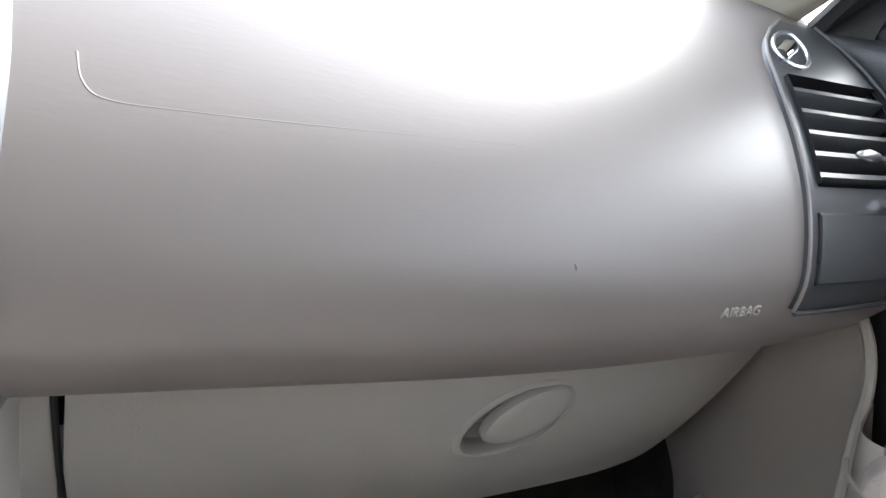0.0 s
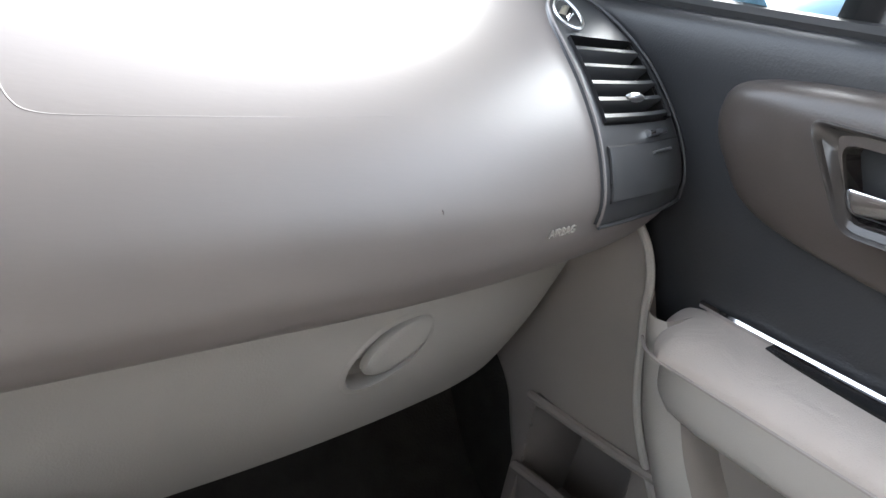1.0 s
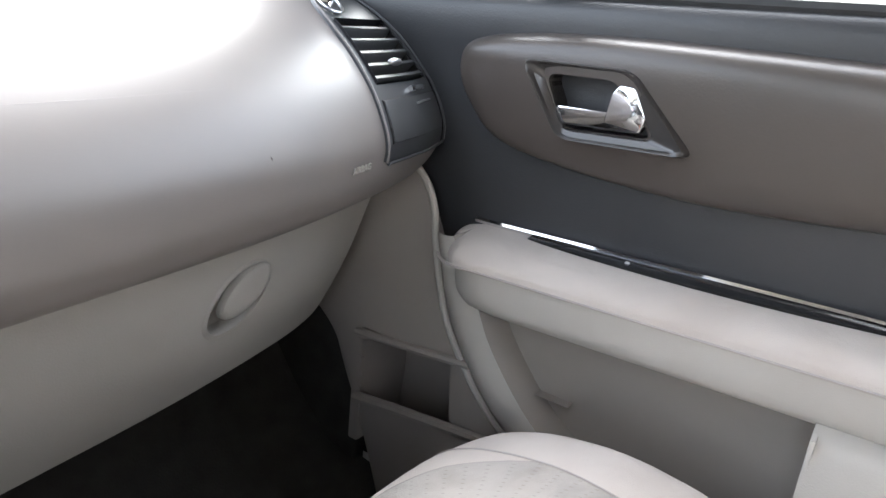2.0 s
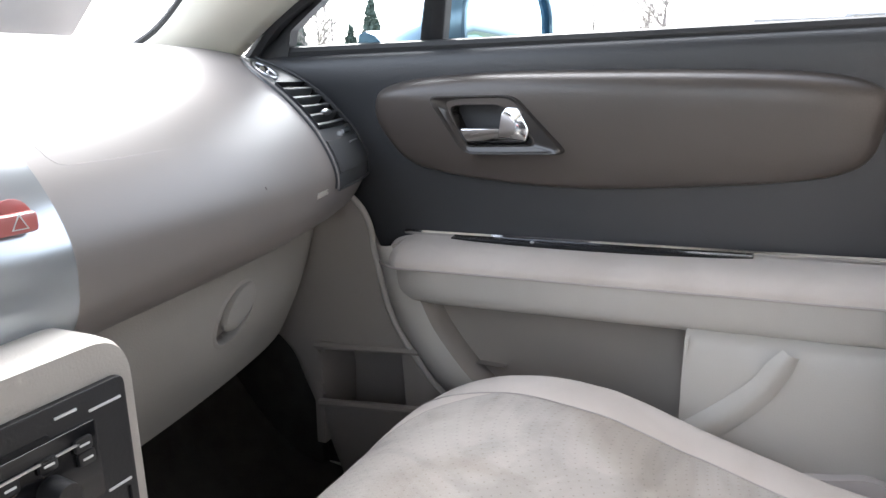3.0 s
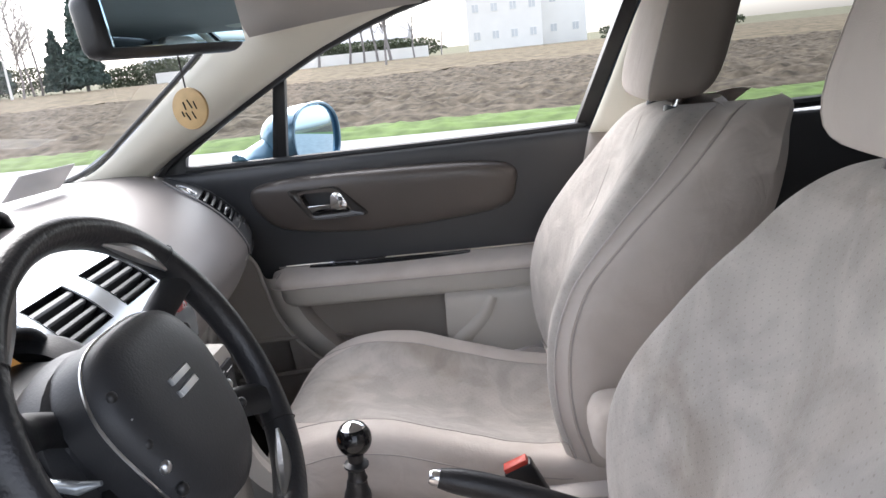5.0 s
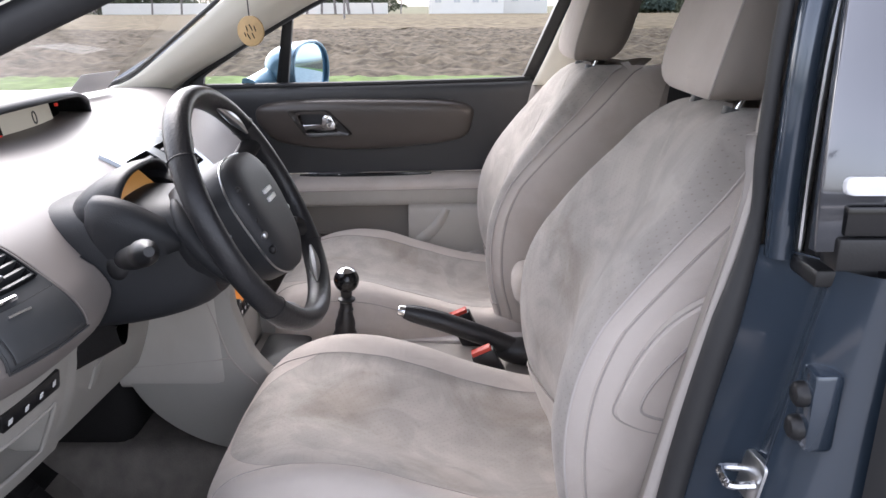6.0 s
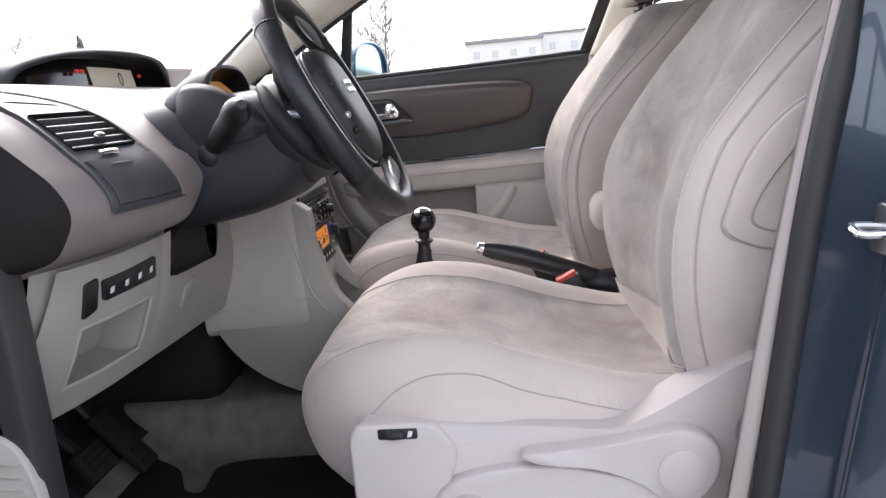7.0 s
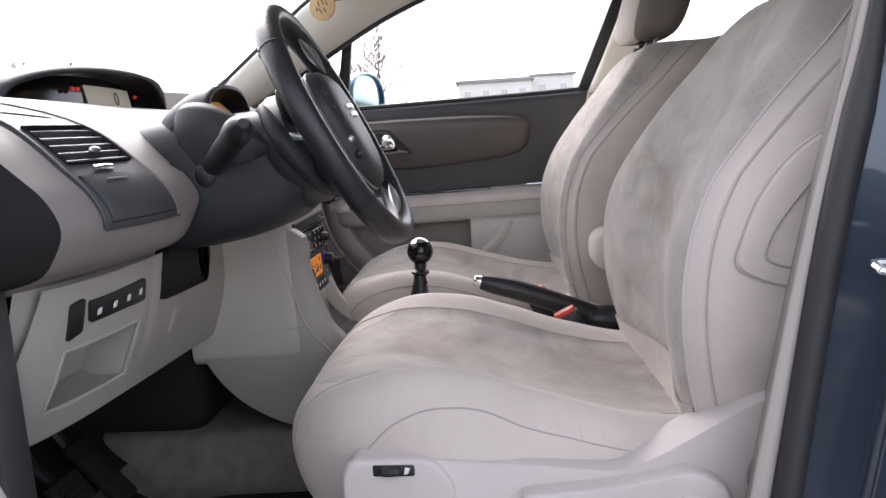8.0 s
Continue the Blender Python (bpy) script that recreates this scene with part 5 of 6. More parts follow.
def radio_at(x, z, off=0.0):
    return Vector((x, 0.467 - 0.03 * (0.634 - z) * 1.0 - off, z))


def face_plate(name, x0, x1, z0, z1, mat, parent, off, depth=0.004, r=0.003, label="", tip=0.0):
    return part(name, plate(rounded([radio_at(x0, z1 + tip, off), radio_at(x1, z1 + tip, off), radio_at(x1, z0, off), radio_at(x0, z0, off)], r, 3), (0, -1, 0.03), depth, min(0.001, depth / 3)), mat, parent, label)


radio = face_plate("radio_panel", -0.105, 0.137, 0.592, 0.742, BLACK, console, 0.003, 0.01, 0.006, "black radio and climate panel")
face_plate("radio_face", -0.098, 0.110, 0.674, 0.724, GLOSS, radio, 0.006)
face_plate("disc_slot", -0.08, 0.08, 0.722, 0.727, MAT_BLACK, radio, 0.005)
for k in range(3):
    for x in (-0.085, -0.067, -0.049, -0.031):
        face_plate("radio_button", x - 0.007, x + 0.007, 0.678 + 0.015 * k, 0.689 + 0.015 * k, SLATE, radio, 0.0085, 0.003, 0.002)
        face_plate("button_mark", x - 0.003, x + 0.003, 0.683 + 0.015 * k, 0.685 + 0.015 * k, WHITE, radio, 0.009, 0.0006, 0.0005)
for x, z in ((0.050, 0.710), (0.048, 0.697), (0.050, 0.684), (0.074, 0.712), (0.074, 0.680), (0.098, 0.713), (0.099, 0.704), (0.018, 0.710), (0.016, 0.698), (0.016, 0.686)):
    face_plate("radio_button", x - 0.006, x + 0.006, z - 0.0042, z + 0.0042, BLACK, radio, 0.0085, 0.003, 0.002)
    face_plate("button_mark", x - 0.0035, x + 0.0035, z - 0.0007, z + 0.0007, WHITE, radio, 0.009, 0.0006, 0.0005)
face_plate("radio_stripe", 0.004, 0.095, 0.714, 0.7155, SATIN, radio, 0.0085, 0.001, 0.0005)
for x0, x1, z in ((0.108, 0.132, 0.728), (0.114, 0.132, 0.672), (0.085, 0.1, 0.733)):
    face_plate("print_line", x0, x1, z, z + 0.0016, WHITE, radio, 0.004, 0.0008, 0.0005, tip=0.0)
rk = radio_at(0.074, 0.695, 0.006)
part("volume_knob", tube([rk, rk + Vector((0, -0.008, 0)), rk + Vector((0, -0.016, 0))], [0.0095, 0.0088, 0.0080], 24), BLACK, radio)


def dial(x, z):
    c = radio_at(x, z, 0.004)
    knob = part("climate_knob", tube([c, c + Vector((0, -0.010, 0)), c + Vector((0, -0.018, 0))], [0.0118, 0.0112, 0.0102], 24), SLATE, radio, "climate dial")
    for mat, a0_, a1_ in ((BLUE, 100, 215), (RING_RED, 20, 98)):
        arc = [c + Vector((0.0142 * math.cos(radians(a)), -0.001, 0.0142 * math.sin(radians(a)))) for a in np.linspace(a0_, a1_, 14)]
        part("dial_arc", tube(arc, 0.0018, 6), mat, knob)
    part("dial_pointer", slab(c.x - 0.001, c.x + 0.001, c.y - 0.0195, c.y - 0.015, c.z + 0.004, c.z + 0.010, 0.0005, 1), WHITE, knob)


dial(0.090, 0.648)
dial(-0.078, 0.646)
face_plate("climate_display", -0.050, 0.060, 0.626, 0.664, AMBER, radio, 0.006, 0.003, 0.004, "amber climate display")
face_r = Matrix.Translation(radio_at(0.036, 0.656, 0.007)) @ Matrix.Rotation(radians(90), 4, "X")
lettering("0", 0.013, face_r, INK, radio, 0.0002)
lettering("23", 0.013, Matrix.Translation(radio_at(0.040, 0.640, 0.007)) @ Matrix.Rotation(radians(90), 4, "X"), INK, radio, 0.0002)
for k, (x, z, h) in enumerate(((0.006, 0.637, 0.005), (0.014, 0.639, 0.009), (0.022, 0.641, 0.012), (-0.01, 0.636, 0.005), (0.012, 0.650, 0.003), (-0.006, 0.648, 0.003), (-0.022, 0.652, 0.003))):
    face_plate("display_bar", x - 0.003, x + 0.003, z - h / 2, z + h / 2, INK, radio, 0.0066, 0.0004, 0.0003)
for k in range(6):
    x = -0.045 + 0.0225 * k
    face_plate("climate_button", x - 0.009, x + 0.009, 0.600, 0.616, SLATE, radio, 0.006, 0.003, 0.002)
    face_plate("button_mark", x - 0.004, x + 0.004, 0.605, 0.611, WHITE, radio, 0.0068, 0.0006, 0.0005)
for z in (0.604, 0.620):
    face_plate("button_mark", 0.103, 0.109, z - 0.002, z + 0.002, WHITE, radio, 0.004, 0.0008, 0.0005)
face_plate("panel_gap", 0.129, 0.1305, 0.598, 0.668, MAT_BLACK, radio, 0.004, 0.0008, 0.0003)

# flanks: big pale side covers rounding off above the carpet, and the waist down to the tunnel
for s, x0 in ((-1, -0.138), (1, 0.148)):
    lip = 0.036 if s < 0 else 0.0
    out_line = [Vector((x0, y, z)) for y, z in [(0.66, 0.735), (0.500 - lip, 0.735), (0.478 - lip, 0.66), (0.452 - lip, 0.575), (0.415 - lip, 0.525), (0.37, 0.47), (0.40, 0.40), (0.455, 0.378), (0.53, 0.40), (0.60, 0.45), (0.645, 0.52), (0.66, 0.60)]]
    cov = part("side_cover", plate(ring(out_line, 4), (s, 0, 0), 0.03, 0.006, 3), SHADED_LOWER, console, "pale side cover")
    part("cover_seam", tube([Vector((x0 + s * 0.0005, y, z)) for y, z in [(0.652, 0.548), (0.56, 0.556), (0.455, 0.567)]], 0.0018, 6), SEAM, cov)
    part("cover_seam", tube(spline([Vector((x0 + s * 0.0005, y, z)) for y, z in [(0.505, 0.733), (0.478, 0.65), (0.454, 0.568), (0.41, 0.515)]], 12), 0.0018, 6), SEAM, cov)
    waist = [[Vector((x0 - s * 0.0, y, z)), Vector((x0 - s * 0.012, y - 0.006, z + 0.004)), Vector((x0 - s * 0.03, y - 0.01, z + 0.002)), Vector((x0 - s * 0.045, y + 0.012, z - 0.004))] for y, z in spline([(0.470, 0.60), (0.452, 0.56), (0.420, 0.525), (0.375, 0.510), (0.30, 0.507), (0.2, 0.506)], 20)]
    part("waist", grid(waist), LIGHT, console)
tunnel_rows = []
for y, z, w in spline([(0.46, 0.50, 0.13), (0.38, 0.495, 0.125), (0.25, 0.50, 0.105), (0.0, 0.49, 0.095), (-0.25, 0.48, 0.095), (-0.55, 0.47, 0.095)], 24):
    tunnel_rows.append([Vector((x * w, y, zz)) for x, zz in ((-1.25, 0.27), (-1.08, 0.40), (-1.0, z - 0.02), (-0.93, z), (-0.5, z + 0.002), (0, z + 0.004), (0.5, z + 0.002), (0.93, z), (1.0, z - 0.02), (1.08, 0.40), (1.25, 0.27))])
part("tunnel", grid(tunnel_rows), KICK, console, "grey-beige tunnel between the seats")
part("storage_tray", plate(rounded([(-0.075, 0.345, 0.513), (0.075, 0.345, 0.513), (0.075, 0.435, 0.520), (-0.075, 0.435, 0.520)], 0.02, 4), (0, -0.05, 1), 0.006, 0.002), BLACK, console, "black tray ahead of the gear lever")
coin = part("loose_coins", tube([(-0.05, 0.375, 0.517), (-0.05, 0.3752, 0.521)], 0.011, 16), CHROME)
tagged(coin, "small shiny coin lying in the console tray", "coin")

gear = thing("gear_lever", (0, 0.265, 0.50), "black gear lever with a round chrome-capped knob and leather boot", "gear lever")
gaiter = []
for k in range(15):
    f = k / 14
    r = (0.026 * (1 - f) ** 1.6 + 0.0125 + 0.0034 * math.sin(f * 23) * (1 - f)) if f < 0.8 else 0.0115
    gaiter.append([Vector((-0.004 + r * math.cos(a) * (1 + 0.06 * math.sin(3 * a + f * 5)), 0.270 - 0.008 * f + r * math.sin(a), 0.503 + 0.125 * f)) for a in np.linspace(0, 2 * math.pi, 21)[:-1]])
part("gaiter", grid(gaiter, closed=True), LEATHER, gear, "creased black leather boot")
part("collar", tube([(-0.004, 0.262, 0.600), (-0.004, 0.2618, 0.606), (-0.004, 0.2616, 0.612), (-0.004, 0.2612, 0.620), (-0.004, 0.261, 0.626), (-0.004, 0.2608, 0.629), (-0.004, 0.2606, 0.633), (-0.004, 0.2604, 0.646)], [0.0115, 0.014, 0.0115, 0.0105, 0.0175, 0.0175, 0.0105, 0.012], 16), BLACK, gear)
part("knob", ball((-0.004, 0.259, 0.667), 0.0245, 0.0245, 0.0250, 16), GLOSS, gear, "glossy black ball knob")
bm = ball((-0.004, 0.259, 0.6675), 0.0250, 0.0250, 0.0255, 16)
bmesh.ops.delete(bm, geom=[v for v in bm.verts if v.co.z < 0.683], context="VERTS")
part("cap", bm, CHROME, gear, "chrome cap")

brake = thing("handbrake", (0, -0.02, 0.49), "black handbrake lever with a chrome push button", "handbrake")
part("grip", tube(spline([(-0.012, 0.148, 0.604), (-0.012, 0.08, 0.585), (-0.012, 0.0, 0.555), (-0.012, -0.06, 0.530), (-0.012, -0.12, 0.506)], 20), [0.0135, 0.0165, 0.018, 0.0185, 0.019, 0.019, 0.019, 0.019, 0.019, 0.019, 0.019, 0.019, 0.019, 0.019, 0.019, 0.019, 0.019, 0.019, 0.019, 0.019], 14), LEATHER, brake)
part("push_button", tube([(-0.012, 0.147, 0.604), (-0.012, 0.157, 0.606), (-0.012, 0.161, 0.607)], [0.0115, 0.0115, 0.009], 14), CHROME, brake, "chrome push button")
part("sleeve", tube(spline([(-0.012, -0.03, 0.520), (-0.012, -0.08, 0.520), (-0.012, -0.14, 0.512), (-0.012, -0.20, 0.500)], 10), [0.010, 0.020, 0.026, 0.028, 0.029, 0.029, 0.029, 0.028, 0.026, 0.02], 14), LEATHER, brake, "creased black boot")


def buckle(x, y, z, lean):
    ob = thing("belt_buckle", (x, y, 0.49), "black seat belt buckle with a red release button", "buckle", "seat belt buckles")
    m = Matrix.Translation((x, y, z)) @ Matrix.Rotation(radians(lean), 4, "X")
    bm = slab(-0.012, 0.012, -0.045, 0.0, -0.09, -0.003, 0.004)
    bm.transform(m)
    part("body", bm, BLACK, ob)
    bm = slab(-0.0095, 0.0095, -0.041, -0.003, -0.006, 0.004, 0.002)
    bm.transform(m)
    part("release_button", bm, RED, ob, "red release button")


buckle(-0.085, 0.022, 0.548, -25)
buckle(0.080, 0.063, 0.553, -25)
rest = thing("armrest", (0.02, -0.2, 0.6), "pale padded folding armrest between the seats", "armrest")
part("pad", slab(-0.030, 0.075, -0.36, -0.062, 0.612, 0.690, 0.03, 5), FABRIC, rest)
part("bracket", slab(0.04, 0.075, -0.33, -0.28, 0.5, 0.63, 0.008), BLACK, rest)

# ---- steering column and wheel ----
column = thing("steering_column", (-0.345, 0.45, 0.8), "slate grey steering column shroud with rev counter pod", "steering column")
AX = Vector((0, -0.895, 0.446))
UPW = Vector((0, 0.446, 0.895))
CEN = Vector((-0.345, 0.330, 0.902))
crows = []
for y, zc, hw, hh in spline([(0.60, 0.825, 0.088, 0.092), (0.535, 0.832, 0.104, 0.096), (0.46, 0.840, 0.100, 0.088), (0.40, 0.852, 0.090, 0.078), (0.372, 0.862, 0.078, 0.068)], 16):
    crows.append([Vector((-0.345 + hw * math.copysign(abs(math.cos(a)) ** 0.55, math.cos(a)), y, zc + hh * math.copysign(abs(math.sin(a)) ** 0.6, math.sin(a)) + (0.0 if math.sin(a) > 0 else 0.016 * (y - 0.37) / 0.23))) for a in np.linspace(0, 2 * math.pi, 41)[:-1]])
part("shroud", grid(crows + [[Vector((-0.345, 0.37, 0.862))] * 40], closed=True), SLATE, column, "slate grey lower shroud")
# black body added to darken the open gap under the column
gap_rings = [[Vector((-0.345 + r * math.cos(a), 0.54 + 0.02 * k, 0.735 + 0.04 * math.sin(a) - 0.008 * k)) for a in np.linspace(0, 2 * math.pi, 21)[:-1]] for k, r in enumerate((0.02, 0.08, 0.105, 0.12, 0.125))]
part("gap_fill", grid(gap_rings, closed=True), MAT_BLACK, column, "black fill for the shaded gap under the column")
# rev counter pod riding on the shroud: a lipped cowl whose arms run back towards the wheel
pod = []
for y, r, z0, h in spline([(0.550, 0.070, 0.905, 0.030), (0.530, 0.088, 0.905, 0.044), (0.505, 0.095, 0.905, 0.058), (0.478, 0.094, 0.903, 0.064)], 10):
    pod.append([Vector((-0.345 + r * math.copysign(abs(math.cos(a)) ** 0.7, math.cos(a)), y + 0.02 * (1 - math.sin(a)) * 0, z0 + h * abs(math.sin(a)) ** 0.75)) for a in np.linspace(0, math.pi, 25)])
part("pod_cover", grid(pod), SLATE, column, "rounded rev counter cowl", thick=0.006)
for s in (-1, 1):
    arm = []
    for y, w, zt, zb in spline([(0.530, 0.086, 0.926, 0.884), (0.512, 0.104, 0.941, 0.866), (0.475, 0.112, 0.939, 0.862), (0.435, 0.107, 0.917, 0.864), (0.405, 0.096, 0.895, 0.872)], 18):
        arm.append([Vector((-0.345 + s * (w - 0.045), y, zt - 0.010)), Vector((-0.345 + s * (w - 0.022), y, zt)), Vector((-0.345 + s * (w - 0.006), y, zt - 0.008)), Vector((-0.345 + s * w, y, (zt + zb) / 2)), Vector((-0.345 + s * (w - 0.006), y, zb)), Vector((-0.345 + s * (w - 0.03), y, zb - 0.004))])
    part("pod_arm", grid(arm), SLATE, column, "slate pod arm sweeping back to the wheel", sharp=60)
part("rev_display", plate(rounded([(-0.405, 0.482, 0.916), (-0.285, 0.482, 0.916), (-0.290, 0.512, 0.948), (-0.400, 0.512, 0.948)], 0.008, 3), (0, -0.65, 0.75), 0.003, 0.0005), DULL_AMBER, column, "amber rev counter display")
part("pod_floor", slab(-0.425, -0.265, 0.40, 0.56, 0.895, 0.908, 0.004), SLATE, column)
part("ignition_slot", slab(-0.225, -0.205, 0.40, 0.42, 0.84, 0.86, 0.003), BLACK, column)
part("indicator_stalk", tube(spline([(-0.425, 0.490, 0.855), (-0.455, 0.468, 0.866), (-0.490, 0.443, 0.880), (-0.525, 0.418, 0.896), (-0.556, 0.396, 0.909)], 16), [0.012, 0.0125, 0.013, 0.0135, 0.014, 0.0145, 0.015, 0.0155, 0.0155, 0.015, 0.015, 0.016, 0.0165, 0.0160, 0.0135, 0.006], 16), BLACK, column, "black indicator stalk")
part("stalk_socket", ball((-0.437, 0.487, 0.850), 0.016, 0.018, 0.022, 10), BLACK, column)
part("wiper_stalk", tube(spline([(-0.25, 0.45, 0.865), (-0.20, 0.43, 0.88), (-0.14, 0.41, 0.895)], 8), [0.013, 0.014, 0.015, 0.016, 0.0165, 0.016, 0.015, 0.012], 12), BLACK, column, "black wiper stalk")

wheel = thing("steering_wheel", CEN, "black leather steering wheel with fixed hub and silver inlays", "steering wheel")


def on_wheel(a, r, lift=0.0):
    """A place on the wheel: a turns from the top towards the right, lift stands towards the driver."""
    return CEN + r * (math.sin(a) * Vector((1, 0, 0)) + math.cos(a) * UPW) + lift * AX


rim_rows = []
for k in range(96):
    a = 2 * math.pi * k / 96
    thick = 0.0175 + 0.0015 * math.cos(2 * a)
    c = on_wheel(a, 0.1685)
    rad = (on_wheel(a, 1.0) - CEN).normalized()
    rim_rows.append([c + 0.0145 * math.cos(b) * rad + thick * math.sin(b) * AX for b in np.linspace(0, 2 * math.pi, 15)[:-1]])
bm = grid(rim_rows + [rim_rows[0]], closed=True)
bmesh.ops.remove_doubles(bm, verts=bm.verts, dist=1e-5)
part("rim", bm, LEATHER, wheel, "black stitched leather rim")
for deg in (52, 128, 232, 308):
    a = radians(deg)
    rad = (on_wheel(a, 1.0) - CEN).normalized()
    part("rim_seam", tube([on_wheel(a, 0.1685) + 0.0149 * math.cos(b) * rad + 0.0182 * math.sin(b) * AX for b in np.linspace(0, 2 * math.pi, 17)[:-1]], 0.0007, 5, closed=True), BLACK, wheel)
for c0, c1, tag in ((200, 228, "silver rim inlay"), (132, 160, "silver rim inlay"), (306, 336, "silver rim inlay"), (24, 54, "silver rim inlay")):
    arc = [on_wheel(radians(a), 0.1555, 0.004) for a in np.linspace(c0, c1, 14)]
    part("rim_inlay", tube(arc, [0.002 + 0.006 * math.sin(math.pi * k / 13) for k in range(14)], 8), SATIN, wheel, tag)
# spokes sweep from the rim behind the fixed hub
for deg, wdt in ((118, 0.018), (242, 0.018), (62, 0.015), (298, 0.015)):
    a = radians(deg)
    sp = [on_wheel(a, 0.160, 0.0), on_wheel(a * 0.99, 0.135, -0.016), on_wheel(a, 0.105, -0.030), on_wheel(a, 0.06, -0.036)]
    part("spoke", tube(spline(sp, 12), wdt, 10, flat=0.6), BLACK, wheel)
part("hub_ring", tube([CEN + AX * -0.012, CEN + AX * -0.045, CEN + AX * -0.075], [0.072, 0.078, 0.066], 32), FIRM, wheel, "slate hub ring")
hub_line = ring([CEN + x * Vector((1, 0, 0)) + u * UPW + 0.004 * AX for x, u in ((0.0, 0.078), (0.055, 0.070), (0.082, 0.035), (0.080, -0.015), (0.060, -0.075), (0.0, -0.100), (-0.060, -0.075), (-0.080, -0.015), (-0.082, 0.035), (-0.055, 0.070))], 5)
hub = part("hub_pad", pillow(hub_line, AX, 0.022, 7, 2.0, 0.030), FIRM, wheel, "slate grey airbag pad")
part("hub_line", tube([p - 0.001 * AX for p in hub_line], 0.0016, 6, closed=True), SATIN, hub, "thin silver line")
for u0 in (0.016, 0.004):
    base = CEN + u0 * UPW + 0.0300 * AX
    bar = [base + x * Vector((1, 0, 0)) + u * UPW for x, u in ((-0.016, 0.003), (0.016, 0.003), (0.016, -0.003), (-0.016, -0.003))]
    part("badge_bar", plate(bar, AX, 0.004, 0.001), SATIN, hub, "satin badge bar")
for s in (-1, 1):
    for k in range(5):
        p = CEN + s * 0.070 * Vector((1, 0, 0)) + (0.038 - 0.022 * k) * UPW + 0.016 * AX
        part("wheel_button", ball(p, 0.0055, 0.005, 0.006, 6), SATIN if k % 2 else BLACK, hub)
collar = [[CEN + r * math.sin(a) * Vector((1, 0, 0)) + r * 0.82 * math.cos(a) * UPW + l * AX for a in np.linspace(0, 2 * math.pi, 33)[:-1]] for r, l in ((0.060, -0.105), (0.092, -0.085), (0.100, -0.062), (0.094, -0.045), (0.070, -0.035))]
part("switch_collar", grid(collar, closed=True), FIRM, wheel, "slate switch collar")
for s in (-1, 1):
    lip_arc = [CEN + 0.106 * (s * math.sin(radians(a)) * Vector((1, 0, 0)) + 0.86 * math.cos(radians(a)) * UPW) - (0.062 - 0.00022 * (a - 45)) * AX for a in [45 + 105 * k / 17 for k in range(18)]]
    part("collar_lip", tube(lip_arc, [0.004 + 0.009 * math.sin(math.pi * k / 17) ** 0.6 for k in range(18)], 10), SLATE, wheel, "raised slate collar lip")
for s in (-1, 1):
    part("collar_inlay", tube([(CEN.x + s * 0.094, 0.394, 0.896), (CEN.x + s * 0.100, 0.372, 0.892), (CEN.x + s * 0.102, 0.352, 0.890), (CEN.x + s * 0.100, 0.336, 0.892)], [0.002, 0.0050, 0.0055, 0.002], 10), LACQUER, wheel, "satin collar inlay")

# ---- footwells ----
part("carpet_left", grid([[Vector((x, y, z)) for x in np.linspace(-0.68, -0.10, 8)] for y, z in spline([(0.80, 0.330), (0.76, 0.305), (0.70, 0.288), (0.4, 0.280), (-0.6, 0.278)], 24)]), CARPET, shell, "grey footwell carpet")
# toe board coloured black to stand in for shade under the dashboard
part("toe_board", grid([[Vector((x, y, z)) for x in np.linspace(-0.72, 0.72, 12)] for y, z in spline([(1.10, 0.75), (1.02, 0.60), (0.93, 0.46), (0.84, 0.36), (0.79, 0.322)], 10)]), MAT_BLACK, shell, "toe board blackened for the shade under the dashboard")
part("carpet_right", grid([[Vector((x, y, z + 0.030 * min(1, max(0, (x - 0.655) / 0.04)))) for x in np.linspace(0.10, 0.735, 12)] for y, z in spline([(0.93, 0.50), (0.88, 0.42), (0.80, 0.330), (0.70, 0.288), (0.4, 0.280), (-0.6, 0.278)], 24)]), SHADED_CARPET, shell, "footwell carpet with its shade put into the colour")
part("tunnel_carpet", grid([[Vector((x, y, z + 0.03 * max(0, y - 0.78))) for x, z in spline([(-0.215, 0.286), (-0.175, 0.292), (-0.150, 0.312), (-0.140, 0.345), (-0.128, 0.368), (-0.09, 0.374), (0.0, 0.374)], 16)] for y in np.linspace(0.30, 1.05, 12)]), CARPET, shell, "grey carpet turning up the tunnel side")
# added black block and sheet where there is only a dark void
part("void_block", slab(-0.118, 0.130, 0.66, 1.1, 0.36, 0.72, 0.04, 4), MAT_BLACK, shell, "black block standing in for the dark void under the dashboard")
part("void_sheet", grid([[Vector((x, y, z)) for x in np.linspace(-0.70, 0.70, 10)] for y, z in ((0.80, 0.60), (0.96, 0.62), (1.05, 0.70))]), MAT_BLACK, shell)
part("kick_wall_left", slab(-0.735, -0.69, 0.60, 1.05, 0.26, 0.93, 0.01), CHARCOAL, shell)
mat_line = rounded([(-0.63, 0.79, 0.312), (-0.195, 0.79, 0.312), (-0.235, 0.705, 0.297), (-0.310, 0.668, 0.295), (-0.318, 0.636, 0.294), (-0.225, 0.645, 0.294), (-0.205, 0.60, 0.293), (-0.185, 0.10, 0.289), (-0.63, 0.10, 0.289)], 0.022, 4)
floor_mat = part("floor_mat", plate(mat_line, (0, 0, 1), 0.006, 0.002), MAT_BLACK)
tagged(floor_mat, "black ribbed rubber mat in the driver footwell", "floor mat", "floor mats")
mat_r = part("floor_mat", plate(rounded([(0.62, 0.68, 0.292), (0.18, 0.68, 0.292), (0.17, 0.10, 0.289), (0.62, 0.10, 0.289)], 0.05, 4), (0, 0, 1), 0.006, 0.002), MAT_BLACK)
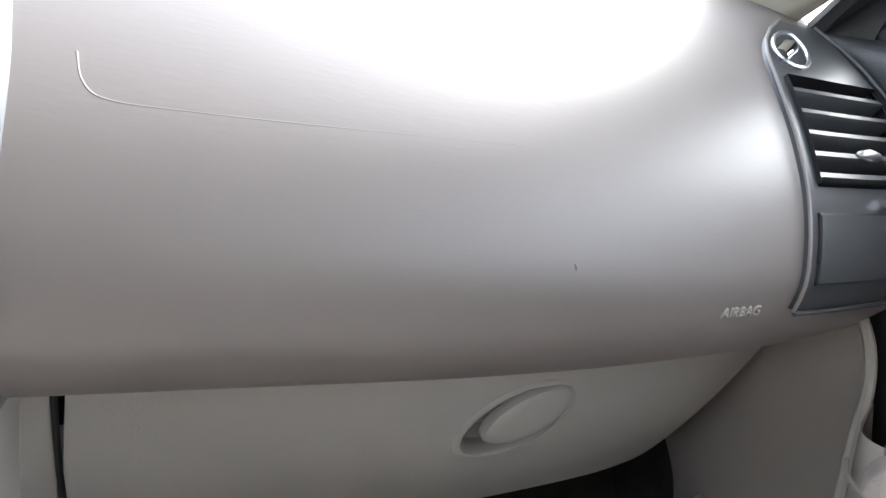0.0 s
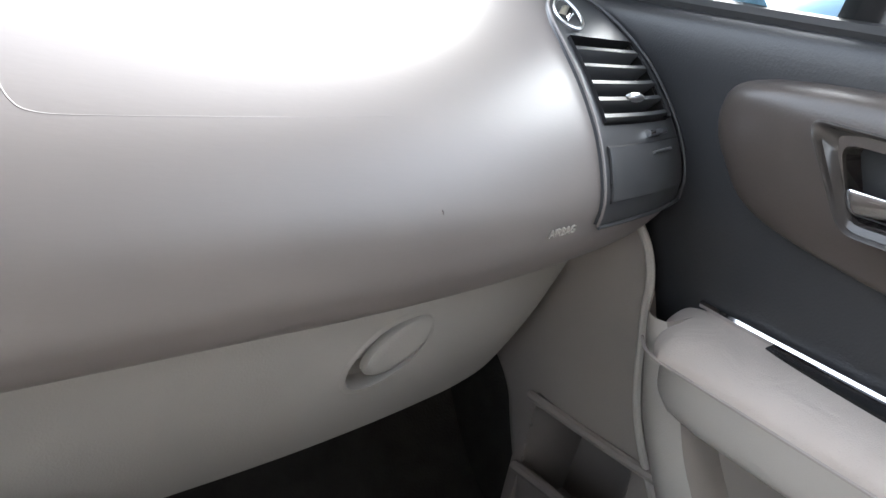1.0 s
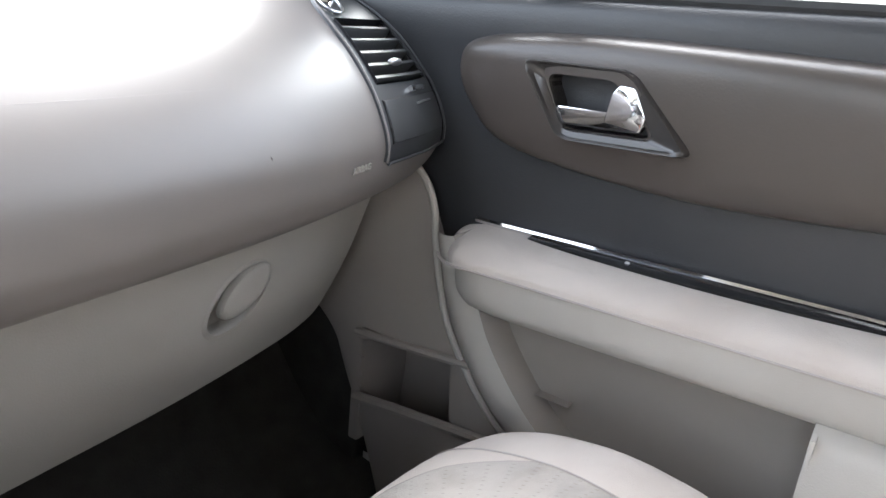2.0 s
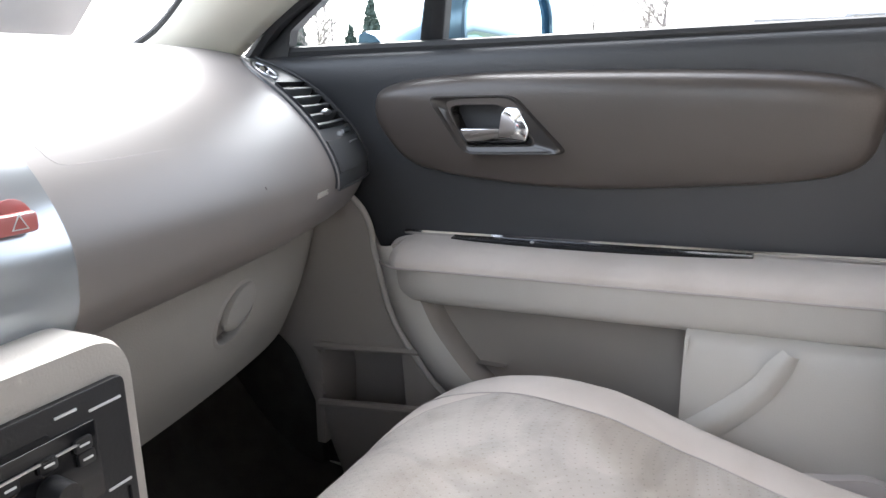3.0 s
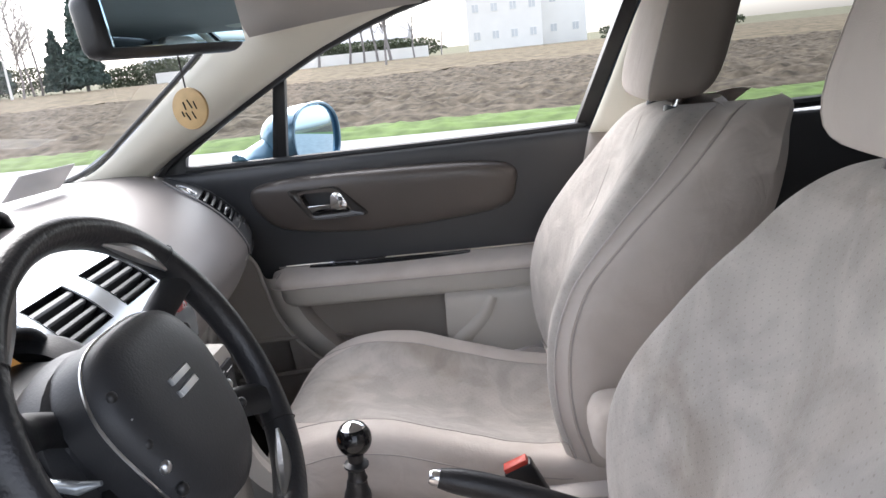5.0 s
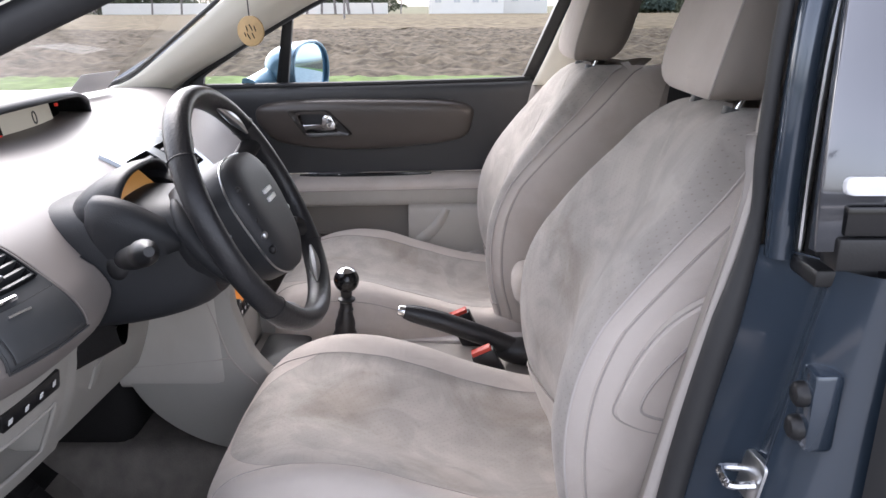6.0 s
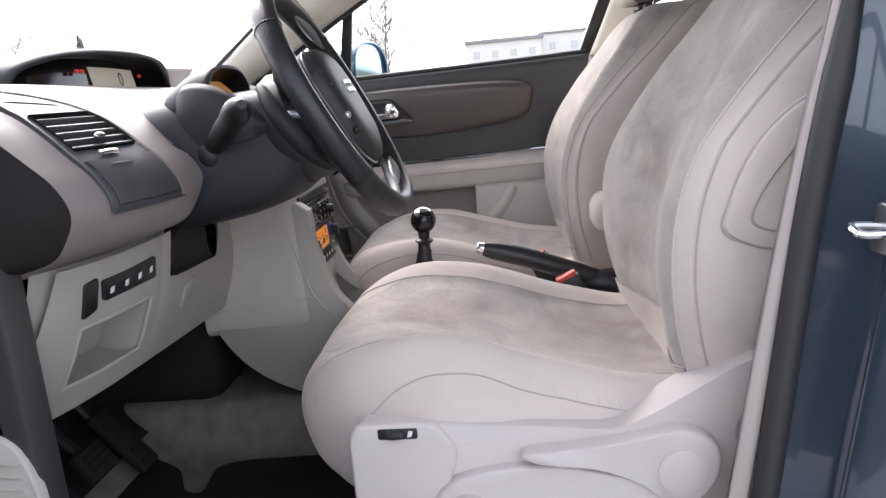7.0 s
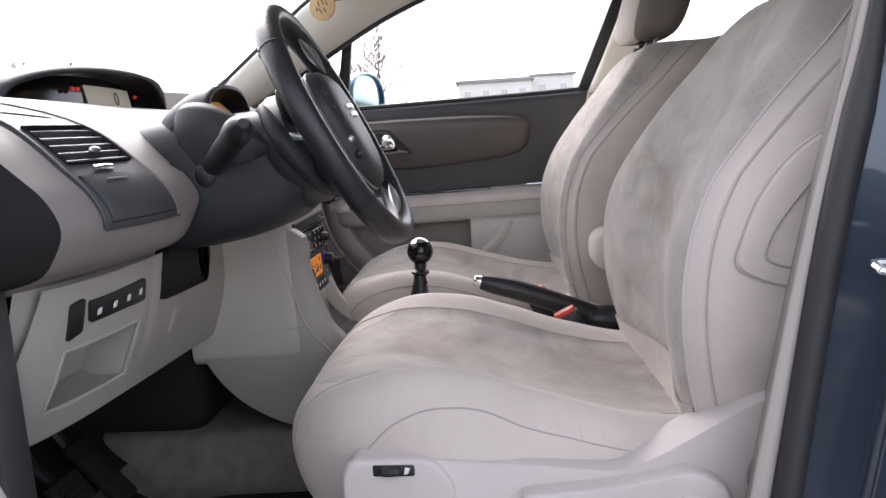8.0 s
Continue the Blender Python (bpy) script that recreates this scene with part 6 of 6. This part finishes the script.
tagged(mat_r, "black rubber mat in the passenger footwell", "floor mat", "floor mats")


def pedal(x, y, z, w, h, lean):
    ob = thing("pedal", (x, y, 0.29), "black rubber foot pedal on a steel arm", "pedal", "foot pedals")
    m = Matrix.Translation((x, y, z)) @ Matrix.Rotation(radians(lean), 4, "X")
    bm = slab(-w / 2, w / 2, -0.012, 0.006, -h / 2, h / 2, 0.006, 3)
    bm.transform(m)
    pad = part("pad", bm, MAT_BLACK, ob)
    for k in range(4):
        bm = slab(-w / 2 + 0.008, w / 2 - 0.008, -0.015, -0.011, -h / 2 + 0.012 + k * h / 5, -h / 2 + 0.018 + k * h / 5, 0.001, 1)
        bm.transform(m)
        part("rib", bm, MAT_BLACK, pad)
    part("arm", tube(spline([(x, y + 0.01, z), (x, y + 0.07, z + 0.08), (x, y + 0.10, z + 0.22)], 8), 0.009, 8), BLACK, ob)


pedal(-0.50, 0.76, 0.395, 0.065, 0.055, -35)
pedal(-0.395, 0.76, 0.400, 0.070, 0.055, -35)
pedal(-0.275, 0.78, 0.375, 0.050, 0.13, -40)
part("foot_rest", slab(-0.64, -0.55, 0.70, 0.86, 0.28, 0.36, 0.02, 3), MAT_BLACK, shell)

# right kick panel with its small open pocket
kick = thing("kick_panel", (0.69, 0.66, 0.4), "grey-beige kick panel with a small open pocket", "trim panel", kind="structure")
kick_rear = smooth_at([(0.28, 0.30), (0.42, 0.36), (0.452, 0.41), (0.494, 0.484), (0.542, 0.529), (0.603, 0.567), (0.685, 0.589), (0.72, 0.595), (0.75, 0.612), (0.79, 0.65)])
kick_front = smooth_at([(0.28, 0.66), (0.36, 0.69), (0.425, 0.716), (0.478, 0.738), (0.53, 0.755), (0.58, 0.84), (0.66, 0.92), (0.79, 0.93)])
kz = np.concatenate([np.linspace(0.775, 0.55, 20), np.linspace(0.542, 0.462, 10), np.linspace(0.456, 0.28, 14)])
kf = np.linspace(0, 1, 30)
krows = []
for z in kz:
    a, c = kick_rear(z), kick_front(z)
    krows.append([Vector((0.692 - 0.012 * math.sin(math.pi * f) + 0.03 * max(0, (f - 0.9) / 0.1) ** 2, a + (c - a) * f, z)) for f in kf] + [Vector((0.75, c + 0.012, z))])
part("panel", grid(krows, skip=lambda i, j: 0.455 < (kz[i] + kz[i + 1]) / 2 < 0.547 and krows[i][j].y < 0.682), KICK, kick)
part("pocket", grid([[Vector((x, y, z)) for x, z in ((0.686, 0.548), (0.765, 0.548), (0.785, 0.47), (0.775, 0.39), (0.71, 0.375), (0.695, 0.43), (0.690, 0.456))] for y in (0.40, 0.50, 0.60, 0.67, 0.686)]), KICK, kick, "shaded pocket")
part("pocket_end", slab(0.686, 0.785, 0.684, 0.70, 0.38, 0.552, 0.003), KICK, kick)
part("pocket_rim", tube(spline([(0.688, 0.52, 0.551), (0.680, 0.60, 0.548), (0.678, 0.689, 0.542)], 10), 0.0055, 8), KICK, kick)
part("pocket_rim", tube(spline([(0.688, 0.47, 0.466), (0.680, 0.60, 0.460), (0.676, 0.684, 0.453)], 10), 0.0065, 8), KICK, kick)
part("edge_beading", tube(spline([(0.695, 0.640, 0.772), (0.690, 0.610, 0.748), (0.688, 0.595, 0.719), (0.687, 0.589, 0.685), (0.687, 0.567, 0.603), (0.687, 0.529, 0.542), (0.687, 0.484, 0.494), (0.687, 0.41, 0.452), (0.687, 0.30, 0.425)], 40), 0.0042, 8), LIGHT, kick, "pale edge beading")
# side wall coloured dark for the shade deep in the footwell
part("shaded_side", slab(0.725, 0.745, 0.715, 1.1, 0.26, 0.93, 0.005), SHADED_CARPET, kick)
# unseen black slab added to keep outside light out of the footwell
part("outer_skin", slab(0.787, 0.797, 0.36, 1.15, 0.20, 0.93, 0.002), MAT_BLACK, kick)


# ---- the seats ----
def car_seat(name, cx, dy, outer, label, reach=0.0, trim=0.11, puff=1.0):
    """A front seat; outer is the side (-1 left, 1 right) that faces its door; reach lengthens the cushion, trim rounds its outer front corner."""
    seat = thing(name, (cx, dy, 0.29), label, "car seat", "front seats")
    C = Vector((cx, dy, 0))
    # cushion: stations from the lower front lip over the top to the rear: along, height, hollow, half width, crest
    stations = spline([(0.350, 0.400, 0.0, 0.225, 0.0), (0.376, 0.440, 0.0, 0.238, 0.0), (0.388, 0.500, 0.0, 0.246, 0.0), (0.376, 0.550, 0.003, 0.249, 0.004), (0.335, 0.582, 0.012, 0.251, 0.010), (0.262, 0.600, 0.026, 0.252, 0.014), (0.180, 0.596, 0.044, 0.252, 0.016), (0.100, 0.573, 0.050, 0.250, 0.016), (0.020, 0.548, 0.047, 0.247, 0.014), (-0.060, 0.533, 0.040, 0.240, 0.008), (-0.150, 0.528, 0.036, 0.235, 0.004)], 64)
    us = np.concatenate([np.linspace(-1, -0.67, 16), np.linspace(-0.64, 0.64, 37), np.linspace(0.67, 1, 16)])

    def cushion_point(st, u, drop=0.0):
        y, z, dip, w, crest = st
        a = abs(u)
        hollow = dip * 0.5 * (1 + math.cos(math.pi * min(1, a / 0.84)))
        swell = puff * crest * math.sin(math.pi * min(1, max(0, (a - 0.58) / 0.42))) ** 1.5
        roll = 0.052 * max(0, (a - 0.80) / 0.20) ** 2.4
        front = min(1, max(0, (z - 0.44) / 0.10)) if y > 0.33 else 1
        corner = max(0, (a - 0.55) / 0.45) ** 1.6
        ahead = min(1, max(0, (y - 0.10) / 0.26))
        # small uneven folds where the cover is slack
        slack = 0.0022 * noise.noise(Vector((u * 3.1 + cx * 9, y * 13, 2.0))) + 0.0012 * noise.noise(Vector((u * 9 + cx, y * 31, 7.0)))
        yy = y + reach * min(1, max(0, (y - 0.05) / 0.28)) + 0.014 * (1 - a**2) * ahead - (trim if u * outer > 0 else 0.03) * corner * ahead
        return C + Vector((u * w, yy, z - hollow + swell - roll * front - drop + slack * front))
    def station(k):
        i = min(int(k), len(stations) - 2)
        return stations[i].lerp(stations[i + 1], k - i)
    k_mid = next(k for k, st in enumerate(stations) if st[1] > 0.545 and st[0] < 0.372)
    k_side = next(k for k, st in enumerate(stations) if st[1] > 0.57 and st[0] < 0.285)

    def split(u):
        return k_mid + (k_side - k_mid) * (abs(u) / 0.64) ** 2.5
    inner = us[16:53]
    part("cushion_front", grid([[cushion_point(station(f * split(u)), u) for u in inner] for f in np.linspace(0, 1, 24)]), FABRIC, seat, "pale cloth front roll")
    part("cushion_centre", grid([[cushion_point(station(split(u) + f * (len(stations) - 1 - split(u))), u) for u in inner] for f in np.linspace(0, 1, 52)]), SUEDE, seat, "worn perforated suede cushion centre")
    part("front_seam", tube([cushion_point(station(split(u)), u) - Vector((0, 0, 0.0006)) for u in inner], 0.0010, 5), SEAM, seat)
    for s in (-1, 1):
        cols = sorted([u for u in us if 0.635 < s * u], key=lambda u: s * u)
        rows_ = []
        for st in stations:
            row = [cushion_point(st, u) for u in cols]
            e = row[-1]
            low = min(e.z - 0.01, 0.440)
            row += [Vector((e.x + s * 0.008, e.y, e.z - 0.012)), Vector((e.x + s * 0.013, e.y, e.z - 0.030)), Vector((e.x + s * 0.0105, e.y, e.z - 0.036)), Vector((e.x + s * 0.014, e.y, e.z - 0.044)), Vector((e.x + s * 0.012, e.y, (e.z + low) / 2 - 0.015)), Vector((e.x + s * 0.002, e.y, min(low, e.z - 0.06)))]
            rows_.append(row)
        part("cushion_bolster", grid(rows_), FABRIC, seat, "pale cloth cushion bolster")
        low_seam = [cushion_point(st, s * 0.945) + Vector((s * 0.0002, 0, 0)) for st in stations[17:60]]
        part("bolster_seam", tube(low_seam, 0.0011, 5), SEAM, seat)
        part("seam", tube([cushion_point(st, s * 0.642) + Vector((0, 0, 0.0002)) for st in stations[14:]], 0.0010, 5), SEAM, seat)
        # pinched gathers along the lower seam
        for k in range(47, 60, 2) if s == outer else ():
            fold = [cushion_point(stations[k], s * (0.95 - 0.012 * j)) + Vector((0, 0.0012 * j, 0.0003)) for j in range(5)]
            part("gather", tube(fold, [0.0009, 0.0014, 0.0013, 0.0009, 0.0003], 4), FABRIC, seat)
    # backrest: rings from the waist to the shoulders: height, along, hollow, half width, depth
    levels = spline([(0.490, -0.098, 0.020, 0.190, 0.18), (0.540, -0.086, 0.034, 0.215, 0.20), (0.61, -0.068, 0.042, 0.236, 0.22), (0.685, -0.062, 0.050, 0.242, 0.23), (0.76, -0.072, 0.050, 0.241, 0.23), (0.83, -0.103, 0.045, 0.231, 0.22), (0.90, -0.150, 0.040, 0.214, 0.19), (0.96, -0.200, 0.021, 0.192, 0.145), (1.005, -0.235, 0.009, 0.165, 0.11), (1.035, -0.266, 0.003, 0.124, 0.09), (1.047, -0.300, 0.0, 0.080, 0.05)], 54)
    bu = np.concatenate([np.linspace(-1, -0.978, 3), np.linspace(-0.972, 0.972, 47), np.linspace(0.978, 1, 3)])

    def back_point(lv, u):
        z, y, dip, w, d = lv
        a = abs(u)
        hollow = dip * 0.5 * (1 + math.cos(math.pi * min(1, a / 0.94)))
        roll = 0.022 * max(0, (a - 0.90) / 0.10) ** 2 + 0.055 * max(0, (z - 0.82) / 0.18) * max(0, (a - 0.82) / 0.18) ** 2
        slack = 0.0025 * noise.noise(Vector((u * 2.7 + cx * 5, z * 11, 4.0))) + 0.0013 * noise.noise(Vector((u * 8, z * 27 + cx, 9.0)))
        return C + Vector((u * w, y - hollow - roll + slack * (1 - a**6), z))
    foot = next(k for k, lv in enumerate(levels) if lv[0] > 0.556)
    part("back_foot", grid([[back_point(lv, u) + Vector((0, 0.004, 0)) for u in bu[3:50]] for lv in levels[: foot + 1]]), FABRIC, seat, "pale cloth foot of the backrest")
    part("foot_seam", tube([back_point(levels[foot], u) + Vector((0, 0.003, 0)) for u in bu[3:50]], 0.0016, 5), SEAM, seat)
    part("back_centre", grid([[back_point(lv, u) for u in bu[3:50]] for lv in levels[foot:]]), SUEDE, seat, "worn perforated suede backrest centre")
    for s in (-1, 1):
        cols = sorted([u for u in bu if s * u > 0.971], key=lambda u: s * u)
        rows_ = []
        for lv in levels:
            row = [back_point(lv, u) for u in cols]
            e = row[-1]
            row += [e + Vector((s * 0.003, -0.003, 0)), e + Vector((s * 0.0055, -0.007, 0)), e + Vector((s * 0.0045, -0.011, 0))]
            rows_.append(row)
        part("back_bolster", grid(rows_), FABRIC, seat, "pale cloth backrest bolster")
        srows = []
        for lv in levels:
            e = back_point(lv, s * 1.0) + Vector((s * 0.0045, -0.011, 0))
            d = lv[4]
            srows.append([e, e + Vector((s * 0.006, -0.04 * d, 0.0)), e + Vector((s * 0.009, -0.2 * d, 0.001)), e + Vector((s * 0.009, -0.5 * d, 0.003)), e + Vector((s * 0.002, -0.85 * d, 0.004)), e + Vector((-s * 0.02, -d, 0.004))])
        sidep = part("back_side", grid(srows), FABRIC, seat, "pale cloth backrest side")
        part("piping", tube([row[0] + Vector((s * 0.001, 0.0006, 0)) for row in rows_[4:52]], 0.0016, 6), PIPING, seat, "fine seam piping")
        part("seam", tube([row[-1] + Vector((s * 0.0002, 0, 0)) for row in rows_[4:52]], 0.0015, 5), SEAM, seat)
        if s == outer:
            pad = [(-0.122, 0.732), (-0.140, 0.716), (-0.181, 0.704), (-0.255, 0.700), (-0.275, 0.78), (-0.270, 0.868), (-0.225, 0.870), (-0.179, 0.842), (-0.146, 0.800), (-0.128, 0.757)]
            xo = cx + s * 0.2560
            edge_ = [Vector((xo - s * 0.003 * abs(p[1] - 0.75) / 0.1, p[0] + dy, p[1])) for p in ring([(a, b) for a, b in pad], 5)]
            part("side_pocket", pillow(edge_, (s, 0, 0), 0.0075, 7, 4.0, 0.012), FABRIC, sidep, "raised side pad")
            part("pad_groove", tube([p + Vector((s * 0.0005, 0, 0)) for p in edge_], 0.0013, 5, closed=True), SEAM, sidep)
            part("pad_seam", tube([Vector((xo + s * 0.0070, p[0] + dy, p[1])) for p in spline([(-0.182, 0.726), (-0.160, 0.732), (-0.150, 0.742), (-0.158, 0.766), (-0.180, 0.798), (-0.208, 0.828), (-0.24, 0.845)], 18)], 0.0017, 5), SEAM, sidep)
    # slack folds across the shoulders of the less used seat
    for u0, u1, k0, k1 in ((-0.12, 0.18, 39, 47), (0.10, 0.32, 27, 37)) if cx > 0 else ():
        soft = [back_point(levels[k], u0 + (u1 - u0) * ((k - k0) / (k1 - k0)) ** 1.4) + Vector((0, -0.0004, 0)) for k in range(k0, k1 + 1)]
        part("crease", tube(soft, [0.0004 + 0.0009 * math.sin(math.pi * q / (len(soft) - 1)) for q in range(len(soft))], 5), SEAM, seat)
    part("back_shell", grid([[C + Vector((u * (lv[3] - 0.012), lv[1] - lv[4] - 0.03 * (1 - u * u), lv[0] + 0.004)) for u in np.linspace(-1, 1, 13)] for lv in levels]), FABRIC, seat, "pale cloth back cover")
    # headrest on two chrome posts
    hc = C + Vector((0, -0.318, 1.155))
    hrows = []
    for k in range(17):
        b = -math.pi / 2 + math.pi * k / 16
        zz, rr = 0.100 * math.copysign(abs(math.sin(b)) ** 0.55, math.sin(b)), max(0.02, math.cos(b)) ** 0.42
        tiltb = -0.03 * (zz / 0.1)
        hrows.append([hc + Vector((rr * 0.128 * math.copysign(abs(math.cos(a)) ** 0.62, math.cos(a)) * (1 - 0.10 * (zz / 0.1)), rr * 0.064 * math.copysign(abs(math.sin(a)) ** 0.62, math.sin(a)) + tiltb + 0.010 * math.cos(a) ** 2 * (1 if math.sin(a) > 0 else 0), zz)) for a in np.linspace(0, 2 * math.pi, 49)[:-1]])
    head = part("headrest", grid([row[5:20] for row in hrows]), FABRIC, seat, "pale cloth headrest front")
    part("headrest_side", grid([row[19:] + row[:6] for row in hrows]), SHADE_CLOTH, head, "taupe headrest back and sides, darkened for shade")
    for s in (-1, 1):
        corner = 24 - 19 if s > 0 else 19
        arcs = [row[corner] for row in hrows[1:16]]
        part("headrest_seam", tube(arcs, 0.0013, 5), SEAM, head)
        part("headrest_post", tube([C + Vector((s * 0.062, -0.285, 1.02)), C + Vector((s * 0.062, -0.300, 1.06)), C + Vector((s * 0.062, -0.312, 1.09))], 0.0065, 10), CHROME, seat, "chrome headrest post")
        part("post_sleeve", tube([C + Vector((s * 0.062, -0.286, 1.030)), C + Vector((s * 0.062, -0.290, 1.046))], 0.0125, 12), BLACK, seat)
    # plastic base: side valance, recliner lever, height wheel and heater switch
    for s in (-1, 1):
        x0 = cx + s * 0.252
        line = [(0.303, 0.430), (0.304, 0.515), (0.296, 0.534), (0.24, 0.535), (0.190, 0.532), (0.08, 0.521), (0.0, 0.511), (-0.045, 0.530), (-0.10, 0.561), (-0.15, 0.588), (-0.21, 0.604), (-0.235, 0.52), (-0.235, 0.42), (-0.20, 0.36), (0.26, 0.34)]
        if s != outer or cx > 0:
            line = [(y, min(z, 0.50)) for y, z in line]
        val = part("side_valance", plate([Vector((x0 + s * 0.014, y + dy, z)) for y, z in rounded(line, 0.02, 4)], (s, 0, 0), 0.06, 0.010, 4), VALANCE, seat, "pale plastic seat valance")
        if s == outer:
            xo = x0 + s * 0.016
            part("valance_block", plate([Vector((xo + s * 0.007, y + dy, z)) for y, z in rounded([(0.307, 0.40), (0.308, 0.52), (0.298, 0.537), (0.205, 0.537), (0.180, 0.500), (0.200, 0.44), (0.215, 0.40)], 0.016, 5)], (s, 0, 0), 0.012, 0.007, 4), VALANCE, val, "thicker front block of the valance")
            lv_ = [(0.108, 0.497), (0.06, 0.502), (0.01, 0.506), (-0.03, 0.512), (-0.07, 0.518), (-0.105, 0.498), (-0.108, 0.462), (-0.085, 0.432), (-0.05, 0.432), (-0.02, 0.455), (0.03, 0.476), (0.095, 0.486)]
            part("recliner_lever", plate([Vector((xo + s * 0.022, y + dy, z)) for y, z in ring(lv_, 4)], (s, 0, 0), 0.026, 0.009, 4), VALANCE, val, "pale recliner lever")
            part("lever_cap", tube([Vector((xo + s * 0.018, -0.066 + dy, 0.468)), Vector((xo + s * 0.0235, -0.066 + dy, 0.468)), Vector((xo + s * 0.0245, -0.066 + dy, 0.468))], [0.027, 0.027, 0.024], 28), VALANCE, val)
            part("height_lever", plate([Vector((xo + s * 0.014, y + dy, z)) for y, z in ring([(0.215, 0.435), (0.185, 0.468), (0.10, 0.480), (0.03, 0.470), (-0.04, 0.445), (-0.04, 0.40), (0.10, 0.385), (0.20, 0.392)], 4)], (s, 0, 0), 0.018, 0.008, 3), VALANCE, val, "pale height lever")
            part("height_wheel", tube([Vector((xo + s * 0.010, 0.175 + dy, 0.418)), Vector((xo + s * 0.026, 0.175 + dy, 0.418)), Vector((xo + s * 0.029, 0.175 + dy, 0.418))], [0.033, 0.032, 0.028], 28), VALANCE, val, "round pale pivot cover")
            sw = part("heater_switch", plate(rounded([Vector((xo + s * 0.0075 + s * 0.0005, y + dy, z)) for y, z in ((0.272, 0.5330), (0.226, 0.5320), (0.226, 0.5190), (0.272, 0.5200))], 0.003, 3), (s, 0, 0), 0.006, 0.001), BLACK, val, "black heater switch")
            part("rocker", tube([Vector((xo + s * 0.0075 + s * 0.001, 0.260 + dy, 0.5260)), Vector((xo + s * 0.0075 + s * 0.004, 0.252 + dy, 0.5270)), Vector((xo + s * 0.0075 + s * 0.001, 0.244 + dy, 0.5260))], 0.006, 8), SLATE, sw)
            part("switch_mark", plate([Vector((xo + s * 0.0075 + s * 0.0022, y + dy, z)) for y, z in ((0.236, 0.530), (0.231, 0.529), (0.233, 0.523), (0.238, 0.522))], (s, 0, 0), 0.001, 0.0002), WHITE, sw)
            part("pivot_well", tube([Vector((xo - s * 0.001, -0.170 + dy, 0.500)), Vector((xo + s * 0.0015, -0.170 + dy, 0.500))], 0.040, 28), KICK, val)
            part("pivot_cap", tube([Vector((xo - s * 0.001, -0.172 + dy, 0.500)), Vector((xo + s * 0.004, -0.172 + dy, 0.500)), Vector((xo + s * 0.006, -0.172 + dy, 0.500))], [0.033, 0.032, 0.026], 28), VALANCE, val)
    for s in (-1, 1):
        part("rail", slab(cx + s * 0.17 - 0.02, cx + s * 0.17 + 0.02, -0.35 + dy, 0.30 + dy, 0.278, 0.345, 0.005), BLACK, seat)
    part("seat_pan", slab(cx - 0.24, cx + 0.24, -0.28 + dy, 0.32 + dy, 0.345, 0.445, 0.02), BLACK, seat)
    return seat


car_seat("car_seat", -0.345, 0.0, -1, "pale beige cloth driver seat with stained suede centre")
car_seat("car_seat", 0.345, 0.048, 1, "pale beige cloth passenger seat with suede centre", 0.020, 0.03, 0.1)

# ---- mirror and hanging disc ----
rv = thing("rear_view_mirror", (0, 0.43, 1.225), "black interior rear-view mirror", "mirror")
RM = Matrix.Translation((0.0, 0.405, 1.228)) @ Matrix.Rotation(radians(-18), 4, "Z") @ Matrix.Rotation(radians(-8), 4, "X")
bm = slab(-0.125, 0.125, -0.012, 0.03, -0.036, 0.036, 0.016, 4)
bm.transform(RM)
part("housing", bm, BLACK, rv)
bm = slab(-0.115, 0.115, -0.0145, -0.010, -0.028, 0.028, 0.002)
bm.transform(RM)
part("mirror_glass", bm, MIRROR, rv, "mirror glass")
part("stem", tube([(0.0, 0.43, 1.24), (0.0, 0.47, 1.30), (0.0, 0.52, 1.335)], 0.012, 8), BLACK, rv)
tag = thing("hanging_disc", (0.018, 0.411, 1.127), "round pale wooden disc hanging from the mirror on a cord", "pendant")
disc_c = Vector((0.018, 0.411, 1.126))
dn = Vector((-0.96, 0.28, 0.0)).normalized()
du_ = dn.cross(Vector((0, 0, 1))).normalized()
part("disc", plate([disc_c + 0.026 * (math.cos(a) * du_ + math.sin(a) * Vector((0, 0, 1))) for a in np.linspace(0, 2 * math.pi, 33)[:-1]], dn, 0.004, 0.001), WOOD, tag)
for k, (u, v, ln, ang) in enumerate(((-0.010, 0.004, 0.010, 70), (-0.002, 0.006, 0.012, 60), (0.006, 0.004, 0.010, 75), (-0.006, -0.008, 0.010, 65), (0.003, -0.009, 0.011, 60), (0.010, -0.006, 0.007, 70))):
    a, b = math.cos(radians(ang)) * ln / 2, math.sin(radians(ang)) * ln / 2
    p = disc_c + dn * 0.0008
    part("mark_bar", tube([p + (u - a) * du_ + (v - b) * Vector((0, 0, 1)), p + (u + a) * du_ + (v + b) * Vector((0, 0, 1))], 0.0009, 5), INK, tag)
part("cord", tube([disc_c + Vector((0, 0, 0.026)), disc_c + Vector((-0.003, 0, 0.05)), (0.010, 0.410, 1.20)], 0.0011, 5), INK, tag)
